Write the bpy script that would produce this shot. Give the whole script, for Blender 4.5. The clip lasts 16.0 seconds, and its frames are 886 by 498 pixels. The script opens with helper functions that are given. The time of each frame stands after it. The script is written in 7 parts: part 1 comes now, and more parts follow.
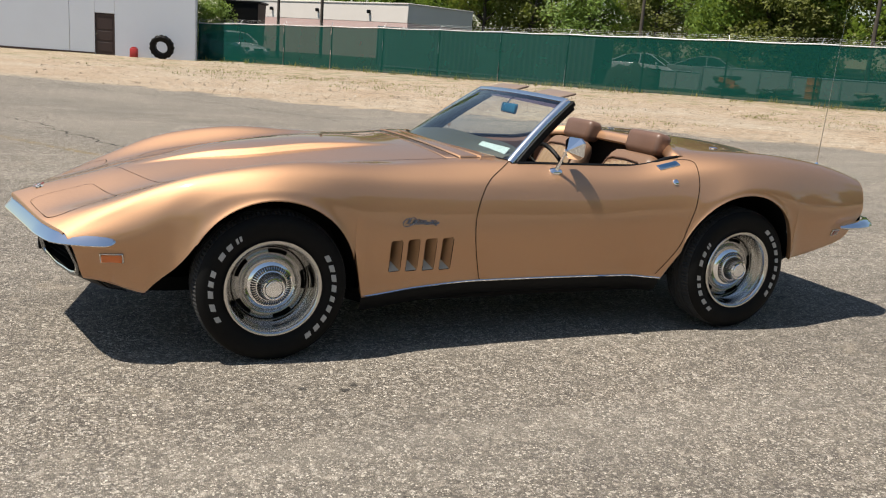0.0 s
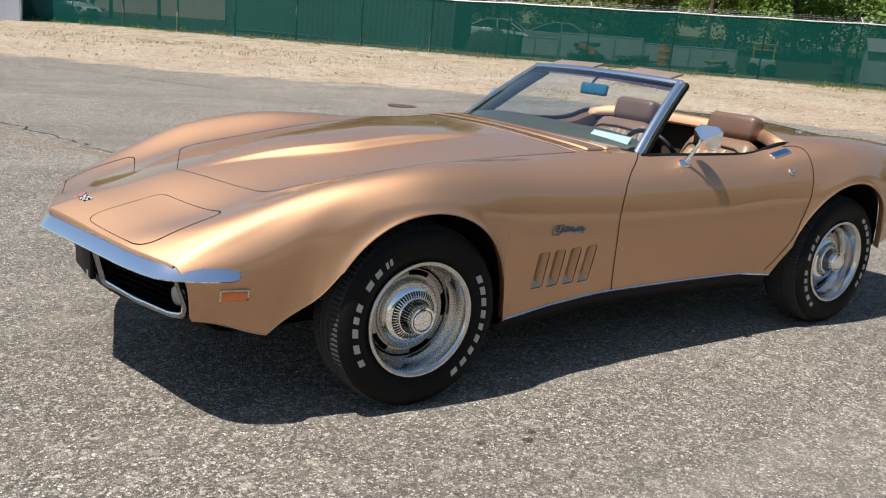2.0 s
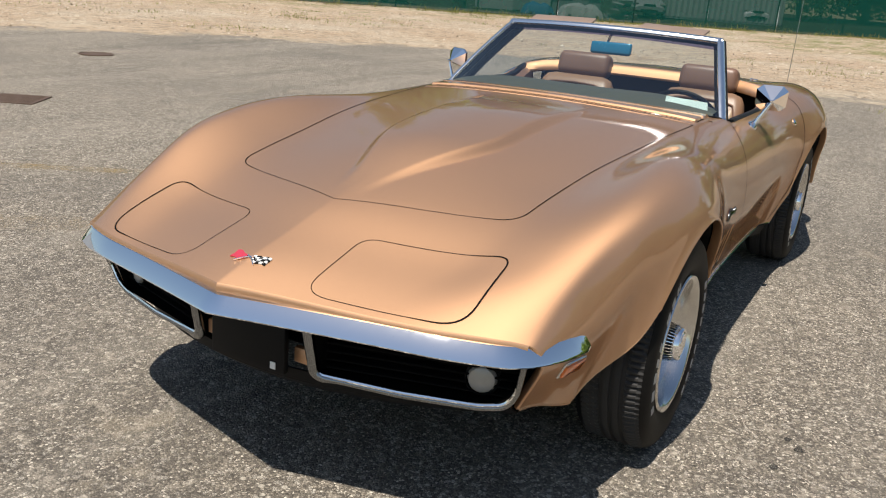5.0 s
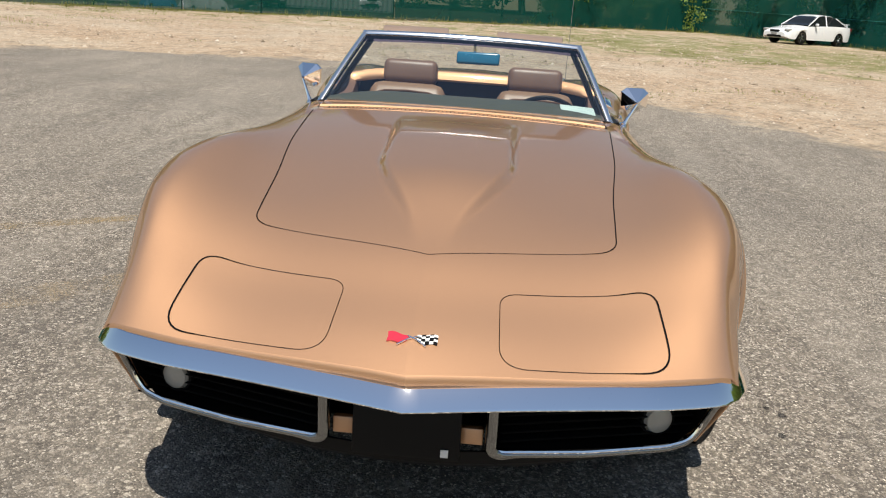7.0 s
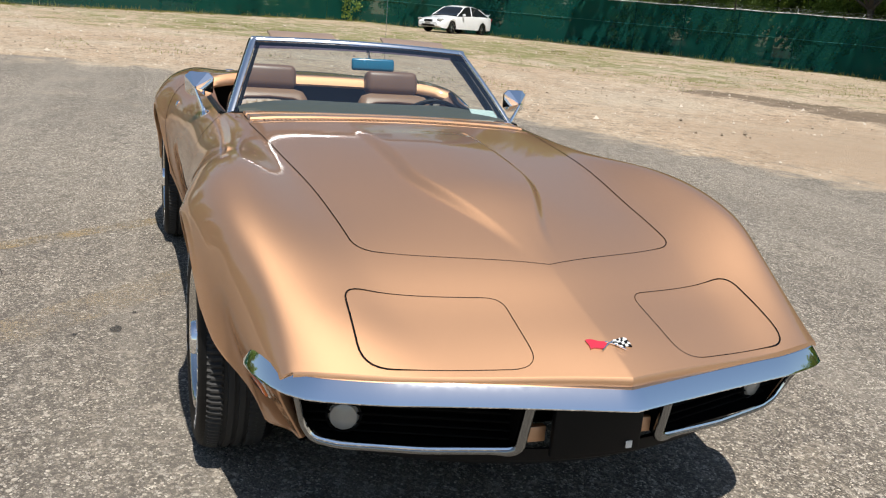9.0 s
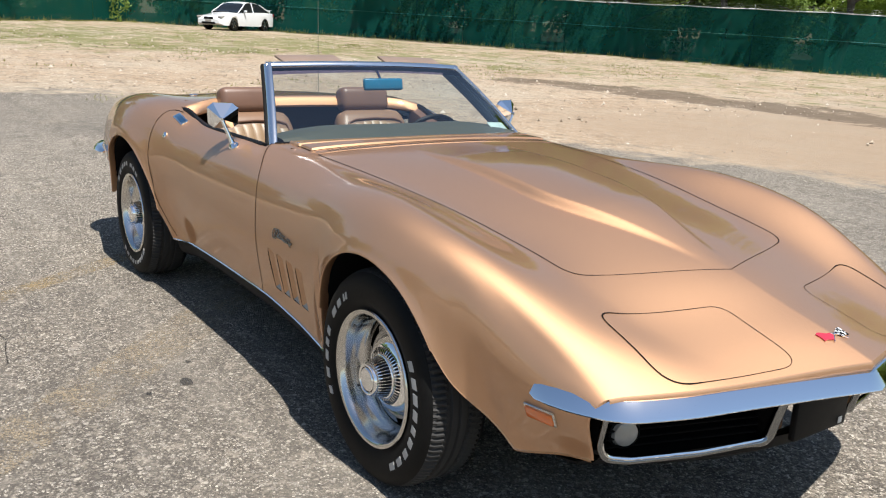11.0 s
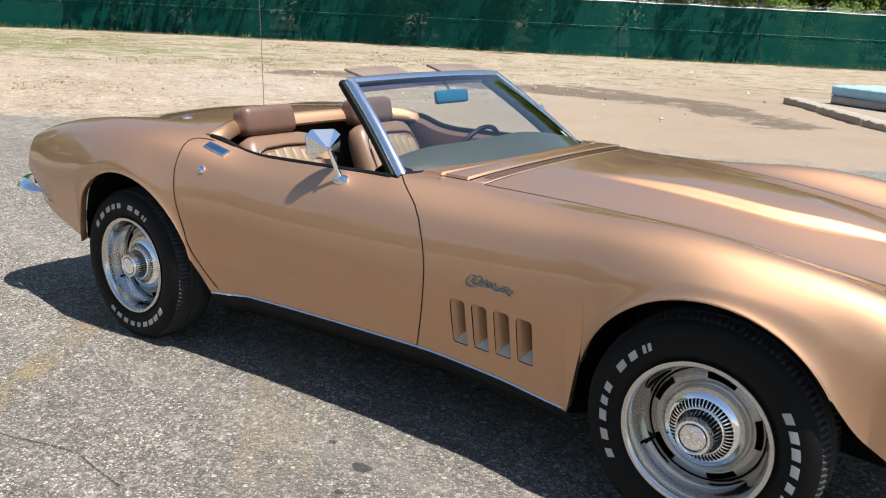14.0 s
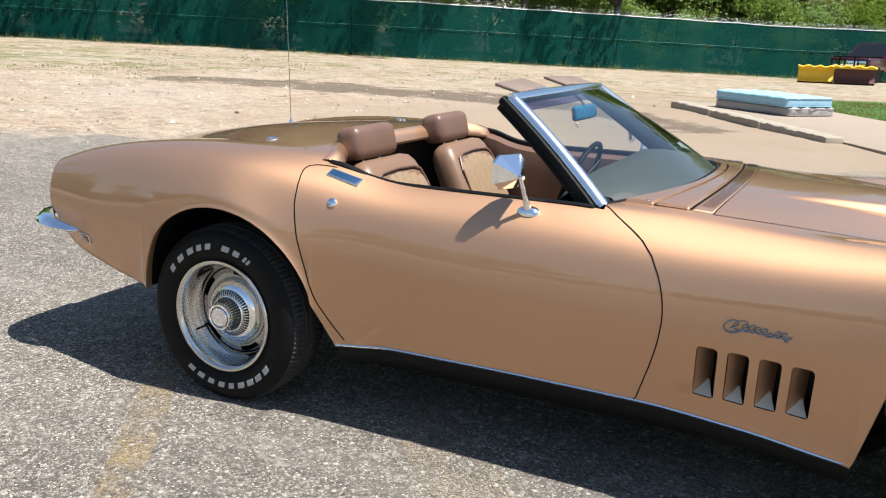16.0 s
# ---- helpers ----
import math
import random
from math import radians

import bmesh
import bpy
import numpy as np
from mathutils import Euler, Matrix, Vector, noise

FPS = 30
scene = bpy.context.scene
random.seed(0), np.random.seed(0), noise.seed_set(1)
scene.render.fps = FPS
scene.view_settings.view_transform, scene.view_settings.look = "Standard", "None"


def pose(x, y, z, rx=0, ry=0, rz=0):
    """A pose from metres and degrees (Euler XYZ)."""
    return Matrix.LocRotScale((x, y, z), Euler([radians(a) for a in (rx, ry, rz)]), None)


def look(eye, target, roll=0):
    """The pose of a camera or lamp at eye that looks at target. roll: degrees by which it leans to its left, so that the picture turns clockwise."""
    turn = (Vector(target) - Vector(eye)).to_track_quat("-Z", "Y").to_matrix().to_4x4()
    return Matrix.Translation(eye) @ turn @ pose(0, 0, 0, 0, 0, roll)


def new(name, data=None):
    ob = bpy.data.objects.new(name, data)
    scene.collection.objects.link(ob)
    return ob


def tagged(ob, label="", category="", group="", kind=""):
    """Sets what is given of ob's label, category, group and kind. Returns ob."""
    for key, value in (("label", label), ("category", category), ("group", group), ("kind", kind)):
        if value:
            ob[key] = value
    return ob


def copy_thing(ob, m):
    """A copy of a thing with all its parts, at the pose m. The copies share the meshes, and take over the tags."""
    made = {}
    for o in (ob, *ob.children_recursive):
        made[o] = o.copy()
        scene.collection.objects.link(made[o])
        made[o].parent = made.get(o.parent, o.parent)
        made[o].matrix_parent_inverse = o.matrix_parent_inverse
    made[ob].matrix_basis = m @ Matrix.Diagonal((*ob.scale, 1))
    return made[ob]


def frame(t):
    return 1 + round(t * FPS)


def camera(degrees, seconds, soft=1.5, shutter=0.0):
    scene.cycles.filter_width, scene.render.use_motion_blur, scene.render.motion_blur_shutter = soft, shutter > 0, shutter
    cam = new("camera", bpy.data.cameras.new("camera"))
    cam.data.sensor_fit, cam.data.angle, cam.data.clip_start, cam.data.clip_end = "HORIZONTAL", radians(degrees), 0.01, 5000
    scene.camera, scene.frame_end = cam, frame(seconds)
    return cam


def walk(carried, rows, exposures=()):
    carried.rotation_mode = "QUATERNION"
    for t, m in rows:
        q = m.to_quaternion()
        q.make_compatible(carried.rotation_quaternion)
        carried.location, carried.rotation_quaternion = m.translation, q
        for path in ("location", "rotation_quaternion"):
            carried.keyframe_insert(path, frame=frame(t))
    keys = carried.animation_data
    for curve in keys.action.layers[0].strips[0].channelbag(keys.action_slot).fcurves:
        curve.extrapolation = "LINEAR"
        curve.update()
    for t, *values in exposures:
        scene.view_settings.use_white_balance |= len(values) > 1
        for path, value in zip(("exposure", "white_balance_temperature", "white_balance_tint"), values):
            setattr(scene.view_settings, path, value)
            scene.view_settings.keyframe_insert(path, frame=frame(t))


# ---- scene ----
# the camera and its walk
cam = camera(54.82, 16.0, 1.15)
PATH = [
    (0, 2.011, 4.284, 1.344, 77.03, -4.18, 156.96),
    (0.5, 2.213, 3.987, 1.317, 76.57, -3.88, 155.68),
    (1, 2.411, 3.738, 1.317, 76.51, -4.11, 153.13),
    (1.5, 2.644, 3.465, 1.323, 76.51, -4.52, 148.77),
    (2, 2.802, 3.148, 1.296, 75.54, -4.81, 146.04),
    (2.5, 2.955, 2.819, 1.298, 75.02, -5.40, 143.78),
    (3, 3.169, 2.559, 1.309, 74.80, -5.30, 139.75),
    (3.5, 3.302, 2.309, 1.296, 74.90, -4.64, 136.02),
    (4.125, 3.480, 1.927, 1.289, 74.31, -4.53, 130.48),
    (4.75, 3.609, 1.509, 1.277, 73.41, -4.52, 123.09),
    (5.375, 3.696, 1.089, 1.268, 72.76, -4.50, 114.73),
    (6, 3.748, 0.699, 1.270, 72.91, -4.38, 106.32),
    (6.5, 3.861, 0.436, 1.303, 73.33, -4.01, 99.47),
    (7, 3.817, 0.129, 1.288, 74.20, -3.94, 93.81),
    (7.5, 3.801, -0.175, 1.296, 74.76, -3.82, 86.94),
    (8, 3.849, -0.477, 1.310, 74.85, -4.20, 80.46),
    (8.5, 3.766, -0.730, 1.286, 74.93, -4.59, 75.88),
    (9.125, 3.720, -1.088, 1.295, 75.15, -4.56, 69.40),
    (9.75, 3.634, -1.442, 1.314, 75.31, -4.05, 64.04),
    (10.375, 3.491, -1.767, 1.331, 75.42, -3.30, 59.48),
    (11, 3.276, -2.041, 1.338, 75.51, -2.59, 55.44),
    (11.5, 3.147, -2.262, 1.355, 75.43, -2.34, 51.75),
    (12, 2.866, -2.413, 1.341, 75.29, -1.78, 49.32),
    (12.5, 2.641, -2.596, 1.339, 75.59, -0.89, 46.49),
    (13, 2.424, -2.798, 1.367, 76.09, -0.15, 42.80),
    (13.5, 2.156, -2.861, 1.344, 75.96, -0.57, 39.79),
    (14, 1.910, -2.918, 1.360, 75.32, -1.55, 36.39),
    (14.5, 1.634, -3.052, 1.336, 75.35, -2.23, 31.78),
    (15, 1.348, -3.099, 1.339, 75.41, -1.84, 29.37),
    (15.5, 1.030, -3.069, 1.354, 75.86, -1.48, 28.88),
    (16, 0.744, -3.148, 1.342, 75.88, -1.88, 26.23),
]
walk(cam, [(t, pose(x, y, z, rx, ry, rz)) for t, x, y, z, rx, ry, rz in PATH],
     exposures=[(0.0, 0.47, 6700, 10), (3.2, 0.55, 6100, 10), (6.0, 0.37, 6950, 10), (7.0, 0.46, 6700, 10), (8.5, 0.46, 6500, 10), (11.0, 0.67, 6350, 10), (13.0, 0.73, 6080, 10), (16.0, 0.87, 6130, 10)])

# world, sun
SUN_TO = Vector((0.46, -0.015, 1.0)).normalized()
world = bpy.data.worlds.new("sky")
scene.world = world
world.use_nodes = True
wn = world.node_tree
sky = wn.nodes.new("ShaderNodeTexSky")
sky.sky_type = 'NISHITA'
sky.sun_disc = False
sky.sun_elevation = math.asin(SUN_TO.z)
sky.sun_rotation = math.atan2(SUN_TO.x, SUN_TO.y)
sky.air_density, sky.dust_density, sky.ozone_density = 1.2, 0.4, 0.45
wn.links.new(sky.outputs[0], wn.nodes["Background"].inputs[0])
wn.nodes["Background"].inputs[1].default_value = 0.074
sun_data = bpy.data.lights.new("sun", 'SUN')
sun_data.energy, sun_data.angle, sun_data.color = 5.0, radians(0.53), (1.0, 0.955, 0.88)
sun = new("sun", sun_data)
sun.matrix_world = look(SUN_TO * 50, (0, 0, 0))


# materials
class Nodes:
    """A small builder for one node material."""

    def __init__(self, name):
        self.m = bpy.data.materials.new(name)
        self.m.use_nodes = True
        self.t = self.m.node_tree
        self.b = self.t.nodes["Principled BSDF"]
        self.out = self.t.nodes["Material Output"]

    def node(self, kind, **values):
        n = self.t.nodes.new(kind)
        for k, v in values.items():
            n.inputs[k.replace("_", " ")].default_value = v
        return n

    def link(self, a, b):
        self.t.links.new(a, b)

    def coords(self, local=False):
        if local:
            return self.node("ShaderNodeTexCoord").outputs["Object"]
        return self.node("ShaderNodeNewGeometry").outputs["Position"]

    def noise(self, scale, detail=3.0, rough=0.6, local=False, vec=None):
        n = self.node("ShaderNodeTexNoise", Scale=scale, Detail=detail, Roughness=rough)
        self.link(vec if vec else self.coords(local), n.inputs["Vector"])
        return n.outputs["Fac"]

    def ramp(self, fac, stops):
        n = self.node("ShaderNodeValToRGB")
        e = n.color_ramp.elements
        while len(e) < len(stops):
            e.new(0.5)
        for k, (p, c) in zip(e, stops):
            k.position = p
            k.color = (*c, 1) if isinstance(c, tuple) else (c, c, c, 1)
        self.link(fac, n.inputs["Fac"])
        return n.outputs["Color"]

    def mix(self, fac, a, b, how='MIX'):
        n = self.node("ShaderNodeMix")
        n.data_type = 'RGBA'
        n.blend_type = how
        for k, v in ((0, fac), (6, a), (7, b)):
            if isinstance(v, (int, float)):
                n.inputs[k].default_value = v
            elif isinstance(v, tuple):
                n.inputs[k].default_value = (*v, 1)
            else:
                self.link(v, n.inputs[k])
        return n.outputs[2]

    def math(self, op, a, b=0.0):
        n = self.node("ShaderNodeMath")
        n.operation = op
        for k, v in ((0, a), (1, b)):
            if isinstance(v, (int, float)):
                n.inputs[k].default_value = v
            else:
                self.link(v, n.inputs[k])
        return n.outputs[0]

    def bump(self, height, strength, distance):
        n = self.node("ShaderNodeBump", Strength=strength, Distance=distance)
        self.link(height, n.inputs["Height"])
        self.link(n.outputs[0], self.b.inputs["Normal"])
        return n

    def set(self, color=None, rough=None, metal=None, coat=None, spec=None):
        for key, v in (("Base Color", color), ("Roughness", rough), ("Metallic", metal), ("Coat Weight", coat), ("Specular IOR Level", spec)):
            if v is None:
                continue
            if isinstance(v, tuple):
                v = (*v, 1)
            if isinstance(v, (int, float, tuple)):
                self.b.inputs[key].default_value = v
            else:
                self.link(v, self.b.inputs[key])
        return self.m


def simple(name, color, rough=0.5, metal=0.0, spread=0.12, scale=12.0, fine=180.0, bump=0.15, coat=0.0, local=False, spec=0.5):
    """A plain material with variation at two scales and a fine relief."""
    n = Nodes(name)
    a, b = n.noise(scale, local=local), n.noise(fine, 2.0, local=local)
    lo, hi = tuple(c * (1 - spread) for c in color), tuple(min(1, c * (1 + spread)) for c in color)
    col = n.mix(a, lo, hi)
    col = n.mix(n.math('MULTIPLY', b, 0.35), col, tuple(c * 0.8 for c in color))
    n.set(color=col, metal=metal, coat=coat, spec=spec)
    n.link(n.math('ADD', n.math('MULTIPLY', n.math('SUBTRACT', a, 0.5), 0.15), rough), n.b.inputs["Roughness"])
    if bump:
        n.bump(b, bump, 0.002)
    return n.m


def paint_gold():
    """Metallic flake with some pigment under a glossy clear coat."""
    n = Nodes("gold_metallic_paint")
    flake = n.noise(1500.0, 1.0, 0.5, True)
    broad = n.noise(1.3, 2.0, 0.5, True)
    col = n.mix(n.ramp(flake, [(0.35, 0.0), (0.65, 1.0)]), (0.478, 0.265, 0.139), (0.660, 0.376, 0.207))
    col = n.mix(n.math('MULTIPLY', broad, 0.2), col, (0.540, 0.300, 0.165))
    bump = n.node("ShaderNodeBump", Strength=0.012, Distance=0.006)
    n.link(n.noise(5.0, 2.0, 0.5, True), bump.inputs["Height"])
    metal = n.node("ShaderNodeBsdfAnisotropic", Roughness=0.60)
    metal.distribution = 'BECKMANN'
    pigment = n.node("ShaderNodeBsdfDiffuse")
    clear = n.node("ShaderNodeBsdfAnisotropic", Roughness=0.05)
    n.link(col, metal.inputs["Color"])
    n.link(n.mix(0.8, col, (0.62, 0.345, 0.195)), pigment.inputs["Color"])
    under = n.node("ShaderNodeMixShader", Fac=0.26)
    n.link(metal.outputs[0], under.inputs[1])
    n.link(pigment.outputs[0], under.inputs[2])
    fres = n.node("ShaderNodeFresnel", IOR=1.75)
    top = n.node("ShaderNodeMixShader")
    n.link(fres.outputs[0], top.inputs[0])
    n.link(under.outputs[0], top.inputs[1])
    n.link(clear.outputs[0], top.inputs[2])
    for k in (metal, pigment, clear, fres):
        n.link(bump.outputs[0], k.inputs["Normal"])
    n.link(top.outputs[0], n.out.inputs["Surface"])
    return n.m


def chrome(name="chrome", rough=0.05, color=(0.90, 0.91, 0.92)):
    n = Nodes(name)
    n.set(color=color, metal=1.0)
    f = n.noise(60.0, 3.0, 0.6, True)
    n.link(n.math('ADD', n.math('MULTIPLY', f, 0.06), rough - 0.03), n.b.inputs["Roughness"])
    return n.m


def rubber():
    n = Nodes("tyre_rubber")
    f = n.noise(40.0, 4.0, 0.6, True)
    n.set(color=n.mix(f, (0.003, 0.003, 0.003), (0.008, 0.0077, 0.0075)), rough=0.60, spec=0.16)
    n.bump(n.noise(600.0, 2.0, 0.5, True), 0.2, 0.001)
    return n.m


def leather(name, color):
    n = Nodes(name)
    v = n.node("ShaderNodeTexVoronoi", Scale=260.0)
    n.link(n.coords(True), v.inputs["Vector"])
    f = n.noise(7.0, 3.0, 0.6, True)
    n.set(color=n.mix(f, tuple(c * 0.8 for c in color), tuple(c * 1.15 for c in color)), rough=0.42, spec=0.5)
    n.bump(v.outputs["Distance"], 0.25, 0.0012)
    return n.m


def glass_pane(name, tint=(0.84, 0.91, 0.90), clear=0.86, rough=0.0):
    n = Nodes(name)
    fres = n.node("ShaderNodeFresnel", IOR=2.25)
    tr = n.node("ShaderNodeBsdfTransparent")
    tr.inputs[0].default_value = (*tint, 1)
    gl = n.node("ShaderNodeBsdfGlossy", Roughness=rough)
    mx = n.node("ShaderNodeMixShader")
    n.link(fres.outputs[0], mx.inputs[0])
    n.link(tr.outputs[0], mx.inputs[1])
    n.link(gl.outputs[0], mx.inputs[2])
    n.link(mx.outputs[0], n.out.inputs["Surface"])
    return n.m


def ground_mat():
    """Aged asphalt with exposed stones; beyond its ragged edge sandy gravel with thin grass."""
    n = Nodes("worn_asphalt_and_sandy_gravel")
    at = n.node("ShaderNodeAttribute")
    at.attribute_name = "dirt"
    g = n.node("ShaderNodeAttribute")
    g.attribute_name = "grass"
    st = n.node("ShaderNodeAttribute")
    st.attribute_name = "wet"
    pos = n.coords()
    # stones in the asphalt
    v = n.node("ShaderNodeTexVoronoi", Scale=140.0)
    n.link(pos, v.inputs["Vector"])
    v2 = n.node("ShaderNodeTexVoronoi", Scale=78.0)
    n.link(pos, v2.inputs["Vector"])
    stone = n.node("ShaderNodeSeparateColor")
    n.link(v.outputs["Color"], stone.inputs[0])
    stone2 = n.node("ShaderNodeSeparateColor")
    n.link(v2.outputs["Color"], stone2.inputs[0])
    broad = n.noise(0.35, 5.0, 0.65)
    mid = n.noise(3.2, 4.0, 0.7)
    fine = n.noise(420.0, 2.0, 0.6)
    col = n.ramp(stone.outputs[0], [(0.0, (0.070, 0.060, 0.050)), (0.30, (0.150, 0.130, 0.106)), (0.66, (0.275, 0.236, 0.190)), (0.84, (0.390, 0.338, 0.275)), (0.92, (0.60, 0.53, 0.435)), (1.0, (0.86, 0.78, 0.66))])
    col = n.mix(n.math('MULTIPLY', n.math('GREATER_THAN', stone2.outputs[1], 0.9), 0.75), col, (0.55, 0.50, 0.43))
    ve = n.node("ShaderNodeTexVoronoi", Scale=140.0)
    ve.feature = 'DISTANCE_TO_EDGE'
    n.link(pos, ve.inputs["Vector"])
    col = n.mix(n.ramp(ve.outputs["Distance"], [(0.03, 0.78), (0.13, 0.0)]), col, (0.018, 0.016, 0.014))
    col = n.mix(n.ramp(mid, [(0.3, 0.0), (0.75, 0.28)]), col, (0.26, 0.222, 0.172))
    col = n.mix(n.ramp(broad, [(0.42, 0.0), (0.66, 0.48)]), col, (0.10, 0.09, 0.08))
    chip = n.node("ShaderNodeTexVoronoi", Scale=34.0)
    n.link(pos, chip.inputs["Vector"])
    tone = n.node("ShaderNodeSeparateColor")
    n.link(chip.outputs["Color"], tone.inputs[0])
    dot = n.ramp(chip.outputs["Distance"], [(0.22, 1.0), (0.34, 0.0)])
    pale = n.math('MULTIPLY', dot, n.math('GREATER_THAN', tone.outputs[0], 0.84))
    col = n.mix(n.math('MULTIPLY', pale, 0.6), col, (0.60, 0.54, 0.45))
    pit = n.math('MULTIPLY', dot, n.math('LESS_THAN', tone.outputs[0], 0.14))
    col = n.mix(n.math('MULTIPLY', pit, 0.7), col, (0.05, 0.044, 0.038))
    grit = n.noise(22.0, 3.0, 0.7)
    mp = n.node("ShaderNodeMapping")
    mp.inputs["Rotation"].default_value = (0, 0, 0.95)
    mp.inputs["Scale"].default_value = (0.12, 1.6, 1.0)
    n.link(pos, mp.inputs["Vector"])
    streak = n.noise(1.0, 6.0, 0.7, vec=mp.outputs[0])
    col = n.mix(n.ramp(streak, [(0.50, 0.0), (0.68, 0.30)]), col, (0.33, 0.295, 0.247))
    col = n.mix(n.ramp(streak, [(0.32, 0.4), (0.44, 0.0)]), col, (0.085, 0.077, 0.068))
    col = n.mix(n.ramp(grit, [(0.54, 0.0), (0.66, 0.30)]), col, (0.055, 0.049, 0.043))
    col = n.mix(n.ramp(n.noise(34.0, 2.0, 0.6), [(0.60, 0.0), (0.68, 0.22)]), col, (0.46, 0.405, 0.335))
    col = n.mix(n.ramp(n.noise(1.3, 6.0, 0.75), [(0.60, 0.0), (0.72, 0.55)]), col, (0.33, 0.275, 0.205))
    col = n.mix(n.ramp(n.noise(8.0, 4.0, 0.78), [(0.52, 0.0), (0.62, 0.34)]), col, (0.080, 0.070, 0.060))
    col = n.mix(n.ramp(n.noise(12.0, 3.0, 0.8), [(0.56, 0.0), (0.64, 0.34)]), col, (0.43, 0.375, 0.305))
    # sandy gravel
    sw = n.node("ShaderNodeAttribute")
    sw.attribute_name = "swept"
    rough_part = n.math('SUBTRACT', 1.0, n.math('MULTIPLY', sw.outputs["Fac"], 0.78))
    gv = n.node("ShaderNodeTexVoronoi", Scale=28.0)
    n.link(pos, gv.inputs["Vector"])
    gs = n.node("ShaderNodeSeparateColor")
    n.link(gv.outputs["Color"], gs.inputs[0])
    sand = n.mix(n.ramp(n.noise(0.45, 7.0, 0.72), [(0.3, 0.0), (0.7, 1.0)]), (0.310, 0.216, 0.138), (0.460, 0.352, 0.246))
    sand = n.mix(n.math('MULTIPLY', n.ramp(gs.outputs[0], [(0.55, 0.0), (1.0, 1.0)]), 0.55), sand, (0.42, 0.37, 0.30))
    sand = n.mix(n.math('MULTIPLY', rough_part, n.ramp(n.noise(5.0, 4.0, 0.7), [(0.48, 0.0), (0.68, 0.65)])), sand, (0.13, 0.095, 0.062))
    sand = n.mix(n.ramp(n.noise(0.22, 6.0, 0.75), [(0.46, 0.0), (0.62, 0.6)]), sand, (0.37, 0.318, 0.245))
    sand = n.mix(n.math('MULTIPLY', rough_part, n.ramp(n.noise(11.0, 3.0, 0.8), [(0.57, 0.0), (0.65, 0.8)])), sand, (0.60, 0.52, 0.41))
    sand = n.mix(n.math('MULTIPLY', rough_part, n.ramp(n.noise(2.6, 6.0, 0.82), [(0.52, 0.0), (0.62, 0.55)])), sand, (0.155, 0.122, 0.085))
    sand = n.mix(n.math('MULTIPLY', rough_part, n.ramp(n.noise(17.0, 2.0, 0.8), [(0.60, 0.0), (0.66, 0.8)])), sand, (0.085, 0.065, 0.045))
    sand = n.mix(n.math('MULTIPLY', sw.outputs["Fac"], 0.65), sand, (0.270, 0.200, 0.138))
    green = n.mix(n.noise(9.0, 4.0, 0.7), (0.075, 0.105, 0.022), (0.19, 0.18, 0.062))
    gmask = n.ramp(n.math('ADD', g.outputs["Fac"], n.math('MULTIPLY', n.math('SUBTRACT', n.noise(1.1, 7.0, 0.78), 0.5), 2.3)), [(0.40, 0.0), (0.68, 0.85)])
    sand = n.mix(gmask, sand, green)
    wmask = n.ramp(n.math('ADD', st.outputs["Fac"], n.math('MULTIPLY', n.math('SUBTRACT', n.noise(1.1, 7.0, 0.78), 0.5), 2.4)), [(0.42, 0.0), (0.60, 0.72)])
    sand = n.mix(wmask, sand, (0.085, 0.062, 0.043))
    wood = n.node("ShaderNodeAttribute")
    wood.attribute_name = "wood"
    sand = n.mix(wood.outputs["Fac"], sand, n.mix(n.noise(0.7, 5.0, 0.7), (0.028, 0.030, 0.020), (0.060, 0.062, 0.038)))
    lawn = n.node("ShaderNodeAttribute")
    lawn.attribute_name = "lawn"
    sand = n.mix(lawn.outputs["Fac"], sand, n.mix(n.noise(14.0, 5.0, 0.7), (0.035, 0.085, 0.012), (0.085, 0.15, 0.03)))
    edge = n.ramp(n.math('ADD', at.outputs["Fac"], n.math('MULTIPLY', n.math('SUBTRACT', n.noise(0.9, 6.0, 0.7), 0.5), 0.9)), [(0.44, 0.0), (0.58, 1.0)])
    n.set(color=n.mix(edge, col, sand), rough=0.88, spec=0.25)
    h = n.math('ADD', n.math('MULTIPLY', v.outputs["Distance"], -0.9), n.math('MULTIPLY', fine, 0.5))
    n.bump(h, 0.9, 0.006)
    return n.m


def screen_mat():
    """Green windscreen cloth on the fence: thin, a little see-through, light shines through it."""
    n = Nodes("green_fence_cloth")
    base = n.mix(n.noise(0.5, 4.0, 0.6), (0.002, 0.060, 0.047), (0.005, 0.086, 0.068))
    n.set(color=base, rough=0.75, spec=0.12)
    tl = n.node("ShaderNodeBsdfTranslucent")
    n.link(base, tl.inputs[0])
    tr = n.node("ShaderNodeBsdfTransparent")
    m1, m2 = n.node("ShaderNodeMixShader", Fac=0.30), n.node("ShaderNodeMixShader", Fac=0.13)
    n.link(n.b.outputs[0], m1.inputs[1])
    n.link(tl.outputs[0], m1.inputs[2])
    n.link(m1.outputs[0], m2.inputs[1])
    n.link(tr.outputs[0], m2.inputs[2])
    n.link(m2.outputs[0], n.out.inputs["Surface"])
    return n.m


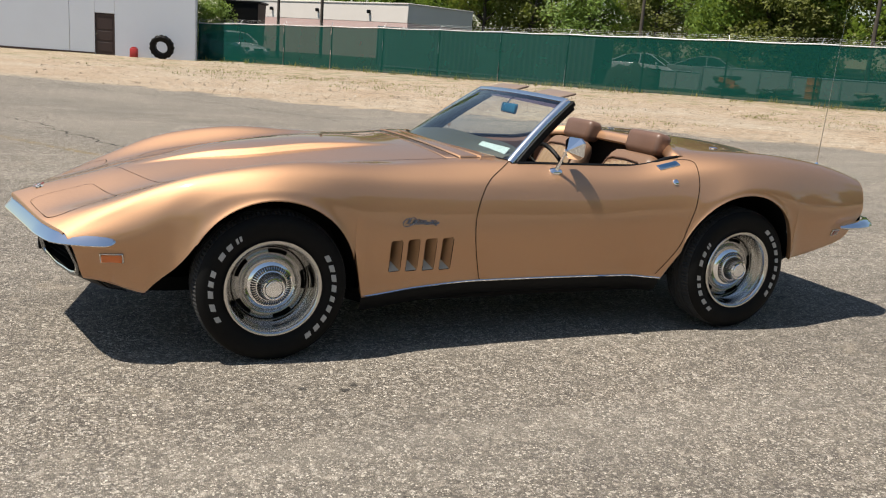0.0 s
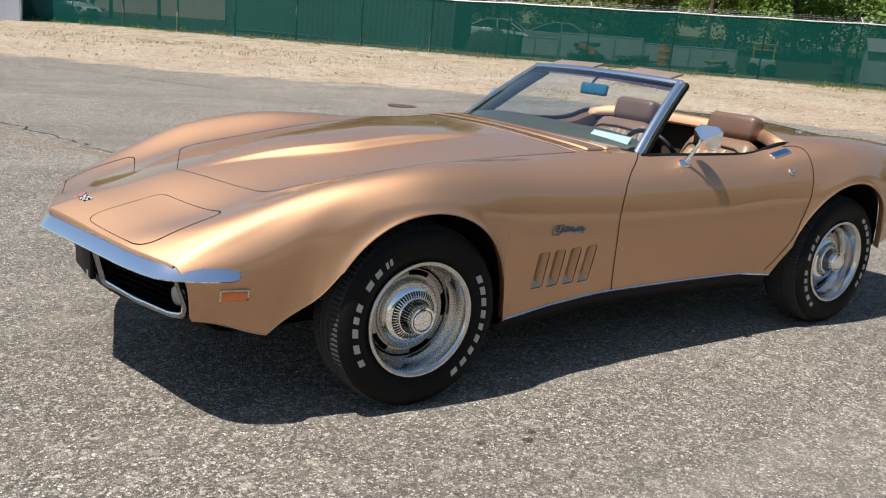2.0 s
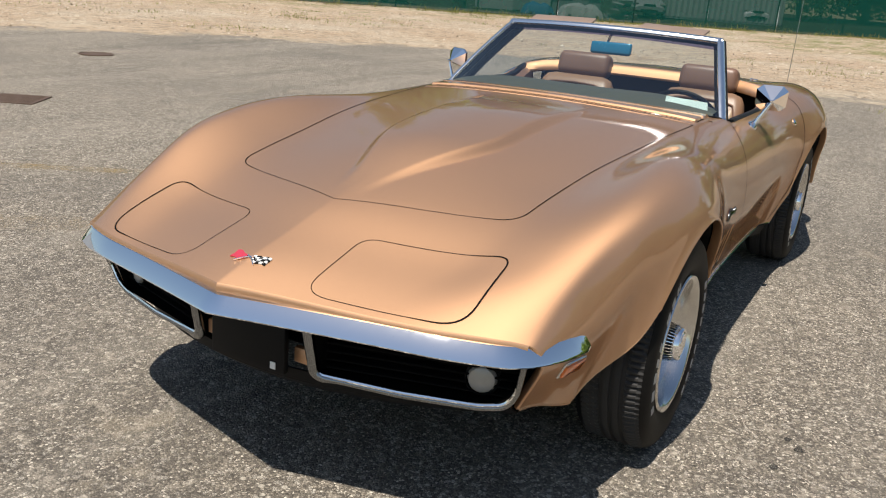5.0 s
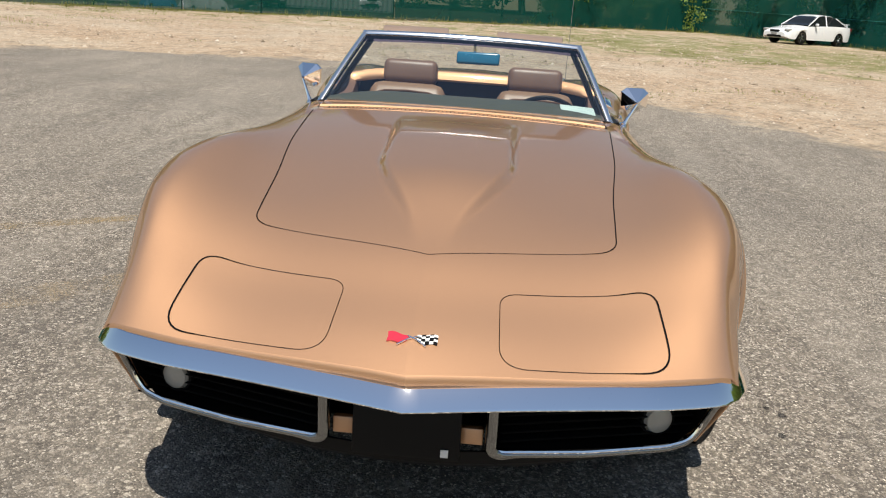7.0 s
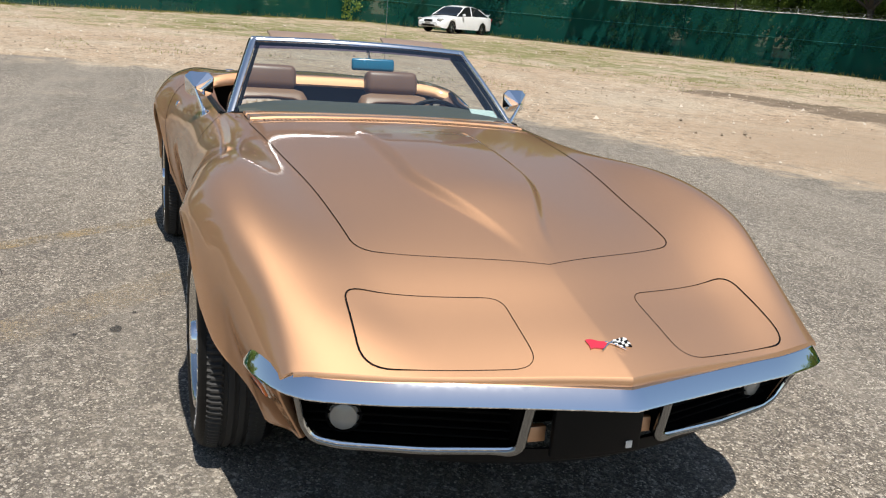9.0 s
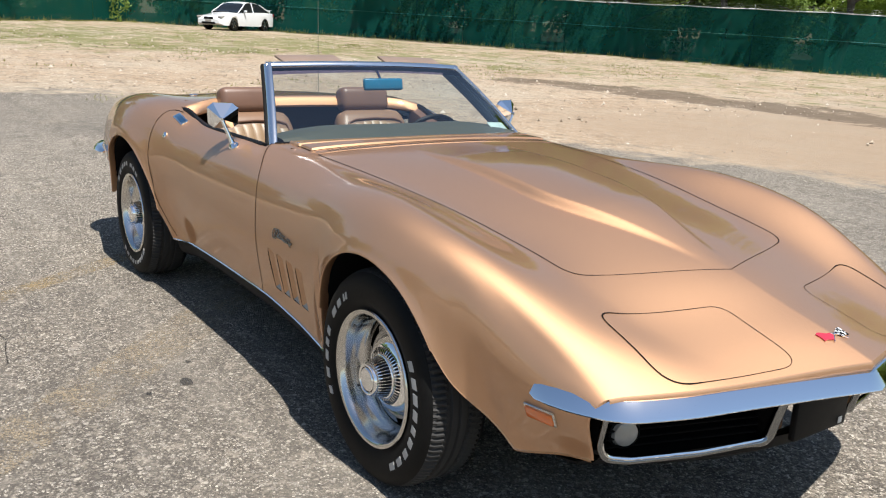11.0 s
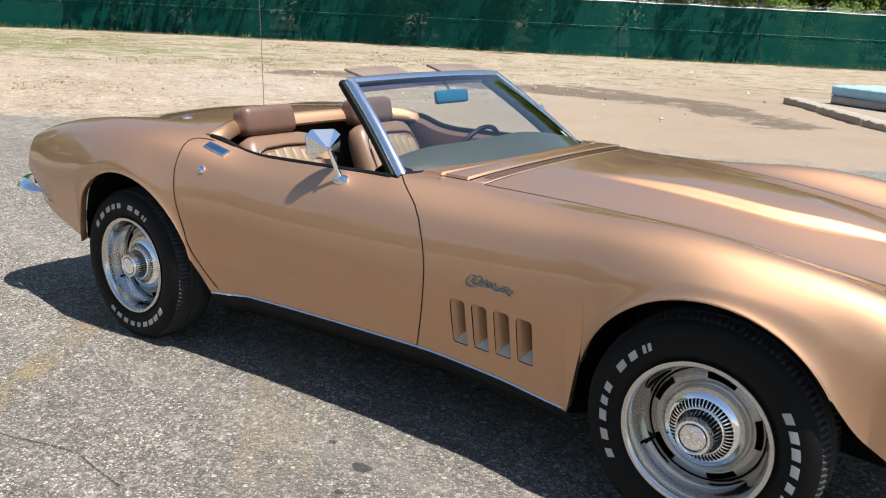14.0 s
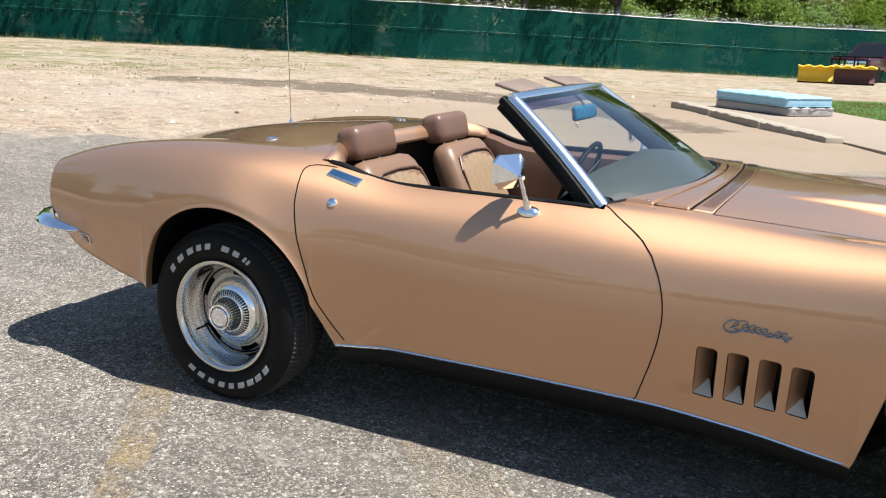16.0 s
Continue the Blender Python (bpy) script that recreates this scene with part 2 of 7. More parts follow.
def leaf_mat(name, a, b):
    n = Nodes(name)
    inf = n.node("ShaderNodeNewGeometry")
    col = n.mix(inf.outputs["Random Per Island"], a, b)
    n.set(color=col, rough=0.55, spec=0.3)
    tl = n.node("ShaderNodeBsdfTranslucent")
    n.link(n.mix(0.5, col, (0.28, 0.36, 0.04)), tl.inputs[0])
    m1 = n.node("ShaderNodeMixShader", Fac=0.4)
    n.link(n.b.outputs[0], m1.inputs[1])
    n.link(tl.outputs[0], m1.inputs[2])
    n.link(m1.outputs[0], n.out.inputs["Surface"])
    return n.m


def worn_mat(name, color, bare):
    """Thin paint on the ground, worn through in flecks."""
    n = Nodes(name)
    f = n.math('ADD', n.math('MULTIPLY', n.noise(160.0, 2.0, 0.6), 0.6), n.math('MULTIPLY', n.noise(5.0, 4.0, 0.7), 0.4))
    n.set(color=n.mix(n.noise(30.0), tuple(c * 0.75 for c in color), color), rough=0.9)
    n.link(n.ramp(f, [(bare - 0.03, 0.0), (bare + 0.03, 0.75)]), n.b.inputs["Alpha"])
    return n.m


GOLD = paint_gold()
CHROME = chrome()
SATIN = chrome("brushed_alloy", 0.24, (0.36, 0.36, 0.36))
PILLAR = chrome("bright_frame_moulding", 0.22, (0.86, 0.87, 0.89))
TRIM = chrome("trim_ring_steel", 0.16, (0.62, 0.61, 0.59))
RUBBER = rubber()
# tread rubber, lighter grey than the sidewalls
TREAD = simple("grey_tread_rubber", (0.030, 0.029, 0.028), 0.8, spread=0.3, scale=30.0, bump=0.2, local=True)
BLACK = simple("satin_black", (0.0055, 0.0055, 0.006), 0.5, bump=0.05, local=True, spec=0.16)
ROCKER = simple("dull_black_rocker", (0.004, 0.004, 0.0045), 0.62, bump=0.05, local=True, spec=0.25)
# vent feet: a paler copy of the gold, with light put into the colour
LIT_WEDGE = simple("lit_vent_wedge", (0.52, 0.46, 0.38), 0.55, local=True)
SEAM = simple("dark_seam", (0.0045, 0.004, 0.004), 0.8, bump=0.0, local=True, spec=0.08)
# chrome tinted dark: a dark reflection is put into the colour
DARK_CHROME = chrome("chrome_dark_reflection", 0.10, (0.26, 0.27, 0.28))
WHITE_LETTER = simple("white_rubber", (0.43, 0.42, 0.40), 0.6, local=True)
SADDLE = leather("saddle_leather", (0.150, 0.083, 0.056))
SEAT_TAN = leather("tan_seat_leather", (0.200, 0.116, 0.068))
SADDLE_LIGHT = leather("pale_tan_seat_vinyl", (0.270, 0.182, 0.105))
VISOR = leather("tan_visor_vinyl", (0.22, 0.155, 0.115))
DASH = simple("grey_green_padded_vinyl", (0.055, 0.062, 0.052), 0.6, local=True)
CARPET = simple("dark_brown_carpet", (0.035, 0.022, 0.016), 0.95, fine=500.0, bump=0.6, local=True)
AMBER = simple("amber_lens", (0.78, 0.17, 0.02), 0.2, coat=1.0, local=True)
RED_LENS = simple("red_lens", (0.20, 0.02, 0.015), 0.2, coat=1.0, local=True)
LENS = simple("frosted_lamp_lens", (0.34, 0.33, 0.31), 0.25, coat=1.0, local=True)
RED = simple("red_enamel", (0.48, 0.025, 0.045), 0.25, coat=1.0, local=True)
WHITE = simple("white_enamel", (0.75, 0.75, 0.73), 0.3, coat=1.0, local=True)
PAPER = simple("paper_sheet", (0.40, 0.50, 0.50), 0.7, local=True)
GLASS = glass_pane("windscreen_glass")
TINT_BAND = glass_pane("tinted_glass_band", (0.22, 0.22, 0.42))
MIRROR = chrome("mirror_silver", 0.03, (0.35, 0.55, 0.68))
BLUE_SHELL = simple("blue_mirror_back", (0.02, 0.16, 0.30), 0.25, coat=0.6, bump=0.0, local=True)
GROUND = ground_mat()
SCREEN = screen_mat()
PAVING = simple("sandy_concrete_paving", (0.31, 0.245, 0.18), 0.92, spread=0.16, scale=1.6, fine=45.0, bump=0.3)
KERB = simple("sandy_worn_concrete", (0.34, 0.285, 0.215), 0.92, spread=0.25, scale=5.0, fine=60.0, bump=0.5)
RUSTY = simple("rusty_plough_face", (0.085, 0.035, 0.028), 0.75, spread=0.35, scale=5.0)
STEEL = simple("galvanised_steel", (0.42, 0.43, 0.43), 0.5, 0.7)
SEAM_GREEN = simple("pale_green_cloth_seam", (0.02, 0.13, 0.11), 0.7)
# fence posts: their unlit look behind the cloth is put into the colour
POST_UNLIT = simple("unlit_post_tone", (0.012, 0.030, 0.024), 0.6)

LEAF_A = leaf_mat("spring_leaves", (0.085, 0.15, 0.024), (0.24, 0.34, 0.075))
LEAF_B = leaf_mat("reddish_new_leaves", (0.10, 0.115, 0.025), (0.20, 0.21, 0.055))
WORN_YELLOW = worn_mat("worn_yellow_paint", (0.37, 0.265, 0.13), 0.525)
SANDY_STRIP = worn_mat("sandy_strip_tone", (0.36, 0.285, 0.19), 0.55)
CRACK = worn_mat("dark_crack_filler", (0.05, 0.046, 0.042), 0.44)
GRASS = leaf_mat("dry_grass_blades", (0.11, 0.13, 0.03), (0.27, 0.24, 0.08))
BARK = simple("grey_bark", (0.09, 0.075, 0.06), 0.9, bump=0.6, fine=40.0)
WALL_WHITE = simple("white_painted_wall", (0.56, 0.60, 0.67), 0.8, spread=0.05, scale=0.6, fine=30.0, bump=0.1)
WALL_PINK = simple("faded_pink_paint", (0.60, 0.42, 0.38), 0.85, spread=0.06, scale=0.7)
WALL_CREAM = simple("cream_painted_block", (0.72, 0.66, 0.60), 0.85, spread=0.06, scale=0.7)
DOOR_BROWN = simple("dark_brown_paint", (0.035, 0.018, 0.016), 0.6)
RED_BOX = simple("red_painted_metal", (0.42, 0.03, 0.03), 0.5)
YELLOW = simple("yellow_plow_paint", (0.72, 0.47, 0.03), 0.5, spread=0.2, scale=4.0)
MAROON = simple("maroon_truck_paint", (0.050, 0.008, 0.015), 0.25, coat=0.6)
CAR_WHITE = simple("white_car_paint", (0.78, 0.79, 0.80), 0.25, spread=0.03, coat=0.8)
DARK_GLASS = simple("dark_car_glass", (0.012, 0.014, 0.016), 0.08, bump=0.0)
BED_BLUE = simple("pale_blue_quilted_cloth", (0.30, 0.50, 0.60), 0.9, spread=0.18, scale=9.0, fine=60.0, bump=0.5)
BED_WHITE = simple("grey_plastic_wrap", (0.36, 0.33, 0.31), 0.45, spread=0.25, scale=7.0, fine=40.0, bump=0.8)
CONCRETE = simple("worn_concrete", (0.25, 0.21, 0.165), 0.9, spread=0.2, scale=3.0, fine=90.0, bump=0.5)
WOOD_DARK = simple("weathered_timber", (0.075, 0.06, 0.045), 0.9, spread=0.3, scale=5.0, bump=0.5)
RUST = simple("rusty_iron", (0.075, 0.045, 0.030), 0.8, bump=0.5)
CONTAINER = simple("pale_grey_container", (0.42, 0.44, 0.43), 0.6)
DULL_CONTAINER = simple("dull_green_container", (0.13, 0.155, 0.15), 0.7, spread=0.2, scale=0.8)
YARD_WALL = simple("whitewashed_yard_wall", (0.46, 0.48, 0.47), 0.85, spread=0.25, scale=1.2)
TARP_BLUE = simple("blue_tarpaulin", (0.04, 0.17, 0.34), 0.5, spread=0.25, scale=6.0)
TARP_PALE = simple("pale_plastic_sheet", (0.48, 0.50, 0.50), 0.45, spread=0.2, scale=6.0)
SCRAP = simple("dark_scrap_metal", (0.045, 0.042, 0.038), 0.8, spread=0.5, scale=9.0)
ORANGE = simple("orange_painted_steel", (0.62, 0.17, 0.03), 0.55, spread=0.2, scale=6.0)
TRUCK_GREY = simple("grey_parked_metal", (0.30, 0.31, 0.32), 0.5)


# mesh helpers
def thing(name, label, category, at=(0, 0, 0), turn=0.0, group="", kind=""):
    ob = new(name)
    ob.empty_display_size = 0.2
    ob.matrix_basis = pose(*at, 0, 0, turn)
    return tagged(ob, label, category, group, kind)


def finish(bm, name, material, smooth=True, sharp=40.0):
    me = bpy.data.meshes.new(name)
    bmesh.ops.recalc_face_normals(bm, faces=bm.faces)
    for f in bm.faces:
        f.smooth = smooth
    if smooth:
        for e in bm.edges:
            if len(e.link_faces) == 2 and e.calc_face_angle(0.0) > radians(sharp):
                e.smooth = False
    bm.to_mesh(me)
    bm.free()
    for m in (material if isinstance(material, (list, tuple)) else [material]):
        me.materials.append(m)
    return me


def part(name, bm, material, parent=None, label="", smooth=True, at=None, sharp=40.0):
    ob = new(name, finish(bm, name, material, smooth, sharp))
    if parent:
        ob.parent = parent
    if at is not None:
        ob.matrix_basis = at
    return tagged(ob, label)


def box(bm, c, s, m=None, bevel=0.0, seg=2):
    """A box of size s about c, moved by m, with rounded edges."""
    r = bmesh.ops.create_cube(bm, size=1.0)
    vs = r["verts"]
    bmesh.ops.scale(bm, vec=s, verts=vs)
    bmesh.ops.translate(bm, vec=c, verts=vs)
    if bevel:
        es = list({e for v in vs for e in v.link_edges})
        r2 = bmesh.ops.bevel(bm, geom=es, offset=bevel, segments=seg, affect='EDGES', profile=0.5)
        vs = list({v for f in r2["faces"] for v in f.verts} | {v for v in vs if v.is_valid})
    if m is not None:
        bmesh.ops.transform(bm, matrix=m, verts=vs)
    return vs


def cyl(bm, a, b, r1, r2=None, seg=16, caps=True):
    """A round bar from a to b."""
    a, b = Vector(a), Vector(b)
    d = b - a
    m = Matrix.Translation((a + b) / 2) @ d.to_track_quat('Z', 'Y').to_matrix().to_4x4()
    return bmesh.ops.create_cone(bm, cap_ends=caps, segments=seg, radius1=r1, radius2=r1 if r2 is None else r2, depth=d.length, matrix=m)["verts"]


def lathe(bm, profile, seg=48, close=False):
    """Turns a profile of (radius, y) about the y axis."""
    rings = []
    for r, y in profile:
        rings.append([bm.verts.new((r * math.cos(2 * math.pi * k / seg), y, r * math.sin(2 * math.pi * k / seg))) for k in range(seg)])
    n = len(rings)
    for i in range(n if close else n - 1):
        a, b = rings[i], rings[(i + 1) % n]
        for k in range(seg):
            bm.faces.new((a[k], a[(k + 1) % seg], b[(k + 1) % seg], b[k]))
    return rings


def tube(bm, pts, r, seg=8, closed=False):
    """A round bar along a line of points."""
    pts = [Vector(p) for p in pts]
    n = len(pts)
    rings = []
    up = Vector((0, 0, 1))
    for i, p in enumerate(pts):
        a, b = pts[(i - 1) % n if closed else max(i - 1, 0)], pts[(i + 1) % n if closed else min(i + 1, n - 1)]
        t = (b - a).normalized()
        side = t.cross(up)
        if side.length < 1e-3:
            side = t.cross(Vector((1, 0, 0)))
        side.normalize()
        w = side.cross(t)
        rr = r[i] if isinstance(r, (list, tuple)) else r
        rings.append([bm.verts.new(p + rr * (math.cos(2 * math.pi * k / seg) * side + math.sin(2 * math.pi * k / seg) * w)) for k in range(seg)])
    for i in range(n if closed else n - 1):
        a, b = rings[i], rings[(i + 1) % n]
        for k in range(seg):
            bm.faces.new((a[k], a[(k + 1) % seg], b[(k + 1) % seg], b[k]))
    if not closed:
        bm.faces.new(rings[0][::-1])
        bm.faces.new(rings[-1])


def strip(bm, rows):
    """A sheet through equal rows of points."""
    vs = [[bm.verts.new(p) for p in row] for row in rows]
    for a, b in zip(vs, vs[1:]):
        for k in range(len(a) - 1):
            bm.faces.new((a[k], a[k + 1], b[k + 1], b[k]))
    return vs


def loft(bm, rings, cap=True):
    """A closed skin through rings of equally many points."""
    vs = [[bm.verts.new(p) for p in ring] for ring in rings]
    n = len(vs[0])
    for a, b in zip(vs, vs[1:]):
        for k in range(n):
            bm.faces.new((a[k], a[(k + 1) % n], b[(k + 1) % n], b[k]))
    if cap:
        bm.faces.new(vs[0][::-1])
        bm.faces.new(vs[-1])
    return vs


def solid(bm, thick):
    """Gives an open sheet a thickness against its normals."""
    bmesh.ops.recalc_face_normals(bm, faces=bm.faces)
    bmesh.ops.solidify(bm, geom=list(bm.faces), thickness=thick)


def rounded_rect(a, b, r):
    out = []
    for cx, cy, q in ((a - r, b - r, 0), (-a + r, b - r, 90), (-a + r, -b + r, 180), (a - r, -b + r, 270)):
        out += [(cx + r * math.cos(radians(q + k * 18)), cy + r * math.sin(radians(q + k * 18))) for k in range(6)]
    return out


def key(x, table):
    """A smooth curve through (x, value) pairs that does not overshoot."""
    xs = np.array([p[0] for p in table], float)
    ys = np.array([p[1] for p in table], float)
    if xs[0] > xs[-1]:
        xs, ys = xs[::-1], ys[::-1]
    h = np.diff(xs)
    d = np.diff(ys) / h
    m = np.zeros_like(ys)
    for i in range(1, len(xs) - 1):
        if d[i - 1] * d[i] > 0:
            w1, w2 = 2 * h[i] + h[i - 1], h[i] + 2 * h[i - 1]
            m[i] = (w1 + w2) / (w1 / d[i - 1] + w2 / d[i])
    m[0], m[-1] = d[0], d[-1]
    x = np.clip(np.asarray(x, float), xs[0], xs[-1])
    i = np.clip(np.searchsorted(xs, x) - 1, 0, len(h) - 1)
    s = (x - xs[i]) / h[i]
    return ((2 * s ** 3 - 3 * s ** 2 + 1) * ys[i] + (s ** 3 - 2 * s ** 2 + s) * h[i] * m[i]
            + (-2 * s ** 3 + 3 * s ** 2) * ys[i + 1] + (s ** 3 - s ** 2) * h[i] * m[i + 1])


def smooth01(a, b, x):
    s = np.clip((np.asarray(x, float) - a) / (b - a), 0, 1)
    return s * s * (3 - 2 * s)


# the lie of the land: level round the car, rising gently behind it
def land(x, y):
    x, y = np.asarray(x, float), np.asarray(y, float)
    d = np.clip(-x - 3.0, 0.0, 70.0)
    g, h = np.clip(y - 10.0, 0.0, 60.0), np.clip(-y - 12.0, 0.0, 60.0)
    z = 0.687 * (1 - np.exp(-d / 25.0)) + 0.272 * (d / 40.0) ** 2
    return z - 0.00605 * g - 0.0011 * h + 0.00008 * g * d + 0.000375 * h * d


ASPHALT = [(14, -24), (4, -20.5), (-1, -16.5), (-4.5, -13), (-8, -10.3), (-10.5, -7), (-11.6, -3), (-10.6, 0.6), (-8, 3), (-5.5, 4.6), (-3, 6.0), (-1, 6.6), (1, 7.3), (6, 8.6), (14, 11)]


# a damp dark streak on the gravel: x, y, half width
WET = [(-12.6, 11.2, 1.0), (-10.6, 12.4, 1.9), (-8.4, 12.8, 1.6), (-6.2, 13.8, 1.5), (-4.2, 13.4, 1.3), (-2.6, 12.2, 0.9), (-1.6, 10.8, 0.6)]


def edge_distance(px, py):
    """How far a place lies outside the asphalt's edge (negative: on it)."""
    best = np.full(px.shape, 1e9)
    sign = np.ones(px.shape)
    for (ax, ay), (bx, by) in zip(ASPHALT, ASPHALT[1:]):
        dx, dy = bx - ax, by - ay
        t = np.clip(((px - ax) * dx + (py - ay) * dy) / (dx * dx + dy * dy), 0, 1)
        qx, qy = px - ax - t * dx, py - ay - t * dy
        d = np.hypot(qx, qy)
        s = np.sign(dx * qy - dy * qx)
        near = d < best
        sign = np.where(near, s, sign)
        best = np.minimum(best, d)
    return best * sign


def grid_lines(lo, hi, near, step):
    out, x = [0.0], 0.0
    while x < hi:
        x += step if x < near else step * (1 + (x - near) * 0.12)
        out.append(min(x, hi))
    neg, x = [], 0.0
    while x > lo:
        x -= step if -x < near else step * (1 + (-x - near) * 0.12)
        neg.append(max(x, lo))
    return np.array(neg[::-1] + out)


def build_ground():
    gx, gy = grid_lines(-2500, 2500, 45, 0.5), grid_lines(-2500, 2500, 45, 0.5)
    X, Y = np.meshgrid(gx, gy, indexing="ij")
    D = edge_distance(X, Y)
    Z = land(X, Y) + 0.02 * smooth01(0.5, 3, D) * np.sin(X * 1.3 + np.cos(Y * 0.9)) * np.sin(Y * 1.1)
    nx, ny = X.shape
    verts = np.stack([X.ravel(), Y.ravel(), Z.ravel()], 1)
    idx = np.arange(nx * ny).reshape(nx, ny)
    faces = np.stack([idx[:-1, :-1].ravel(), idx[1:, :-1].ravel(), idx[1:, 1:].ravel(), idx[:-1, 1:].ravel()], 1)
    me = bpy.data.meshes.new("ground")
    me.from_pydata(verts.tolist(), [], faces.tolist())
    dirt = 0.5 + 0.28 * D / 1.2
    grass = 0.40 * smooth01(3, 14, D) + 0.2 * smooth01(0.0, 12.0, -np.hypot(X + 28, Y - 8) + 16) + 0.4 * smooth01(30, 60, D)
    lawn = smooth01(-0.25, 0.15, Y - 15.72 + 1.23 * (X - 1.14)) * smooth01(-0.45, 0.0, X) * smooth01(24.0, 22.5, Y - 0.2 * X)
    strip_green = 0.42 * smooth01(6.0, 1.0, np.abs(Y - 1.126 * (X + 48.0) - 11.6) / 1.5) * (X < -26) * (Y > -12)
    grass = np.maximum(grass, np.maximum(0.9 * lawn, strip_green + 0.12 * (strip_green > 0)))
    swept = smooth01(-9.5, -4.5, X) * smooth01(5.0, 7.5, Y) * smooth01(24.0, 18.0, Y)
    wet = np.zeros(X.shape)
    for (ax, ay, ar), (bx, by, br) in zip(WET, WET[1:]):
        t = np.clip(((X - ax) * (bx - ax) + (Y - ay) * (by - ay)) / ((bx - ax) ** 2 + (by - ay) ** 2), 0, 1)
        wet = np.maximum(wet, 0.74 * smooth01(1.5, 0.3, np.hypot(X - ax - t * (bx - ax), Y - ay - t * (by - ay)) / (ar + t * (br - ar))))
    # darker ground beyond the fences
    wood = np.zeros(X.shape)
    for ax, ay, bx, by in ((-4.3, -43.6, -48.0, 11.6), (-48.0, 11.6, -20.0, 31.0), (-20.0, 31.0, 9.0, 51.5)):
        n = math.hypot(bx - ax, by - ay)
        wood = np.maximum(wood, smooth01(0.3, 1.2, -((bx - ax) * (Y - ay) - (by - ay) * (X - ax)) / n * (-1 if (bx - ax) * (0 - ay) - (by - ay) * (0 - ax) < 0 else 1)))
    for name, a in (("dirt", dirt), ("grass", grass), ("wet", wet), ("lawn", lawn), ("wood", wood), ("swept", swept)):
        me.attributes.new(name, 'FLOAT', 'POINT').data.foreach_set("value", np.clip(a, 0, 2).ravel().astype(np.float32))
    me.materials.append(GROUND)
    me.polygons.foreach_set("use_smooth", np.ones(len(me.polygons), bool))
    tagged(new("ground", me), "worn grey asphalt lot running out into sandy gravel", "ground", kind="structure")


build_ground()


# faded paint lines, a sandy wedge, a few cracks and a drain on the asphalt
def ground_line(name, label, category, pts, width, material, ragged=0.0):
    rnd = random.Random(len(pts) * 31 + int(abs(pts[0][0]) * 100))
    bm = bmesh.new()
    rows = []
    fine = []
    for (ax, ay), (bx, by) in zip(pts, pts[1:]):
        n = max(2, int(math.hypot(bx - ax, by - ay) / 0.12))
        fine += [(ax + (bx - ax) * k / n, ay + (by - ay) * k / n) for k in range(n)]
    fine.append(pts[-1])
    for i, (x, y) in enumerate(fine):
        a, b = fine[max(i - 1, 0)], fine[min(i + 1, len(fine) - 1)]
        d = Vector((b[0] - a[0], b[1] - a[1], 0)).normalized()
        off = rnd.gauss(0, ragged)
        w = width / 2 * (1 + rnd.uniform(-0.25, 0.25) * (ragged > 0))
        z = float(land(np.array(x), np.array(y))) + 0.004
        rows.append([(x - d.y * (w + off), y + d.x * (w + off), z), (x + d.y * (w - off), y - d.x * (w - off), z)])
    strip(bm, rows)
    ob = part(name, bm, material)
    tagged(ob, label, category, kind="structure")


ground_line("parking_line", "worn yellow parking line on the asphalt", "paint line", [(-1.75, -0.58), (0.5, -3.77), (3.4, -7.9)], 0.13, WORN_YELLOW)
# this strip stands for a sandy wedge in the asphalt, not paint
ground_line("parking_line", "worn yellow parking line on the asphalt", "paint line", [(-0.75, -0.42), (-0.29, -0.89), (0.105, -1.295), (0.7, -1.95), (1.6, -3.1)], 0.25, SANDY_STRIP)
ground_line("asphalt_crack", "dark crack across the asphalt", "crack", [(4.6, -21.0), (3.6, -19.8), (2.2, -17.4), (0.7, -15.6), (-0.9, -13.4), (-2.4, -10.7)], 0.05, CRACK, 0.05)
ground_line("asphalt_crack", "dark crack across the asphalt", "crack", [(3.6, -11.0), (2.94, -9.5), (2.4, -8.6), (1.98, -7.3), (1.4, -6.2), (0.94, -4.6)], 0.03, CRACK, 0.04)
ground_line("asphalt_crack", "dark crack across the asphalt", "crack", [(-1.0, -1.72), (-0.75, -1.67), (-0.48, -1.6), (-0.2, -1.63)], 0.006, CRACK, 0.010)
for x, y, r in ((0.29, -1.09, 0.034), (0.33, -1.24, 0.016), (0.10, -1.02, 0.014), (1.03, 1.22, 0.020), (0.98, 1.18, 0.015), (1.19, 1.17, 0.018)):
    bm = bmesh.new()
    rim = [bm.verts.new((x + r * (1 + 0.25 * math.sin(3 * a + 40 * x)) * math.cos(a), y + 0.8 * r * (1 + 0.2 * math.cos(2 * a + x)) * math.sin(a), 0.0035)) for a in np.linspace(0, 2 * math.pi, 17)[:-1]]
    bm.faces.new(rim)
    tagged(part("oil_spot", bm, CRACK), "small dark oil spot on the asphalt", "stain", kind="structure")
g = thing("drain_grate", "rusty iron drain grate set in the asphalt", "drain", (-1.30, -5.9, 0.0), 35)
bm = bmesh.new()
for c, s in (((0, 0.24, 0), (0.52, 0.04, 0.02)), ((0, -0.24, 0), (0.52, 0.04, 0.02)), ((0.24, 0, 0), (0.04, 0.44, 0.02)), ((-0.24, 0, 0), (0.04, 0.44, 0.02))):
    box(bm, c, s, None, 0.003, 1)
part("grate_frame", bm, RUST, g)
for k in range(7):
    bm = bmesh.new()
    box(bm, (-0.18 + 0.06 * k, 0, 0), (0.028, 0.44, 0.018), None, 0.003, 1)
    part("grate_bar", bm, RUST, g)
# flat near-black plate stands in for the shade between the bars
bm = bmesh.new()
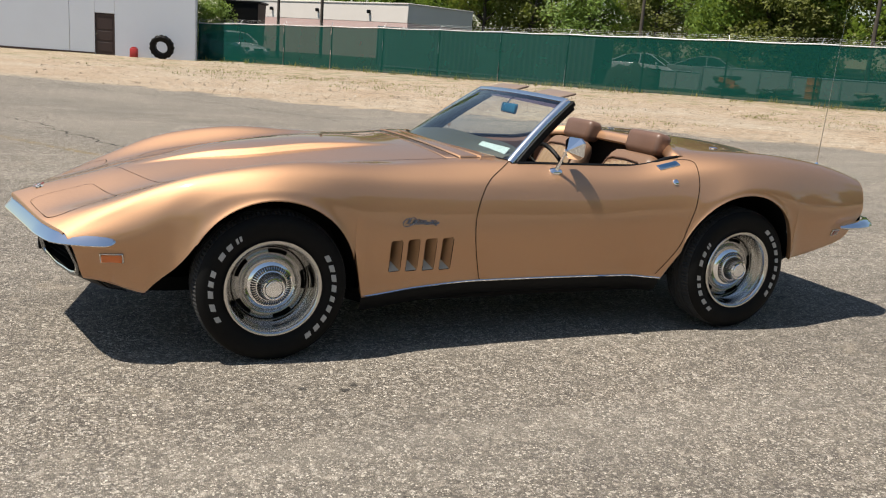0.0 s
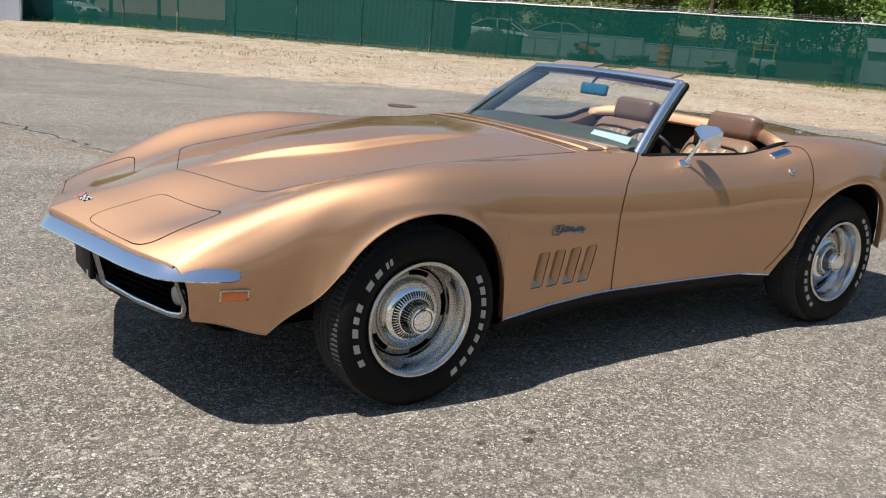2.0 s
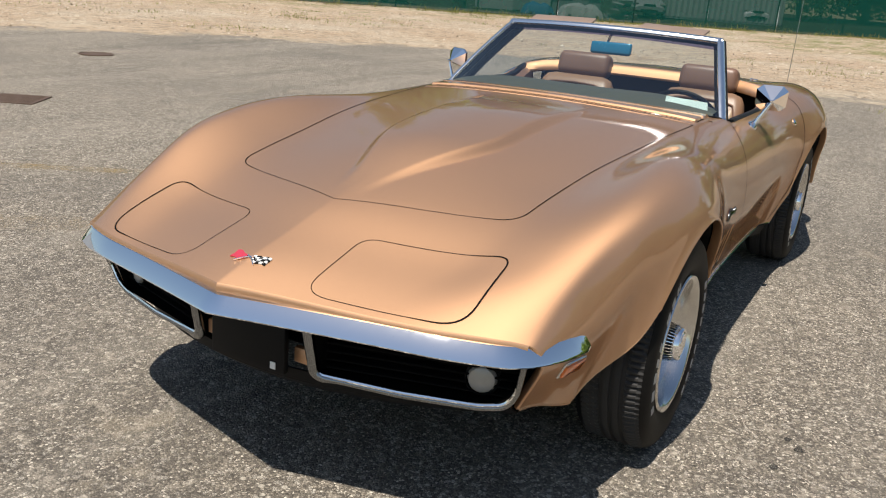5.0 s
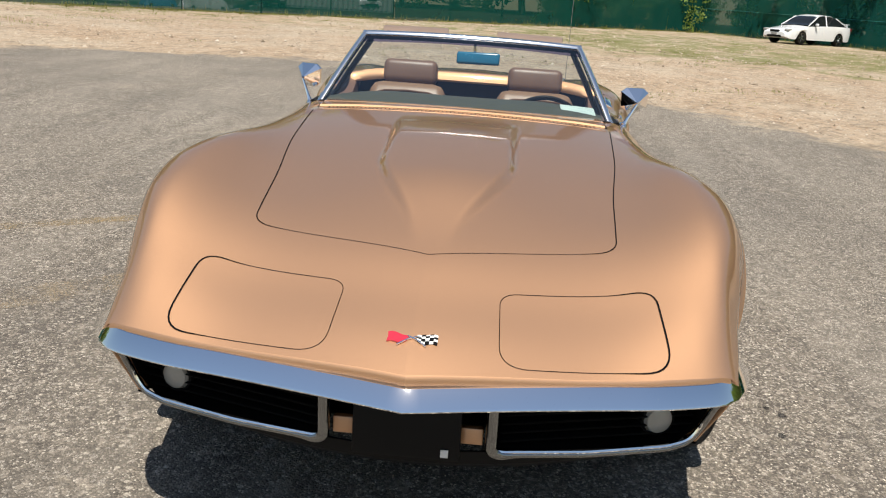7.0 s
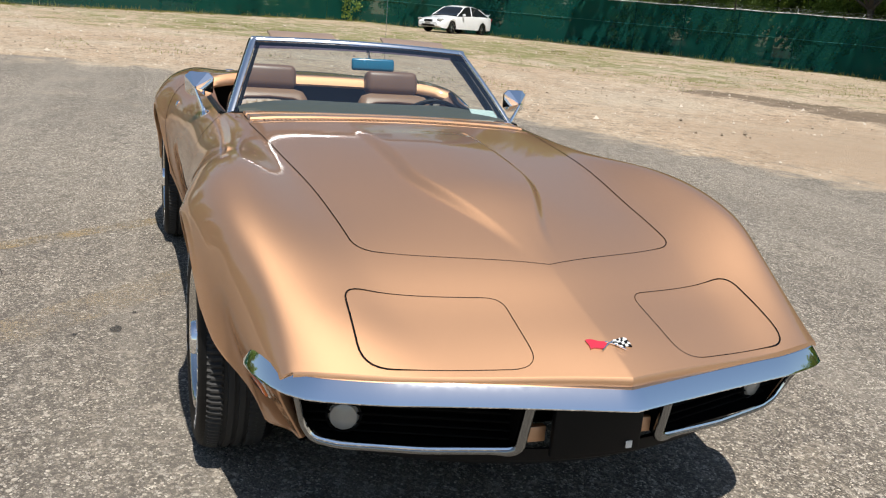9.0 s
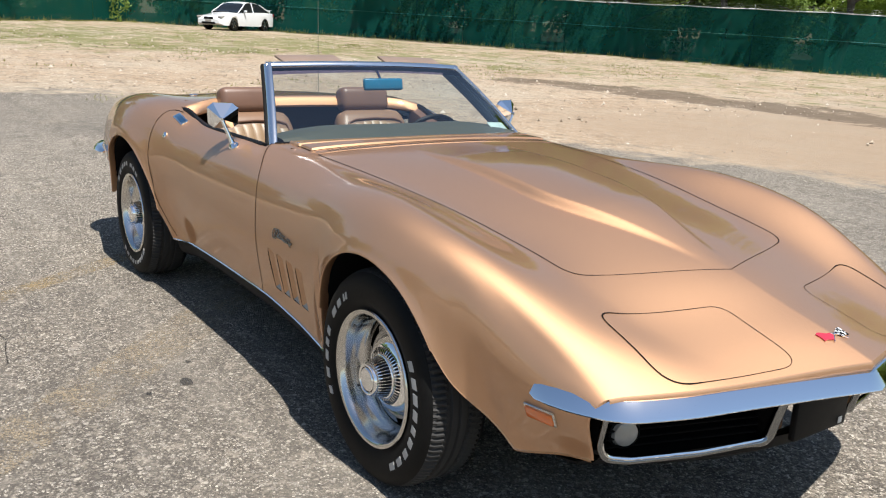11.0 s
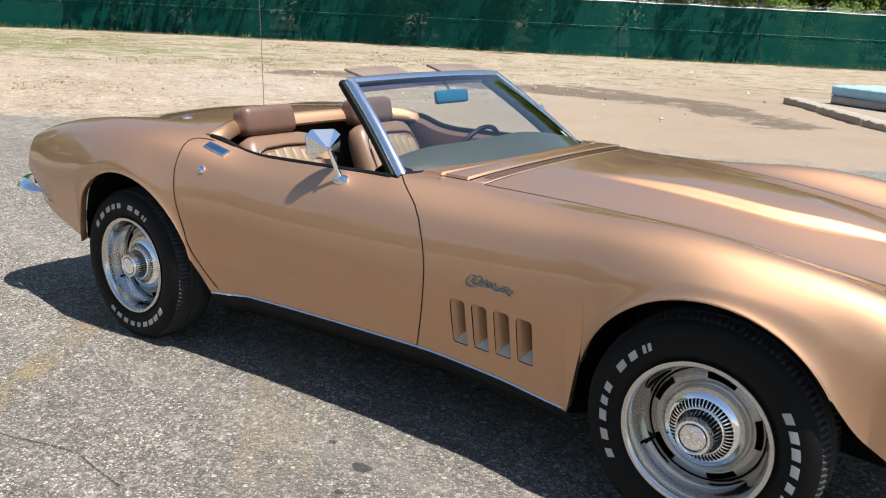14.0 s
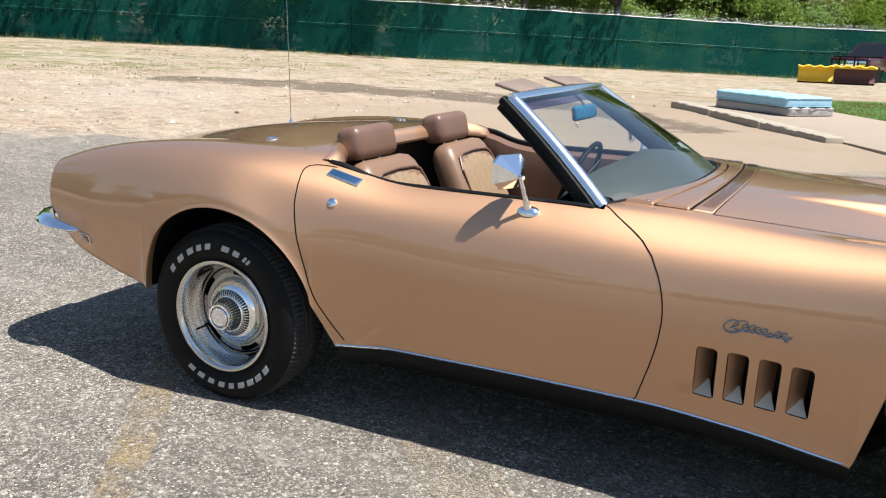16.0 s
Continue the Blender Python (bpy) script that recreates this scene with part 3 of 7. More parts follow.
box(bm, (0, 0, 0.0025), (0.44, 0.44, 0.003))
part("grate_dark_plate", bm, SEAM, g)

# a dark patch on the asphalt; its iron disc and ring are made up
m = thing("dark_patch_disc", "small dark disc standing for a dark patch on the asphalt", "cover", (-4.47, -8.65, float(land(-4.47, -8.65))), 0)
bm = bmesh.new()
cyl(bm, (0, 0, -0.01), (0, 0, 0.008), 0.20, 0.195, 28)
part("disc_plate", bm, RUST, m)
bm = bmesh.new()
tube(bm, [(0.22 * math.cos(a), 0.22 * math.sin(a), 0.003) for a in np.linspace(0, 2 * math.pi, 33)[:-1]], 0.012, 6, True)
part("disc_ring", bm, RUST, m)


# ---------------------------------------------------------------- the sports car
CAR = thing("sports_car", "gold metallic open two-seat sports car with chrome bumpers", "car")
FRONT_AXLE, REAR_AXLE, REAR_ARCH, ARCH_R = 1.2446, -1.2446, -1.222, 0.362

# the body's long curves, from nose to tail
K_ZA = [(2.255, .578), (2.15, .612), (2.0, .650), (1.82, .703), (1.6, .752), (1.4, .790), (1.2, .818), (1.0, .840), (.8, .858), (.6, .872), (.4, .885), (.25, .893), (0, .90),
        (-.5, .92), (-.95, .945), (-1.1, .950), (-1.3, .950), (-1.6, .934), (-1.9, .896), (-2.1, .859), (-2.25, .826), (-2.36, .795)]
K_YB = [(2.255, .36), (2.0, .44), (1.8, .47), (1.5, .49), (1.0, .55), (.6, .58), (.25, .60), (0, .60), (-.9, .58), (-1.3, .52), (-2.36, .46)]
K_ZB = [(2.255, .562), (2.15, .594), (2.0, .629), (1.83, .675), (1.64, .716), (1.4, .757), (1.2, .790), (1.0, .814), (.8, .831), (.6, .844), (.4, .855), (.25, .862), (0, .862),
        (-.6, .86), (-.9, .925), (-1.0, .935), (-1.3, .932), (-1.6, .914), (-1.9, .876), (-2.1, .839), (-2.36, .781)]
K_YC = [(2.255, .682), (2.0, .714), (1.8, .728), (1.6, .738), (1.4, .738), (1.245, .730), (1.05, .714), (.9, .702), (.6, .695), (.3, .685), (0, .675), (-.7, .675), (-.9, .685), (-1.245, .70), (-1.6, .695), (-2.0, .682), (-2.36, .658)]
K_ZC = [(2.255, .548), (2.15, .607), (2.0, .662), (1.8, .722), (1.6, .772), (1.4, .815), (1.245, .838), (1.1, .848), (.95, .843), (.8, .834), (.65, .828), (.4, .830), (.2, .841), (0, .853),
        (-.3, .851), (-.6, .850), (-.72, .862), (-.85, .898), (-1.0, .913), (-1.2, .926), (-1.5, .923), (-1.7, .909), (-2.0, .870), (-2.28, .813), (-2.36, .789)]
K_YD = [(2.255, .712), (2.15, .726), (2.0, .744), (1.8, .768), (1.6, .791), (1.4, .807), (1.245, .813), (1.0, .806), (.8, .792), (.6, .785), (.4, .778), (.2, .775), (0, .772), (-.3, .772),
        (-.6, .778), (-.85, .79), (-1.0, .805), (-1.245, .822), (-1.5, .818), (-1.8, .79), (-2.1, .750), (-2.36, .706)]
K_ZD = [(2.255, .535), (2.15, .580), (2.0, .632), (1.8, .694), (1.6, .749), (1.4, .795), (1.245, .815), (1.0, .806), (.8, .780), (.6, .762), (.4, .757), (.2, .762), (0, .768), (-.3, .768),
        (-.6, .782), (-.85, .825), (-1.0, .856), (-1.245, .880), (-1.5, .870), (-1.8, .834), (-2.1, .793), (-2.36, .747)]
K_YE = [(2.255, .728), (2.15, .755), (2.0, .777), (1.8, .801), (1.6, .826), (1.45, .847), (1.245, .862), (1.0, .855), (.85, .838), (.7, .828), (.45, .817), (.24, .815), (0, .816), (-.3, .817),
        (-.6, .822), (-.85, .845), (-1.0, .868), (-1.245, .892), (-1.5, .888), (-1.7, .865), (-2.0, .820), (-2.2, .778), (-2.36, .735)]
K_ZE = [(2.255, .50), (2.0, .535), (1.8, .60), (1.6, .66), (1.45, .725), (1.245, .750), (1.0, .725), (.85, .64), (.7, .595), (.45, .58), (0, .59), (-.5, .61), (-.8, .65), (-1.0, .72), (-1.245, .785),
        (-1.5, .76), (-1.7, .67), (-2.0, .62), (-2.36, .62)]
K_YF = [(2.255, .665), (2.0, .690), (1.88, .706), (1.79, .736), (1.73, .772), (1.675, .808), (1.62, .823), (1.5, .848), (1.245, .865), (1.1, .862), (1.0, .853), (.93, .834), (.88, .812), (.84, .786), (.75, .772), (.6, .765), (.24, .758), (-.3, .752), (-.62, .754),
        (-.75, .764), (-.82, .784), (-.89, .836), (-1.0, .866), (-1.245, .886), (-1.5, .884), (-1.6, .860), (-1.7, .824), (-1.82, .798), (-2.0, .770), (-2.36, .70)]
K_SILL = [(2.1, .375), (1.95, .350), (1.80, .306), (1.72, .294), (1.62, .292), (.838, .256), (.55, .284), (.24, .303), (-.6, .297), (-.75, .284), (-.82, .281), (-1.62, .382), (-1.78, .390), (-1.98, .418), (-2.2, .462), (-2.30, .53), (-2.36, .575)]




def squeeze(table):
    """The tail's overhang, drawn in behind the seats."""
    return [(u if u > -1.0 else -1.0 + (u + 1.0) * 0.925, v) for u, v in table]


K_ZA, K_YB, K_ZB, K_YC, K_ZC, K_YD, K_ZD, K_YE, K_ZE, K_YF, K_SILL = map(squeeze, (K_ZA, K_YB, K_ZB, K_YC, K_ZC, K_YD, K_ZD, K_YE, K_ZE, K_YF, K_SILL))
TAIL = -1.0 - 1.36 * 0.925


def shear(u, y):
    """The nose is pointed in plan, the tail slightly rounded."""
    y = np.abs(y)
    front = smooth01(1.45, 2.255, u) * (0.235 * y + 0.30 * np.maximum(y - 0.50, 0) ** 1.5 + 0.1 * np.maximum(y - 0.64, 0))
    back = smooth01(-1.85, TAIL, u) * (0.05 * y * y)
    return u - front * 1.10 + back + 0.008 * smooth01(1.6, 2.255, u)


def bottom(x):
    """The lower edge of the side: sill and wheel arches."""
    z = key(x, K_SILL)
    dx = x - FRONT_AXLE
    z = np.where(np.abs(dx) < ARCH_R, np.maximum(z, 0.350 + np.sqrt(np.maximum(ARCH_R ** 2 - dx ** 2, 0))), z)
    z = np.where((x > 1.563) & (x < 1.722), np.maximum(z, 0.297 + 1.46 * np.maximum(1.722 - x, 0)), z)
    z = np.where((x > 0.838) & (x < 0.890), np.maximum(z, 0.256 + 4.4 * (x - 0.838)), z)
    dx = x - REAR_ARCH
    arch = np.where(np.abs(dx) < ARCH_R, 0.381 + np.sqrt(np.maximum(ARCH_R ** 2 - dx ** 2, 0)), 0)
    flare = np.where((x < -0.806) & (x > -1.0), 0.283 + (-0.806 - x) * 2.55, 0)
    flare = np.minimum(flare, 0.62)
    return np.maximum(z, np.where(x < -0.89, arch, np.maximum(flare, arch * (x < -0.87))))


def stations():
    u = list(np.arange(TAIL, 2.2551, 0.026))
    th = np.linspace(0, math.pi, 49)
    u += list(FRONT_AXLE + ARCH_R * 0.9995 * np.cos(th)) + list(REAR_ARCH + ARCH_R * 0.9995 * np.cos(th))
    u += [FRONT_AXLE + s * (ARCH_R + e) for s in (-1, 1) for e in (0.0015, 0.006)] + [REAR_ARCH - ARCH_R - e for e in (0.0015, 0.006)]
    u += list(np.arange(0.395, 0.735, 0.0058)) + list(np.arange(0.830, 0.890, 0.006)) + [2.255, 2.245, 2.23, TAIL, TAIL + 0.005, TAIL + 0.015, 1.62, 1.63, 1.64, 1.65, 1.66, 1.67, 1.70, 1.71, 1.72, 1.73, 1.74]
    u = sorted(u)
    out = [u[0]]
    for a in u[1:]:
        if a - out[-1] > 0.001:
            out.append(a)
    return np.array(out)


def spline(P, counts):
    """Centripetal curves through the points P (n x k x 2), counts samples a span."""
    P0 = np.concatenate([(2 * P[:, :1] - P[:, 1:2]) * [1, 0] * 0 + np.stack([-P[:, 1, 0], P[:, 1, 1]], -1)[:, None], P, (2 * P[:, -1:] - P[:, -2:-1])], 1)
    cols = []
    for k, c in enumerate(counts):
        p0, p1, p2, p3 = P0[:, k], P0[:, k + 1], P0[:, k + 2], P0[:, k + 3]
        dt = [np.maximum(np.linalg.norm(b - a, axis=1), 1e-5) ** 0.5 for a, b in ((p0, p1), (p1, p2), (p2, p3))]
        m1 = ((p1 - p0) / dt[0][:, None] - (p2 - p0) / (dt[0] + dt[1])[:, None] + (p2 - p1) / dt[1][:, None]) * dt[1][:, None]
        m2 = ((p2 - p1) / dt[1][:, None] - (p3 - p1) / (dt[1] + dt[2])[:, None] + (p3 - p2) / dt[2][:, None]) * dt[1][:, None]
        for s in np.linspace(0, 1, c + 1)[:-1]:
            cols.append((2 * s ** 3 - 3 * s ** 2 + 1) * p1 + (s ** 3 - 2 * s ** 2 + s) * m1 + (-2 * s ** 3 + 3 * s ** 2) * p2 + (s ** 3 - s ** 2) * m2)
    cols.append(P[:, -1])
    return np.stack(cols, 1)


def flow(u, table, sigma=0.045):
    """A curve through a table, drawn smooth like a planed batten."""
    g = np.arange(-2.6, 2.6, 0.005)
    lo, hi = table[-1][0], table[0][0]
    v = key(g, table)
    v = np.where(g > hi, v + (g - hi) * (key(hi, table) - key(hi - 0.03, table)) / 0.03, v)
    v = np.where(g < lo, v + (g - lo) * (key(lo + 0.03, table) - key(lo, table)) / 0.03, v)
    k = np.arange(-36, 37) * 0.005
    w = np.exp(-0.5 * (k / sigma) ** 2)
    return np.interp(u, g[36:-36], np.convolve(v, w / w.sum(), "valid"))


COUNTS = (60, 16, 12, 12, 40)
J_CREST = COUNTS[0] + COUNTS[1]


def body_grid():
    u = stations()
    zF = bottom(shear(u, 0.8))
    zE = np.maximum(flow(u, K_ZE, 0.06), zF + 0.012)
    zD = np.maximum(flow(u, K_ZD, 0.09), zE + 0.02)
    P = np.stack([np.stack([np.zeros_like(u), flow(u, K_ZA)], 1), np.stack([flow(u, K_YB, 0.07), flow(u, K_ZB, 0.07)], 1), np.stack([flow(u, K_YC, 0.09), flow(u, K_ZC, 0.085)], 1),
                  np.stack([flow(u, K_YD, 0.07), zD], 1), np.stack([flow(u, K_YE, 0.06), zE], 1), np.stack([flow(u, K_YF, 0.022), zF], 1)], 1)
    P[:, :5, 1] += (0.005 * smooth01(1.2, 2.0, u))[:, None]
    S = spline(P, COUNTS)
    Y, Z = S[..., 0], S[..., 1]
    # rolled flares round the wheel openings
    for ax, zc, out in ((FRONT_AXLE, 0.350, 0.022), (REAR_ARCH, 0.381, 0.022)):
        r = np.hypot(shear(u[:, None], Y) - ax, Z - zc)
        Y = Y + out * np.exp(-np.abs(r - ARCH_R) / 0.036) * smooth01(0.70, 0.80, Y)
    X = shear(u[:, None], Y) - 0.52 * smooth01(1.80, 2.255, u)[:, None] * np.maximum(0.52 - Z, 0)
    # the raised centre of the bonnet, narrow at the nose and wide at the cowl
    half = 0.035 + 0.16 * smooth01(1.80, 1.15, X) + 0.02 * smooth01(1.1, 0.4, X)
    rise = 0.024 * smooth01(1.80, 1.30, X) * smooth01(0.45, 0.70, X) * (0.36 + 0.64 * smooth01(0.55, 1.0, X)) * (X > 0)
    Z = Z + rise * smooth01(half + 0.026, half - 0.008, Y) + 0.25 * rise * (1 - np.clip(Y / 0.5, 0, 1) ** 2) * (Y < 0.5)
    return u, X, Y, Z


BU, BX, BY, BZ = body_grid()
NU, NJ = BX.shape


def base_curve(y):
    """Where the windscreen's foot runs in plan."""
    return 0.07 + 0.21 * (1 - np.minimum(np.abs(y) / 0.64, 1.0) ** 2.5)


def deck_edge(y):
    """Where the rear deck begins in plan."""
    return -1.00 + 0.10 * smooth01(0.42, 0.68, np.abs(y))


from mathutils.bvhtree import BVHTree
FULL_V = [(BX[i, j], s * BY[i, j], BZ[i, j]) for s in (1, -1) for i in range(NU) for j in range(NJ)]
FULL_F = [tuple(s * NU * NJ + a for a in ((i * NJ + j, i * NJ + j + 1, (i + 1) * NJ + j + 1, (i + 1) * NJ + j) if s == 0 else
          (i * NJ + j, (i + 1) * NJ + j, (i + 1) * NJ + j + 1, i * NJ + j + 1))) for s in (0, 1) for i in range(NU - 1) for j in range(NJ - 1)]
SKIN = BVHTree.FromPolygons([Vector(v) for v in FULL_V], FULL_F)


def on_top(x, y, lift=0.0):
    hit, n, _, _ = SKIN.ray_cast(Vector((x, y, 2.0)), Vector((0, 0, -1)))
    if hit is None:
        hit, n, _, _ = SKIN.find_nearest(Vector((x, y, 0.8)))
    n = n if n.z > 0 else -n
    return hit + n * lift, n


def on_side(x, z, side, lift=0.0):
    hit, n, _, _ = SKIN.ray_cast(Vector((x, side * 2.0, z)), Vector((0, -side, 0)))
    if hit is None:
        hit, n, _, _ = SKIN.find_nearest(Vector((x, side * 0.8, z)))
    n = n if n.y * side > 0 else -n
    return hit + n * lift, n


def rounded(poly, r, closed=True, seg=7, step=0.03):
    """A polygon of points in a plane with rounded corners, then resampled."""
    n = len(poly)
    pts = []
    for i, p in enumerate(poly):
        rr = r[i] if isinstance(r, (list, tuple)) else r
        if rr <= 0 or (not closed and i in (0, n - 1)):
            pts.append(Vector(p))
            continue
        p, a, b = Vector(p), Vector(poly[i - 1]), Vector(poly[(i + 1) % n])
        da, db = (a - p), (b - p)
        q = min(rr, da.length * 0.48, db.length * 0.48)
        s, e = p + da.normalized() * q, p + db.normalized() * q
        for k in range(seg + 1):
            t = k / seg
            pts.append((1 - t) ** 2 * s + 2 * t * (1 - t) * p + t * t * e)
    out = []
    for a, b in zip(pts, pts[1:] + ([pts[0]] if closed else [])):
        k = max(1, int((b - a).length / step))
        out += [a.lerp(b, q / k) for q in range(k)]
    return out if closed else out + [pts[-1]]


def ribbon(name, hits, width, parent, closed, material=None, label=""):
    """A narrow dark joint along surface places (point, normal)."""
    bm = bmesh.new()
    rows = []
    full = []
    for i, (p, nn) in enumerate(hits):
        full.append((p, nn))
        if i + 1 < len(hits) or closed:
            q, nq = hits[(i + 1) % len(hits)]
            k = int((q - p).length / 0.012)
            for j in range(1, k):
                m, nm, _, _ = SKIN.find_nearest(p.lerp(q, j / k))
                nm = nm if nm.dot(nn) > 0 else -nm
                full.append((m + nm * 0.0014, nm))
    hits = full
    n = len(hits)
    for i, (p, nn) in enumerate(hits):
        a = hits[(i - 1) % n if closed else max(i - 1, 0)][0]
        b = hits[(i + 1) % n if closed else min(i + 1, n - 1)][0]
        t = (b - a).normalized()
        s = nn.cross(t).normalized() * (width(p) if callable(width) else width) / 2
        rows.append((p - s, p + s))
    if closed:
        rows.append(rows[0])
    strip(bm, rows)
    bmesh.ops.remove_doubles(bm, verts=bm.verts, dist=1e-6)
    return part(name, bm, material or SEAM, parent, label)


def inside(poly, x, y):
    """Which of the places lie in a polygon."""
    r = np.zeros(np.shape(x), bool)
    n = len(poly)
    for i in range(n):
        (ax, ay), (bx, by) = poly[i][:2], poly[(i + 1) % n][:2]
        if ay == by:
            continue
        c = ((ay > y) != (by > y)) & (x < (bx - ax) * (y - ay) / (by - ay) + ax)
        r ^= c
    return r


HOOD = [(1.822, 0.0), (1.661, 0.478), (1.30, 0.505), (0.95, 0.55), (0.386, 0.596), (0.410, 0.30), (0.420, 0.0), (0.410, -0.30), (0.386, -0.596), (0.95, -0.55), (1.30, -0.505), (1.661, -0.478)]
HOOD_R = [0.0, 0.055, 0.1, 0.1, 0.006, 0.2, 0.2, 0.2, 0.006, 0.1, 0.1, 0.055]
HEADLAMP = [(1.932, 0.180), (1.830, 0.550), (2.102, 0.560), (2.192, 0.184)]
DOOR = [(0.10, 0.880), (0.130, 0.850), (0.172, 0.820), (0.215, 0.797), (0.258, 0.752), (0.286, 0.702), (0.303, 0.650), (0.311, 0.592), (0.304, 0.520), (0.285, 0.440), (0.264, 0.372), (0.238, 0.285),
        (-0.757, 0.262), (-0.770, 0.300), (-0.850, 0.435), (-0.900, 0.640), (-0.930, 0.775), (-0.952, 0.888), (-0.95, 0.96), (0.10, 0.96)]
VENTS = [[(x0 + 0.058, z0), (x0, z0 + 0.002), (x0 - 0.004, 0.367), (x0 + 0.054, 0.363)] for x0, z0 in ((0.412, 0.523), (0.496, 0.521), (0.580, 0.519), (0.663, 0.515))]
VENT_LINES = [rounded([Vector(p) for p in v], [0.016, 0.012, 0.006, 0.008], step=0.008) for v in VENTS]
HOOD_LINE = rounded([Vector(p) for p in HOOD], HOOD_R)
LAMP_LINE = rounded([Vector(p) for p in HEADLAMP], [0.045, 0.06, 0.07, 0.07])


def split_body():
    """Cuts the skin into the panels that the car has; all keep the whole skin's normals."""
    V = np.array(FULL_V)
    F = np.array(FULL_F)[:, ::-1]
    me = bpy.data.meshes.new("whole")
    me.from_pydata(V.tolist(), [], F.tolist())
    half = NU * NJ
    me.update()
    me.vertices.foreach_get("normal", (nn := np.zeros(len(V) * 3)))
    N = nn.reshape(-1, 3)
    for i in range(NU):
        a, b = i * NJ, half + i * NJ
        q = N[a] + N[b]
        N[a] = N[b] = q / max(np.linalg.norm(q), 1e-6)
    bpy.data.meshes.remove(me)
    C = V[F].mean(1)
    cx, cy, cz = C.T
    col = np.tile(np.arange(NJ - 1), (NU - 1) * 2)
    top = col < J_CREST
    kind = np.zeros(len(F), int)
    kind[top & inside([tuple(p) for p in HOOD_LINE], cx, cy)] = 1
    lamp = [tuple(p) for p in LAMP_LINE]
    kind[top & inside(lamp, cx, cy)] = 2
    kind[top & inside(lamp, cx, -cy)] = 3
    door = ~top & inside(DOOR, cx, cz)
    kind[door & (cy > 0)] = 4
    kind[door & (cy < 0)] = 5
    hole = np.zeros(len(F), bool)
    for line in VENT_LINES:
        hole |= ~top & inside([tuple(p) for p in line], cx, cz)
    kind[hole] = -1
    rim = np.intersect1d(np.unique(F[hole]), np.unique(F[~hole]))
    pts = np.array([tuple(p) for line in VENT_LINES for a, b in zip(line, line[1:] + line[:1]) for p in (a, a.lerp(b, 0.5))])
    for i in rim:
        d = np.hypot(pts[:, 0] - V[i, 0], pts[:, 1] - V[i, 2])
        q = pts[d.argmin()]
        if d.min() < 0.02:
            V[i] = on_side(q[0], q[1], 1 if V[i, 1] > 0 else -1)[0]
    cut = top & (cx < base_curve(cy)) & (cx > deck_edge(cy))
    kind[cut] = -1
    made = {}
    for k, name, label in ((0, "body_shell", "gold metallic body shell with flared wheel arches"), (1, "bonnet", "gold bonnet with a raised centre"), (2, "headlamp_door", "closed gold headlamp door"),
                           (3, "headlamp_door", "closed gold headlamp door"), (4, "door", "gold door with a sloping rear edge"), (5, "door", "gold door with a sloping rear edge")):
        sel = F[kind == k]
        used = np.unique(sel)
        remap = np.full(len(V), -1)
        remap[used] = np.arange(len(used))
        m = bpy.data.meshes.new(name)
        m.from_pydata(V[used].tolist(), [], remap[sel].tolist())
        m.polygons.foreach_set("use_smooth", np.ones(len(m.polygons), bool))
        m.normals_split_custom_set_from_vertices([tuple(v) for v in N[used]])
        m.materials.append(GOLD)
        ob = new(name, m)
        ob.parent = CAR
        made[k] = tagged(ob, label)
    return made


PANELS = split_body()
DOOR_L, DOOR_R = PANELS[4], PANELS[5]

# joints between the panels
ribbon("bonnet_joint", [on_top(p.x, p.y, 0.0012) for p in HOOD_LINE], lambda p: 0.0017 + 0.0017 * float(smooth01(0.38, 0.46, abs(p.y))), CAR, True)
for s in (1, -1):
    ribbon("headlamp_joint", [on_top(p.x, s * p.y, 0.0012) for p in LAMP_LINE], lambda p: 0.0018 + 0.0028 * float(smooth01(0.42, 0.53, abs(p.y))), PANELS[2 if s > 0 else 3], True)
    line = rounded([Vector(p) for p in DOOR[4:12]], 0.03, False)
    over = [on_top(x, s * y, 0.0015) for x, y in ((0.064, 0.636), (0.094, 0.664), (0.126, 0.692), (0.160, 0.716), (0.192, 0.736), (0.222, 0.755))]
    ribbon("door_joint", over + [on_side(p.x, p.y, s, 0.0012) for p in line], 0.0037, CAR, False)
    line = rounded([Vector(p) for p in DOOR[13:17]], 0.05, False)
    over = [on_top(x, s * y, 0.0015) for x, y in ((-0.941, 0.785), (-0.946, 0.765), (-0.947, 0.748), (-0.940, 0.732), (-0.920, 0.716), (-0.885, 0.704), (-0.850, 0.697))]
    ribbon("door_joint", [on_side(p.x, p.y, s, 0.0012) for p in line] + over, 0.0040, CAR, False)


def edge_return():
    """The thickness of the wheel arches' and sills' lower edges."""
    for s in (1, -1):
        bm = bmesh.new()
        rows = []
        for i in range(NU):
            x, y, z = BX[i, -1], BY[i, -1], BZ[i, -1]
            rows.append([(x, s * y, z), (x, s * (y + 0.0012), z - 0.003), (x, s * (y - 0.001), z - 0.0065), (x, s * (y - 0.008), z - 0.007), (x, s * (y - 0.03), z + 0.004)])
        strip(bm, rows)
        part("edge_lip", bm, GOLD, CAR)


edge_return()


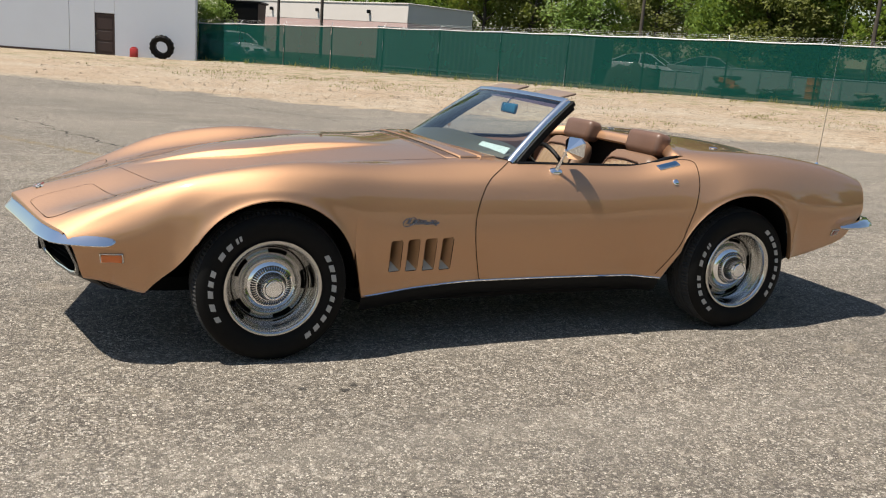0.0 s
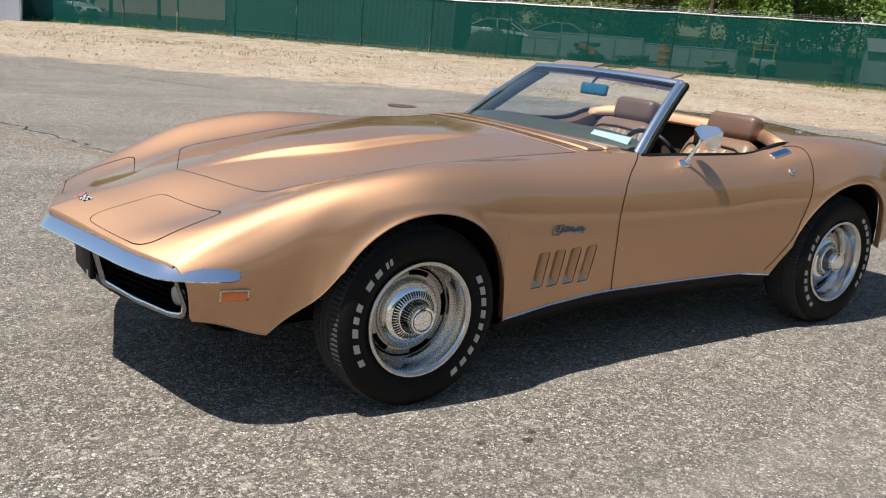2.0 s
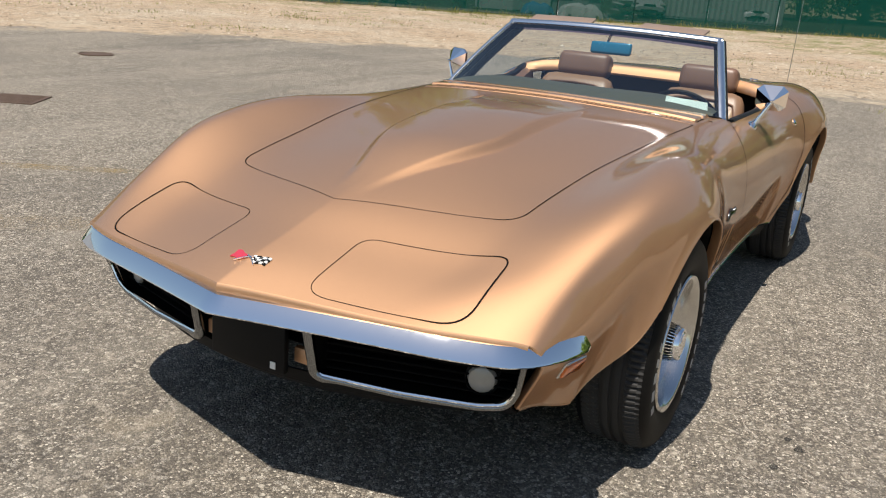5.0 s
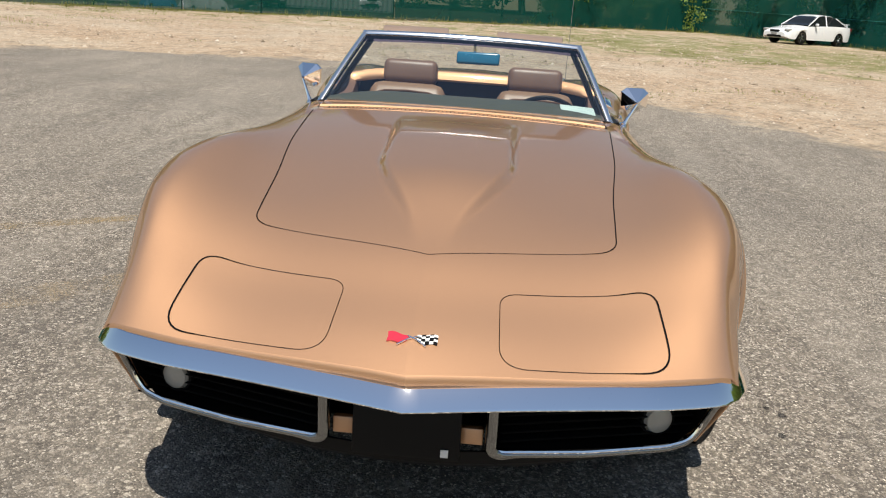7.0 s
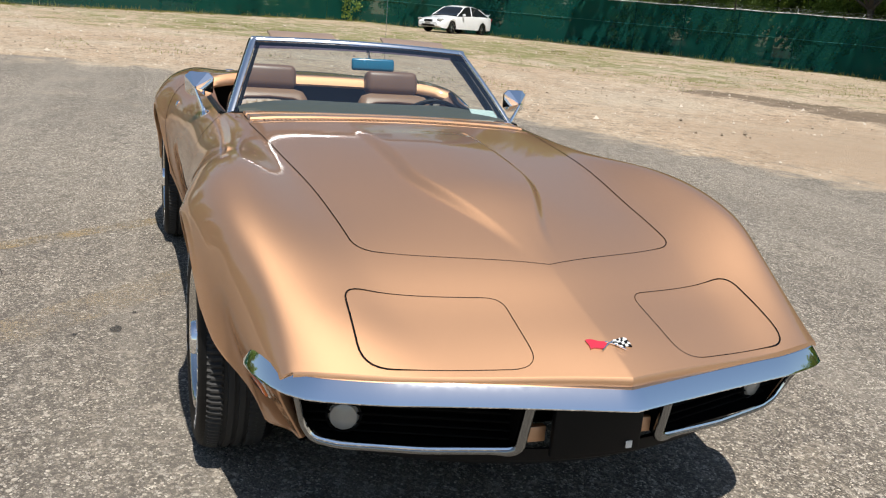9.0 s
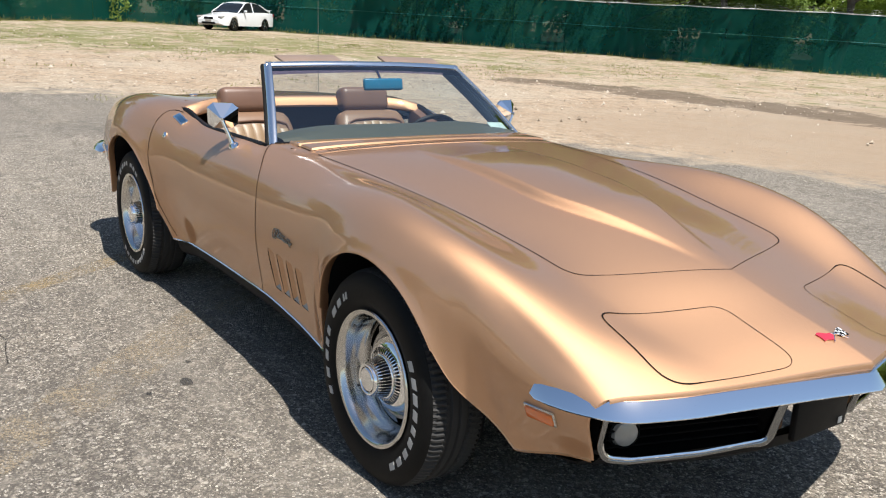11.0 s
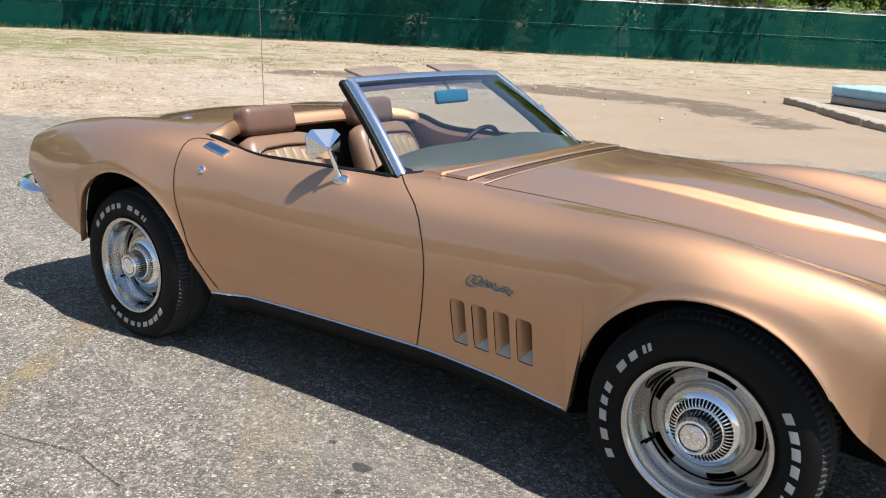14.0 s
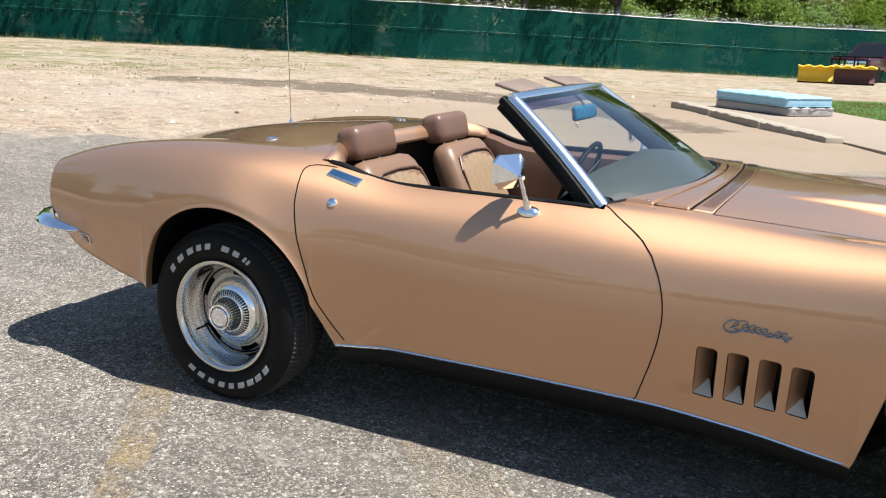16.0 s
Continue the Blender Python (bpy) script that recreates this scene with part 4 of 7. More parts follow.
# wheels: slotted steel discs with trim rings, finned caps and raised white lettering
def sidewall_bars(parent, places, r0=0.2500, r1=0.2720, y=0.0095):
    """Plain white bars round the sidewall: (middle, width) in degrees."""
    for mid, wide in places:
        bm = bmesh.new()
        rows = []
        for k in range(5):
            t = mid + 0.86 * wide * (k / 4 - 0.5)
            rows.append([(r * math.cos(radians(t + lean)), y + 0.0012 - drop, r * math.sin(radians(t + lean))) for r, lean, drop in ((r0, -0.6, 0.0), ((r0 + r1) / 2, 0.0, 0.0), (r1, 0.6, 0.0014))])
        strip(bm, rows)
        solid(bm, 0.004)
        part("sidewall_bar", bm, WHITE_LETTER, parent, "raised white bar on the sidewall")


WORD_A = [(3.2, 6.6), (15.6, 8.2), (28.2, 8.0), (38.0, 6.0), (47.4, 6.4), (65.0, 8.2), (75.6, 6.8), (84.4, 2.6), (88.2, 2.6)]
WORD_B = [(3.6, 7.6), (14.2, 8.0), (24.0, 8.0), (34.2, 7.6), (44.6, 6.0), (54.6, 7.0), (65.2, 6.8), (76.0, 7.6), (86.6, 7.4)]


def fin_mesh(pts, thick):
    bm = bmesh.new()
    loft(bm, [[(r, y, z) for r, y in pts] for z in (-thick, thick)])
    return finish(bm, "cap_fin", CHROME, False)


FIN_INNER = fin_mesh([(0.0625, -0.040), (0.0605, -0.034), (0.0555, -0.010), (0.0505, 0.002), (0.0490, -0.004), (0.0545, -0.036)], 0.0013)
FIN_OUTER = fin_mesh([(0.0870, -0.053), (0.0830, -0.0475), (0.0740, -0.0425), (0.0670, -0.0415), (0.0660, -0.048), (0.0800, -0.060)], 0.0016)


def build_wheel(at, left, turn_a, turn_b):
    w = new("wheel")
    w.parent = CAR
    w.matrix_basis = pose(*at, 0, 0, 0 if left else 180)
    tagged(w, "slotted silver wheel with chrome trim ring and a black tyre")
    # tyre
    bm = bmesh.new()
    back = [(0.200, -0.200), (0.214, -0.205), (0.250, -0.212), (0.290, -0.207), (0.312, -0.195), (0.3245, -0.175), (0.315, -0.170)]
    groove = [(0.3245, -0.175), (0.327, -0.150), (0.3275, -0.135)]
    for g in (-0.120, -0.090, -0.060):
        groove += [(0.3275, g - 0.007), (0.319, g - 0.005), (0.319, g + 0.005), (0.3275, g + 0.007)]
    groove += [(0.3275, -0.048), (0.3262, -0.036), (0.3225, -0.021), (0.317, -0.010)]
    prof = [(0.307, -0.020), (0.309, -0.012), (0.317, -0.010), (0.308, -0.001), (0.299, 0.004), (0.290, 0.0072), (0.284, 0.0085), (0.270, 0.0095), (0.245, 0.0085), (0.228, 0.004), (0.216, -0.003), (0.205, -0.008)]
    lathe(bm, prof, 120)
    lathe(bm, back, 120)
    part("tyre", bm, RUBBER, w, "black radial tyre with white raised letters")
    bm = bmesh.new()
    rings = lathe(bm, groove, 330)
    for i, (r, y) in enumerate(groove):
        if r > 0.320 or i == len(groove) - 1:
            rib = int((y + 0.2) / 0.03)
            for k, v in enumerate(rings[i]):
                if (k + rib) % 3 == 0 and not -0.115 < y < -0.065:
                    f = 1 - 0.0075 / r
                    v.co.x *= f
                    v.co.z *= f
    part("tread", bm, TREAD, w, "ribbed tread blocks in lighter grey rubber", sharp=25)
    sidewall_bars(w, [(turn_a + a, d) for a, d in WORD_A])
    sidewall_bars(w, [(turn_b + a, d) for a, d in WORD_B])
    # trim ring
    bm = bmesh.new()
    lathe(bm, [(0.204, -0.016), (0.2085, -0.006), (0.2095, 0.001), (0.207, 0.005), (0.201, 0.0055), (0.196, 0.0035), (0.1925, -0.001), (0.189, -0.008), (0.185, -0.022), (0.181, -0.042), (0.177, -0.060), (0.172, -0.068), (0.168, -0.075), (0.164, -0.092)], 72)
    part("trim_ring", bm, TRIM, w, "bright stepped trim ring")
    # disc with five slots
    bm = bmesh.new()
    seg = 100
    rings = lathe(bm, [(0.169, -0.108), (0.163, -0.096), (0.155, -0.088), (0.137, -0.083), (0.131, -0.084), (0.124, -0.088), (0.116, -0.086), (0.100, -0.080)], seg)
    bm.faces.ensure_lookup_table()
    dead = []
    for k5 in range(5):
        for k in range(9):
            dead.append(bm.faces[2 * seg + (k5 * 20 + k + 4) % seg])
    bmesh.ops.delete(bm, geom=dead, context='FACES')
    part("wheel_disc", bm, SATIN, w, "silver disc with five slots")
    bm = bmesh.new()
    lathe(bm, [(0.198, -0.19), (0.175, -0.16), (0.168, -0.128), (0.0, -0.128)], 40)
    part("brake_drum", bm, BLACK, w)
    # cap with fins
    bm = bmesh.new()
    lathe(bm, [(0.117, -0.090), (0.1165, -0.078), (0.112, -0.066), (0.103, -0.057), (0.094, -0.0515), (0.0885, -0.0495), (0.0865, -0.052), (0.0855, -0.060)], 64)
    part("cap_ring", bm, CHROME, w, "chrome dome")
    bm = bmesh.new()
    lathe(bm, [(0.0865, -0.060), (0.070, -0.054), (0.066, -0.047), (0.060, -0.042), (0.055, -0.030), (0.050, -0.008), (0.046, 0.000)], 48)
    part("cap_cone", bm, BLACK, w)
    bm = bmesh.new()
    lathe(bm, [(0.0690, -0.048), (0.0685, -0.0395), (0.0665, -0.0365), (0.0635, -0.0355), (0.0615, -0.0375), (0.0610, -0.044)], 48)
    part("cap_band", bm, CHROME, w, "narrow chrome band between the fins")
    for mesh, count in ((FIN_INNER, 36), (FIN_OUTER, 48)):
        for k in range(count):
            fin = new("cap_fin", mesh)
            fin.parent = w
            fin.matrix_basis = Matrix.Rotation(2 * math.pi * k / count, 4, 'Y')
    bm = bmesh.new()
    lathe(bm, [(0.051, -0.006), (0.0505, 0.006), (0.047, 0.013), (0.042, 0.014), (0.039, 0.011), (0.036, 0.011), (0.033, 0.0145), (0.026, 0.0150), (0.0, 0.0155)], 48)
    part("hub_cap", bm, CHROME, w, "round chrome hub cap")
    bm = bmesh.new()
    lathe(bm, [(0.0385, 0.0118), (0.0365, 0.0118)], 48)
    part("cap_line", bm, SEAM, w)
    bm = bmesh.new()
    cyl(bm, (0.140, -0.092, -0.080), (0.148, -0.045, -0.085), 0.0045, 0.0035, 8)
    part("valve", bm, BLACK, w)
    return w


build_wheel((FRONT_AXLE, 0.847, 0.3255), True, 329.0, 147.5)
build_wheel((REAR_AXLE, 0.853, 0.3255), True, 305.5, 125.0)
build_wheel((FRONT_AXLE, -0.847, 0.3255), False, 329.0, 148.0)
build_wheel((REAR_AXLE, -0.853, 0.3255), False, 33.0, 215.5)


# the dark inside of the wheel arches and the floor pan
def build_underside():
    for ax, zc in ((FRONT_AXLE, 0.350), (REAR_ARCH, 0.381)):
        for s in (1, -1):
            bm = bmesh.new()
            th = np.linspace(0.30, math.pi + 0.22, 30) if ax > 0 else np.linspace(0.30, math.pi - 0.01, 30)
            R = ARCH_R + 0.006
            rows = []
            for t in th:
                x, z = ax + R * math.cos(t), zc + R * math.sin(t)
                y = float(key(x, K_YF)) - 0.012
                rows.append([(x, s * y, z), (x, s * 0.50, z)])
            vs = strip(bm, rows)
            bm.faces.new([v[1] for v in vs])
            part("wheel_arch_liner", bm, BLACK, CAR)
    # unseen black pan added under the body to block light
    bm = bmesh.new()
    rows = []
    for x in np.linspace(1.90, -2.08, 30):
        z = float(key(x, [(1.9, .30), (1.5, .22), (.8, .19), (-.9, .19), (-1.6, .26), (-2.10, .40)]))
        wd = float(key(x, [(1.9, .60), (1.66, .64), (1.60, .48), (.9, .48), (.84, .70), (-.80, .70), (-.88, .48), (-1.6, .48), (-1.68, .64), (-2.15, .62)]))
        rows.append([(x, -wd, z + 0.07), (x, -wd + 0.03, z), (x, wd - 0.03, z), (x, wd, z + 0.07)])
    strip(bm, rows)
    part("floor_pan", bm, BLACK, CAR)
    for s in (1, -1):
        bm = bmesh.new()
        rows = []
        for x in np.linspace(0.834, -0.802, 46):
            z = float(bottom(np.array(x)))
            y = float(key(x, K_YF))
            rows.append([(x, s * (y - 0.010), z + 0.003), (x, s * (y - 0.018), z - 0.035), (x, s * (y - 0.035), z - 0.07), (x, s * (y - 0.08), z - 0.095)])
        strip(bm, rows)
        part("sill_panel", bm, ROCKER, CAR, "black rocker panel")
        bm = bmesh.new()
        rings = []
        for x in np.linspace(0.840, -0.804, 62):
            z = float(bottom(np.array(x))) - 0.002
            y = float(key(x, K_YF)) + 0.001
            rings.append([(x, s * (y - 0.008), z + 0.004), (x, s * (y + 0.002), z + 0.0035), (x, s * (y + 0.0045), z), (x, s * (y + 0.002), z - 0.0045), (x, s * (y - 0.008), z - 0.006)])
        loft(bm, rings)
        part("sill_moulding", bm, CHROME, CAR, "thin bright sill moulding")


build_underside()


def build_vents():
    for s in (1, -1):
        for v, line in zip(VENTS, VENT_LINES):
            holes = [on_side(p.x, p.y, s) for p in line]
            depth = 0.075
            bm = bmesh.new()
            front = [bm.verts.new(p) for p, n in holes]
            back = [bm.verts.new((p.x + 0.012, p.y - s * depth, p.z)) for p, n in holes]
            k = len(front)
            for i in range(k):
                bm.faces.new((front[i], front[(i + 1) % k], back[(i + 1) % k], back[i]))
            # near-black walls and back: the shade inside the duct is put into the colour
            part("vent_wall", bm, SEAM, CAR)
            bm = bmesh.new()
            bm.faces.new([bm.verts.new((p.x + 0.012, p.y - s * (depth - 0.002), p.z)) for p, n in holes])
            part("vent_back", bm, BLACK, CAR)
            # slanted vane from the rear edge inwards, and the wedge at the foot
            bm = bmesh.new()
            (ax, az), (bx, bz), (cx, cz), (dx, dz) = v
            pt, pb = on_side(bx + 0.002, bz - 0.004, s, -0.001)[0], on_side(cx + 0.002, cz + 0.004, s, -0.001)[0]
            strip(bm, [[pt, pt + Vector((0.041, -s * 0.054, 0))], [pb, pb + Vector((0.041, -s * 0.054, 0))]])
            solid(bm, 0.002)
            part("vent_vane", bm, GOLD, CAR)
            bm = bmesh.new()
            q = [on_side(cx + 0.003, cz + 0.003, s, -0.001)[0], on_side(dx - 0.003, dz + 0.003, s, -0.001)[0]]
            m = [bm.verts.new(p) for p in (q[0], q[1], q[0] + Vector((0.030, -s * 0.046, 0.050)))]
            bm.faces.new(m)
            part("vent_foot", bm, LIT_WEDGE, CAR, "wedge at the foot of the vent, paled to stand in for light")


build_vents()


def sweep(bm, path, section, scale=None):
    """Carries a section (out, up) along a path of points; out is level and square to the path."""
    n = len(path)
    rings = []
    for i, p in enumerate(path):
        a, b = Vector(path[max(i - 1, 0)]), Vector(path[min(i + 1, n - 1)])
        t = (b - a).normalized()
        out = Vector((t.y, -t.x, 0)).normalized()
        k = scale[i] if scale else 1.0
        rings.append([Vector(p) + out * o * k + Vector((0, 0, u * k)) for o, u in section])
    loft(bm, rings)


def nose(y):
    return float(shear(2.255, y))


def build_front():
    # bumper blade: a shallow V in plan with wrapped ends
    bm = bmesh.new()
    ys = list(np.linspace(0.0, 0.66, 24))
    side = [(nose(y) + 0.002, y, 0.541 - 0.012 * (y / 0.66) ** 2) for y in ys]
    x0 = side[-1][0]
    side += [(x0 - 0.028, 0.689, 0.529), (x0 - 0.064, 0.711, 0.529), (x0 - 0.105, 0.729, 0.528), (x0 - 0.145, 0.742, 0.527), (x0 - 0.185, 0.754, 0.525), (x0 - 0.205, 0.759, 0.524), (x0 - 0.214, 0.762, 0.523)]
    scl = [1.0] * (len(ys) + 3) + [0.97, 0.86, 0.62, 0.2]
    pts = [(x, -y, z) for x, y, z in side[::-1]] + side[1:]
    sc = scl[::-1] + scl[1:]
    section = [(-0.030, 0.016), (0.000, 0.0175), (0.005, 0.0155), (0.0345, -0.016), (0.0365, -0.0205), (0.033, -0.0245), (0.012, -0.0265), (-0.010, -0.0265)]
    sweep(bm, pts, section, sc)
    part("front_bumper", bm, CHROME, CAR, "slim chrome front bumper blade", sharp=22)
    for s in (1, -1):
        # the nose's rolled edge above the bumper
        bm = bmesh.new()
        rows = []
        for j in range(J_CREST + 6):
            x, y, z = BX[-1, j], BY[-1, j], BZ[-1, j]
            rows.append([(x, s * y, z), (x + 0.004, s * y, z - 0.007), (x + 0.003, s * y, z - 0.020), (x - 0.012, s * y, z - 0.036)])
        strip(bm, rows)
        part("nose_lip", bm, GOLD, CAR)
        # grille opening: black recess, slats, bright surround
        g = new("grille")
        g.parent = CAR
        tagged(g, "black slatted grille with a bright surround")
        outer = [(2.165, 0.182, 0.515), (2.128, 0.185, 0.362), (2.120, 0.205, 0.350), (2.078, 0.40, 0.348), (2.020, 0.585, 0.350), (1.998, 0.640, 0.360), (2.000, 0.664, 0.400), (2.045, 0.694, 0.515)]
        line = rounded([Vector(p) for p in outer], 0.02, False, step=0.02)
        bm = bmesh.new()
        tube(bm, [(p.x, s * p.y, p.z) for p in line], [0.0140 if p.y < 0.2 else max(0.0078, 0.0140 - 0.14 * (p.y - 0.2)) for p in line], 10)
        part("grille_surround", bm, DARK_CHROME, g, "chrome grille surround tinted dark in place of its reflection")
        bm = bmesh.new()
        tube(bm, [(p.x + 0.006, s * p.y, p.z + 0.0095) for p in line[9:-3]], 0.0042, 6)
        part("inner_moulding", bm, CHROME, g, "thin bright line along the surround")
        bm = bmesh.new()
        ring = [(2.150, 0.185, 0.515), (2.122, 0.185, 0.356), (2.010, 0.600, 0.352), (1.988, 0.660, 0.40), (2.020, 0.690, 0.515)]
        strip(bm, [[(x, s * y, z) for x, y, z in ring], [(x - 0.10, s * (y * 0.97 + 0.01), z) for x, y, z in ring]])
        bm.faces.new([bm.verts.new((x - 0.10, s * (y * 0.97 + 0.01), z)) for x, y, z in ring])
        part("grille_recess", bm, SEAM, g)
        for k in range(6):
            z = 0.375 + k * 0.021
            bm = bmesh.new()
            a, b = Vector((2.095, s * 0.20, z)), Vector((1.955, s * 0.650, z))
            box(bm, (0, 0, 0), ((b - a).length, 0.03, 0.005), Matrix.Translation((a + b) / 2) @ Matrix.Rotation(math.atan2(b.y - a.y, b.x - a.x), 4, 'Z'), 0.002, 1)
            part("slat", bm, SEAM, g)
        lamp = new("turn_lamp")
        lamp.parent = CAR
        tagged(lamp, "round frosted front lamp in the grille")
        base = Matrix.Translation((1.990, s * 0.568, 0.408)) @ Matrix.Rotation(s * radians(18), 4, 'Z') @ Matrix.Rotation(radians(-90), 4, 'Z')
        bm = bmesh.new()
        lathe(bm, [(0.042, -0.03), (0.042, 0.0), (0.038, 0.003), (0.036, -0.002)], 32)
        part("lamp_rim", bm, BLACK, lamp, at=base)
        bm = bmesh.new()
        lathe(bm, [(0.036, -0.002), (0.031, 0.008), (0.019, 0.013), (0.0, 0.015)], 32)
        part("lens", bm, LENS, lamp, "frosted clear lens", at=base)
        # side marker
        p, n = on_side(1.873, 0.450, s, 0.002)
        rot = n.to_track_quat('Y', 'Z').to_matrix().to_4x4()
        m = Matrix.Translation(p) @ rot
        mk = new("side_marker")
        mk.parent = CAR
        tagged(mk, "amber front side marker with a thin bezel")
        bm = bmesh.new()
        box(bm, (0, 0, 0), (0.092, 0.009, 0.046), None, 0.003, 2)
        part("bezel", bm, TRIM, mk, at=m)
        bm = bmesh.new()
        box(bm, (0, 0.005, 0), (0.080, 0.009, 0.036), None, 0.003, 2)
        part("lens", bm, AMBER, mk, "amber lens", at=m)
        # the skin turns inwards beside the grille
        bm = bmesh.new()
        rows = []
        for j in range(J_CREST + 4, NJ):
            x, y, z = BX[-1, j], BY[-1, j], BZ[-1, j]
            rows.append([(x, s * y, z), (x + 0.003, s * (y - 0.005), z), (x - 0.004, s * (y - 0.014), z), (x - 0.03, s * (y - 0.025), z + 0.004)])
        strip(bm, rows)
        part("corner_return", bm, GOLD, CAR)
    # plate bracket and lower valance
    bm = bmesh.new()
    box(bm, (2.150, 0, 0.415), (0.02, 0.236, 0.145), None, 0.006, 2)
    part("plate_bracket", bm, BLACK, CAR, "plain black plate holder")
    bm = bmesh.new()
    box(bm, (2.162, 0.085, 0.362), (0.003, 0.017, 0.019), None, 0.001, 1)
    part("sticker", bm, WHITE, CAR, "small white square sticker")
    for s in (1, -1):
        bm = bmesh.new()
        box(bm, (2.112, s * 0.142, 0.388), (0.02, 0.050, 0.040), None, 0.004, 2)
        part("bracket_mount", bm, GOLD, CAR)
    bm = bmesh.new()
    rows = []
    for y in np.linspace(-0.62, 0.62, 30):
        f = 1 - (abs(y) / 0.62) ** 2
        x = 1.915 + 0.205 * f
        rows.append([(x + 0.015, y, 0.352), (x + 0.01, y, 0.32), (x - 0.03, y, 0.29), (x - 0.10, y, 0.275)])
    strip(bm, rows)
    solid(bm, 0.006)
    part("front_valance", bm, BLACK, CAR, "black lower front valance")
    bm = bmesh.new()
    strip(bm, [[(1.84, -0.64, 0.30), (1.84, 0.64, 0.30)], [(1.86, -0.66, 0.50), (1.86, 0.66, 0.50)]])
    part("front_bulkhead", bm, BLACK, CAR)
    # crossed flags badge
    badge = new("badge")
    badge.parent = CAR
    tagged(badge, "crossed badge of a red flag and a chequered flag")
    def flag_pt(y, h):
        return on_top(2.156 + h, y, 0.004)[0]

    def flag_row(a, side):
        """Lower and upper edge of a waving flag at a share of its length."""
        y = side * (0.010 + 0.043 * a)
        mid = -0.003 - 0.004 * a + 0.0035 * math.sin(a * 6.0)
        high = 0.0075 + 0.0075 * math.sin(min(a * 1.6, 1.0) * math.pi / 2)
        return y, mid + high, mid - high
    bm = bmesh.new()
    strip(bm, [[flag_pt(y, lo), flag_pt(y + 0.002, (lo + hi) / 2), flag_pt(y, hi)] for y, lo, hi in (flag_row(a, -1) for a in np.linspace(0, 1, 9))])
    solid(bm, 0.003)
    part("red_flag", bm, RED, badge, "red enamel flag")
    for a in range(5):
        for b in range(4):
            bm = bmesh.new()
            rows = []
            for k in (a, a + 1):
                y, lo, hi = flag_row(k / 5, 1)
                rows.append([flag_pt(y, lo + (hi - lo) * q / 4) for q in (b, b + 1)])
            strip(bm, rows)
            solid(bm, 0.003)
            part("check", bm, WHITE if (a + b) % 2 else BLACK, badge)
    for q in (1, -1):
        bm = bmesh.new()
        tube(bm, [flag_pt(q * 0.030, 0.019), flag_pt(q * 0.008, 0.001), flag_pt(-q * 0.010, -0.009)], 0.0015, 6)
        part("flag_pole", bm, CHROME, badge)


build_front()


def build_rear():
    bm = bmesh.new()
    rows = [[(BX[0, j], BY[0, j] * k, BZ[0, j] ) for k in np.linspace(1, -1, 9)] for j in range(J_CREST, NJ)]
    strip(bm, rows)
    part("tail_panel", bm, GOLD, CAR)
    bm = bmesh.new()
    top = [(BX[0, j], s * BY[0, j], BZ[0, j]) for s, js in ((1, range(J_CREST, -1, -1)), (-1, range(1, J_CREST + 1))) for j in js]
    bm.faces.new([bm.verts.new(p) for p in top])
    part("tail_panel", bm, GOLD, CAR)
    for s in (1, -1):
        bm = bmesh.new()
        path = [(-2.008, 0.818, 0.540), (-2.050, 0.824, 0.541), (-2.128, 0.818, 0.544), (-2.208, 0.796, 0.546), (-2.268, 0.765, 0.548), (-2.318, 0.72, 0.549), (-2.343, 0.64, 0.549), (-2.353, 0.52, 0.549), (-2.358, 0.36, 0.549)]
        sc = [0.25, 0.55, 0.85, 1.0, 1.0, 1.0, 1.0, 1.0, 1.0]
        pts = [Vector((x + 0.014, s * (y - 0.014), z)) for x, y, z in path]
        pts = [a.lerp(b, k / 3) for a, b in zip(pts, pts[1:]) for k in range(3)] + [pts[-1]]
        scs = [a + (b - a) * k / 3 for a, b in zip(sc, sc[1:]) for k in range(3)] + [sc[-1]]
        section = [(-0.02, 0.024), (0.008, 0.024), (0.030, 0.008), (0.038, -0.004), (0.030, -0.018), (0.010, -0.026), (-0.02, -0.026)]
        if s > 0:
            pts, scs = pts[::-1], scs[::-1]
        sweep(bm, pts, [(-o, u) for o, u in section], scs)
        part("rear_bumper", bm, CHROME, CAR, "wrapped chrome rear bumper blade", sharp=60)
        p, n = on_side(-1.988, 0.506, s, 0.002)
        m = Matrix.Translation(p) @ n.to_track_quat('Y', 'Z').to_matrix().to_4x4()
        mk = new("side_marker")
        mk.parent = CAR
        tagged(mk, "red rear side marker")
        bm = bmesh.new()
        box(bm, (0, 0, 0), (0.074, 0.008, 0.040), None, 0.003, 2)
        part("bezel", bm, TRIM, mk, at=m)
        bm = bmesh.new()
        box(bm, (0, 0.003, 0), (0.062, 0.008, 0.029), None, 0.003, 2)
        part("lens", bm, RED_LENS, mk, "dark red lens", at=m)
        p, n = on_top(-1.268, s * 0.506, 0.0)
        bm = bmesh.new()
        lathe(bm, [(0.024, -0.004), (0.024, 0.004), (0.019, 0.007), (0.015, 0.003), (0.0, 0.004)], 24)
        part("deck_latch", bm, CHROME, CAR, "small round chrome deck latch", at=Matrix.Translation(p) @ n.to_track_quat('Y', 'Z').to_matrix().to_4x4())
    # aerial
    p, n = on_top(-1.974, 0.583)
    a = new("aerial")
    a.parent = CAR
    tagged(a, "thin steel whip aerial")
    bm = bmesh.new()
    cyl(bm, p, p + Vector((0, 0, 0.022)), 0.013, 0.006, 12)
    part("aerial_base", bm, CHROME, a)
    bm = bmesh.new()
    cyl(bm, p + Vector((0, 0, 0.02)), p + Vector((-0.03, 0.005, 0.86)), 0.0022, 0.0012, 6)
    part("whip", bm, SATIN, a)


build_rear()


# windscreen, cowl
WS_TOP = 0.500


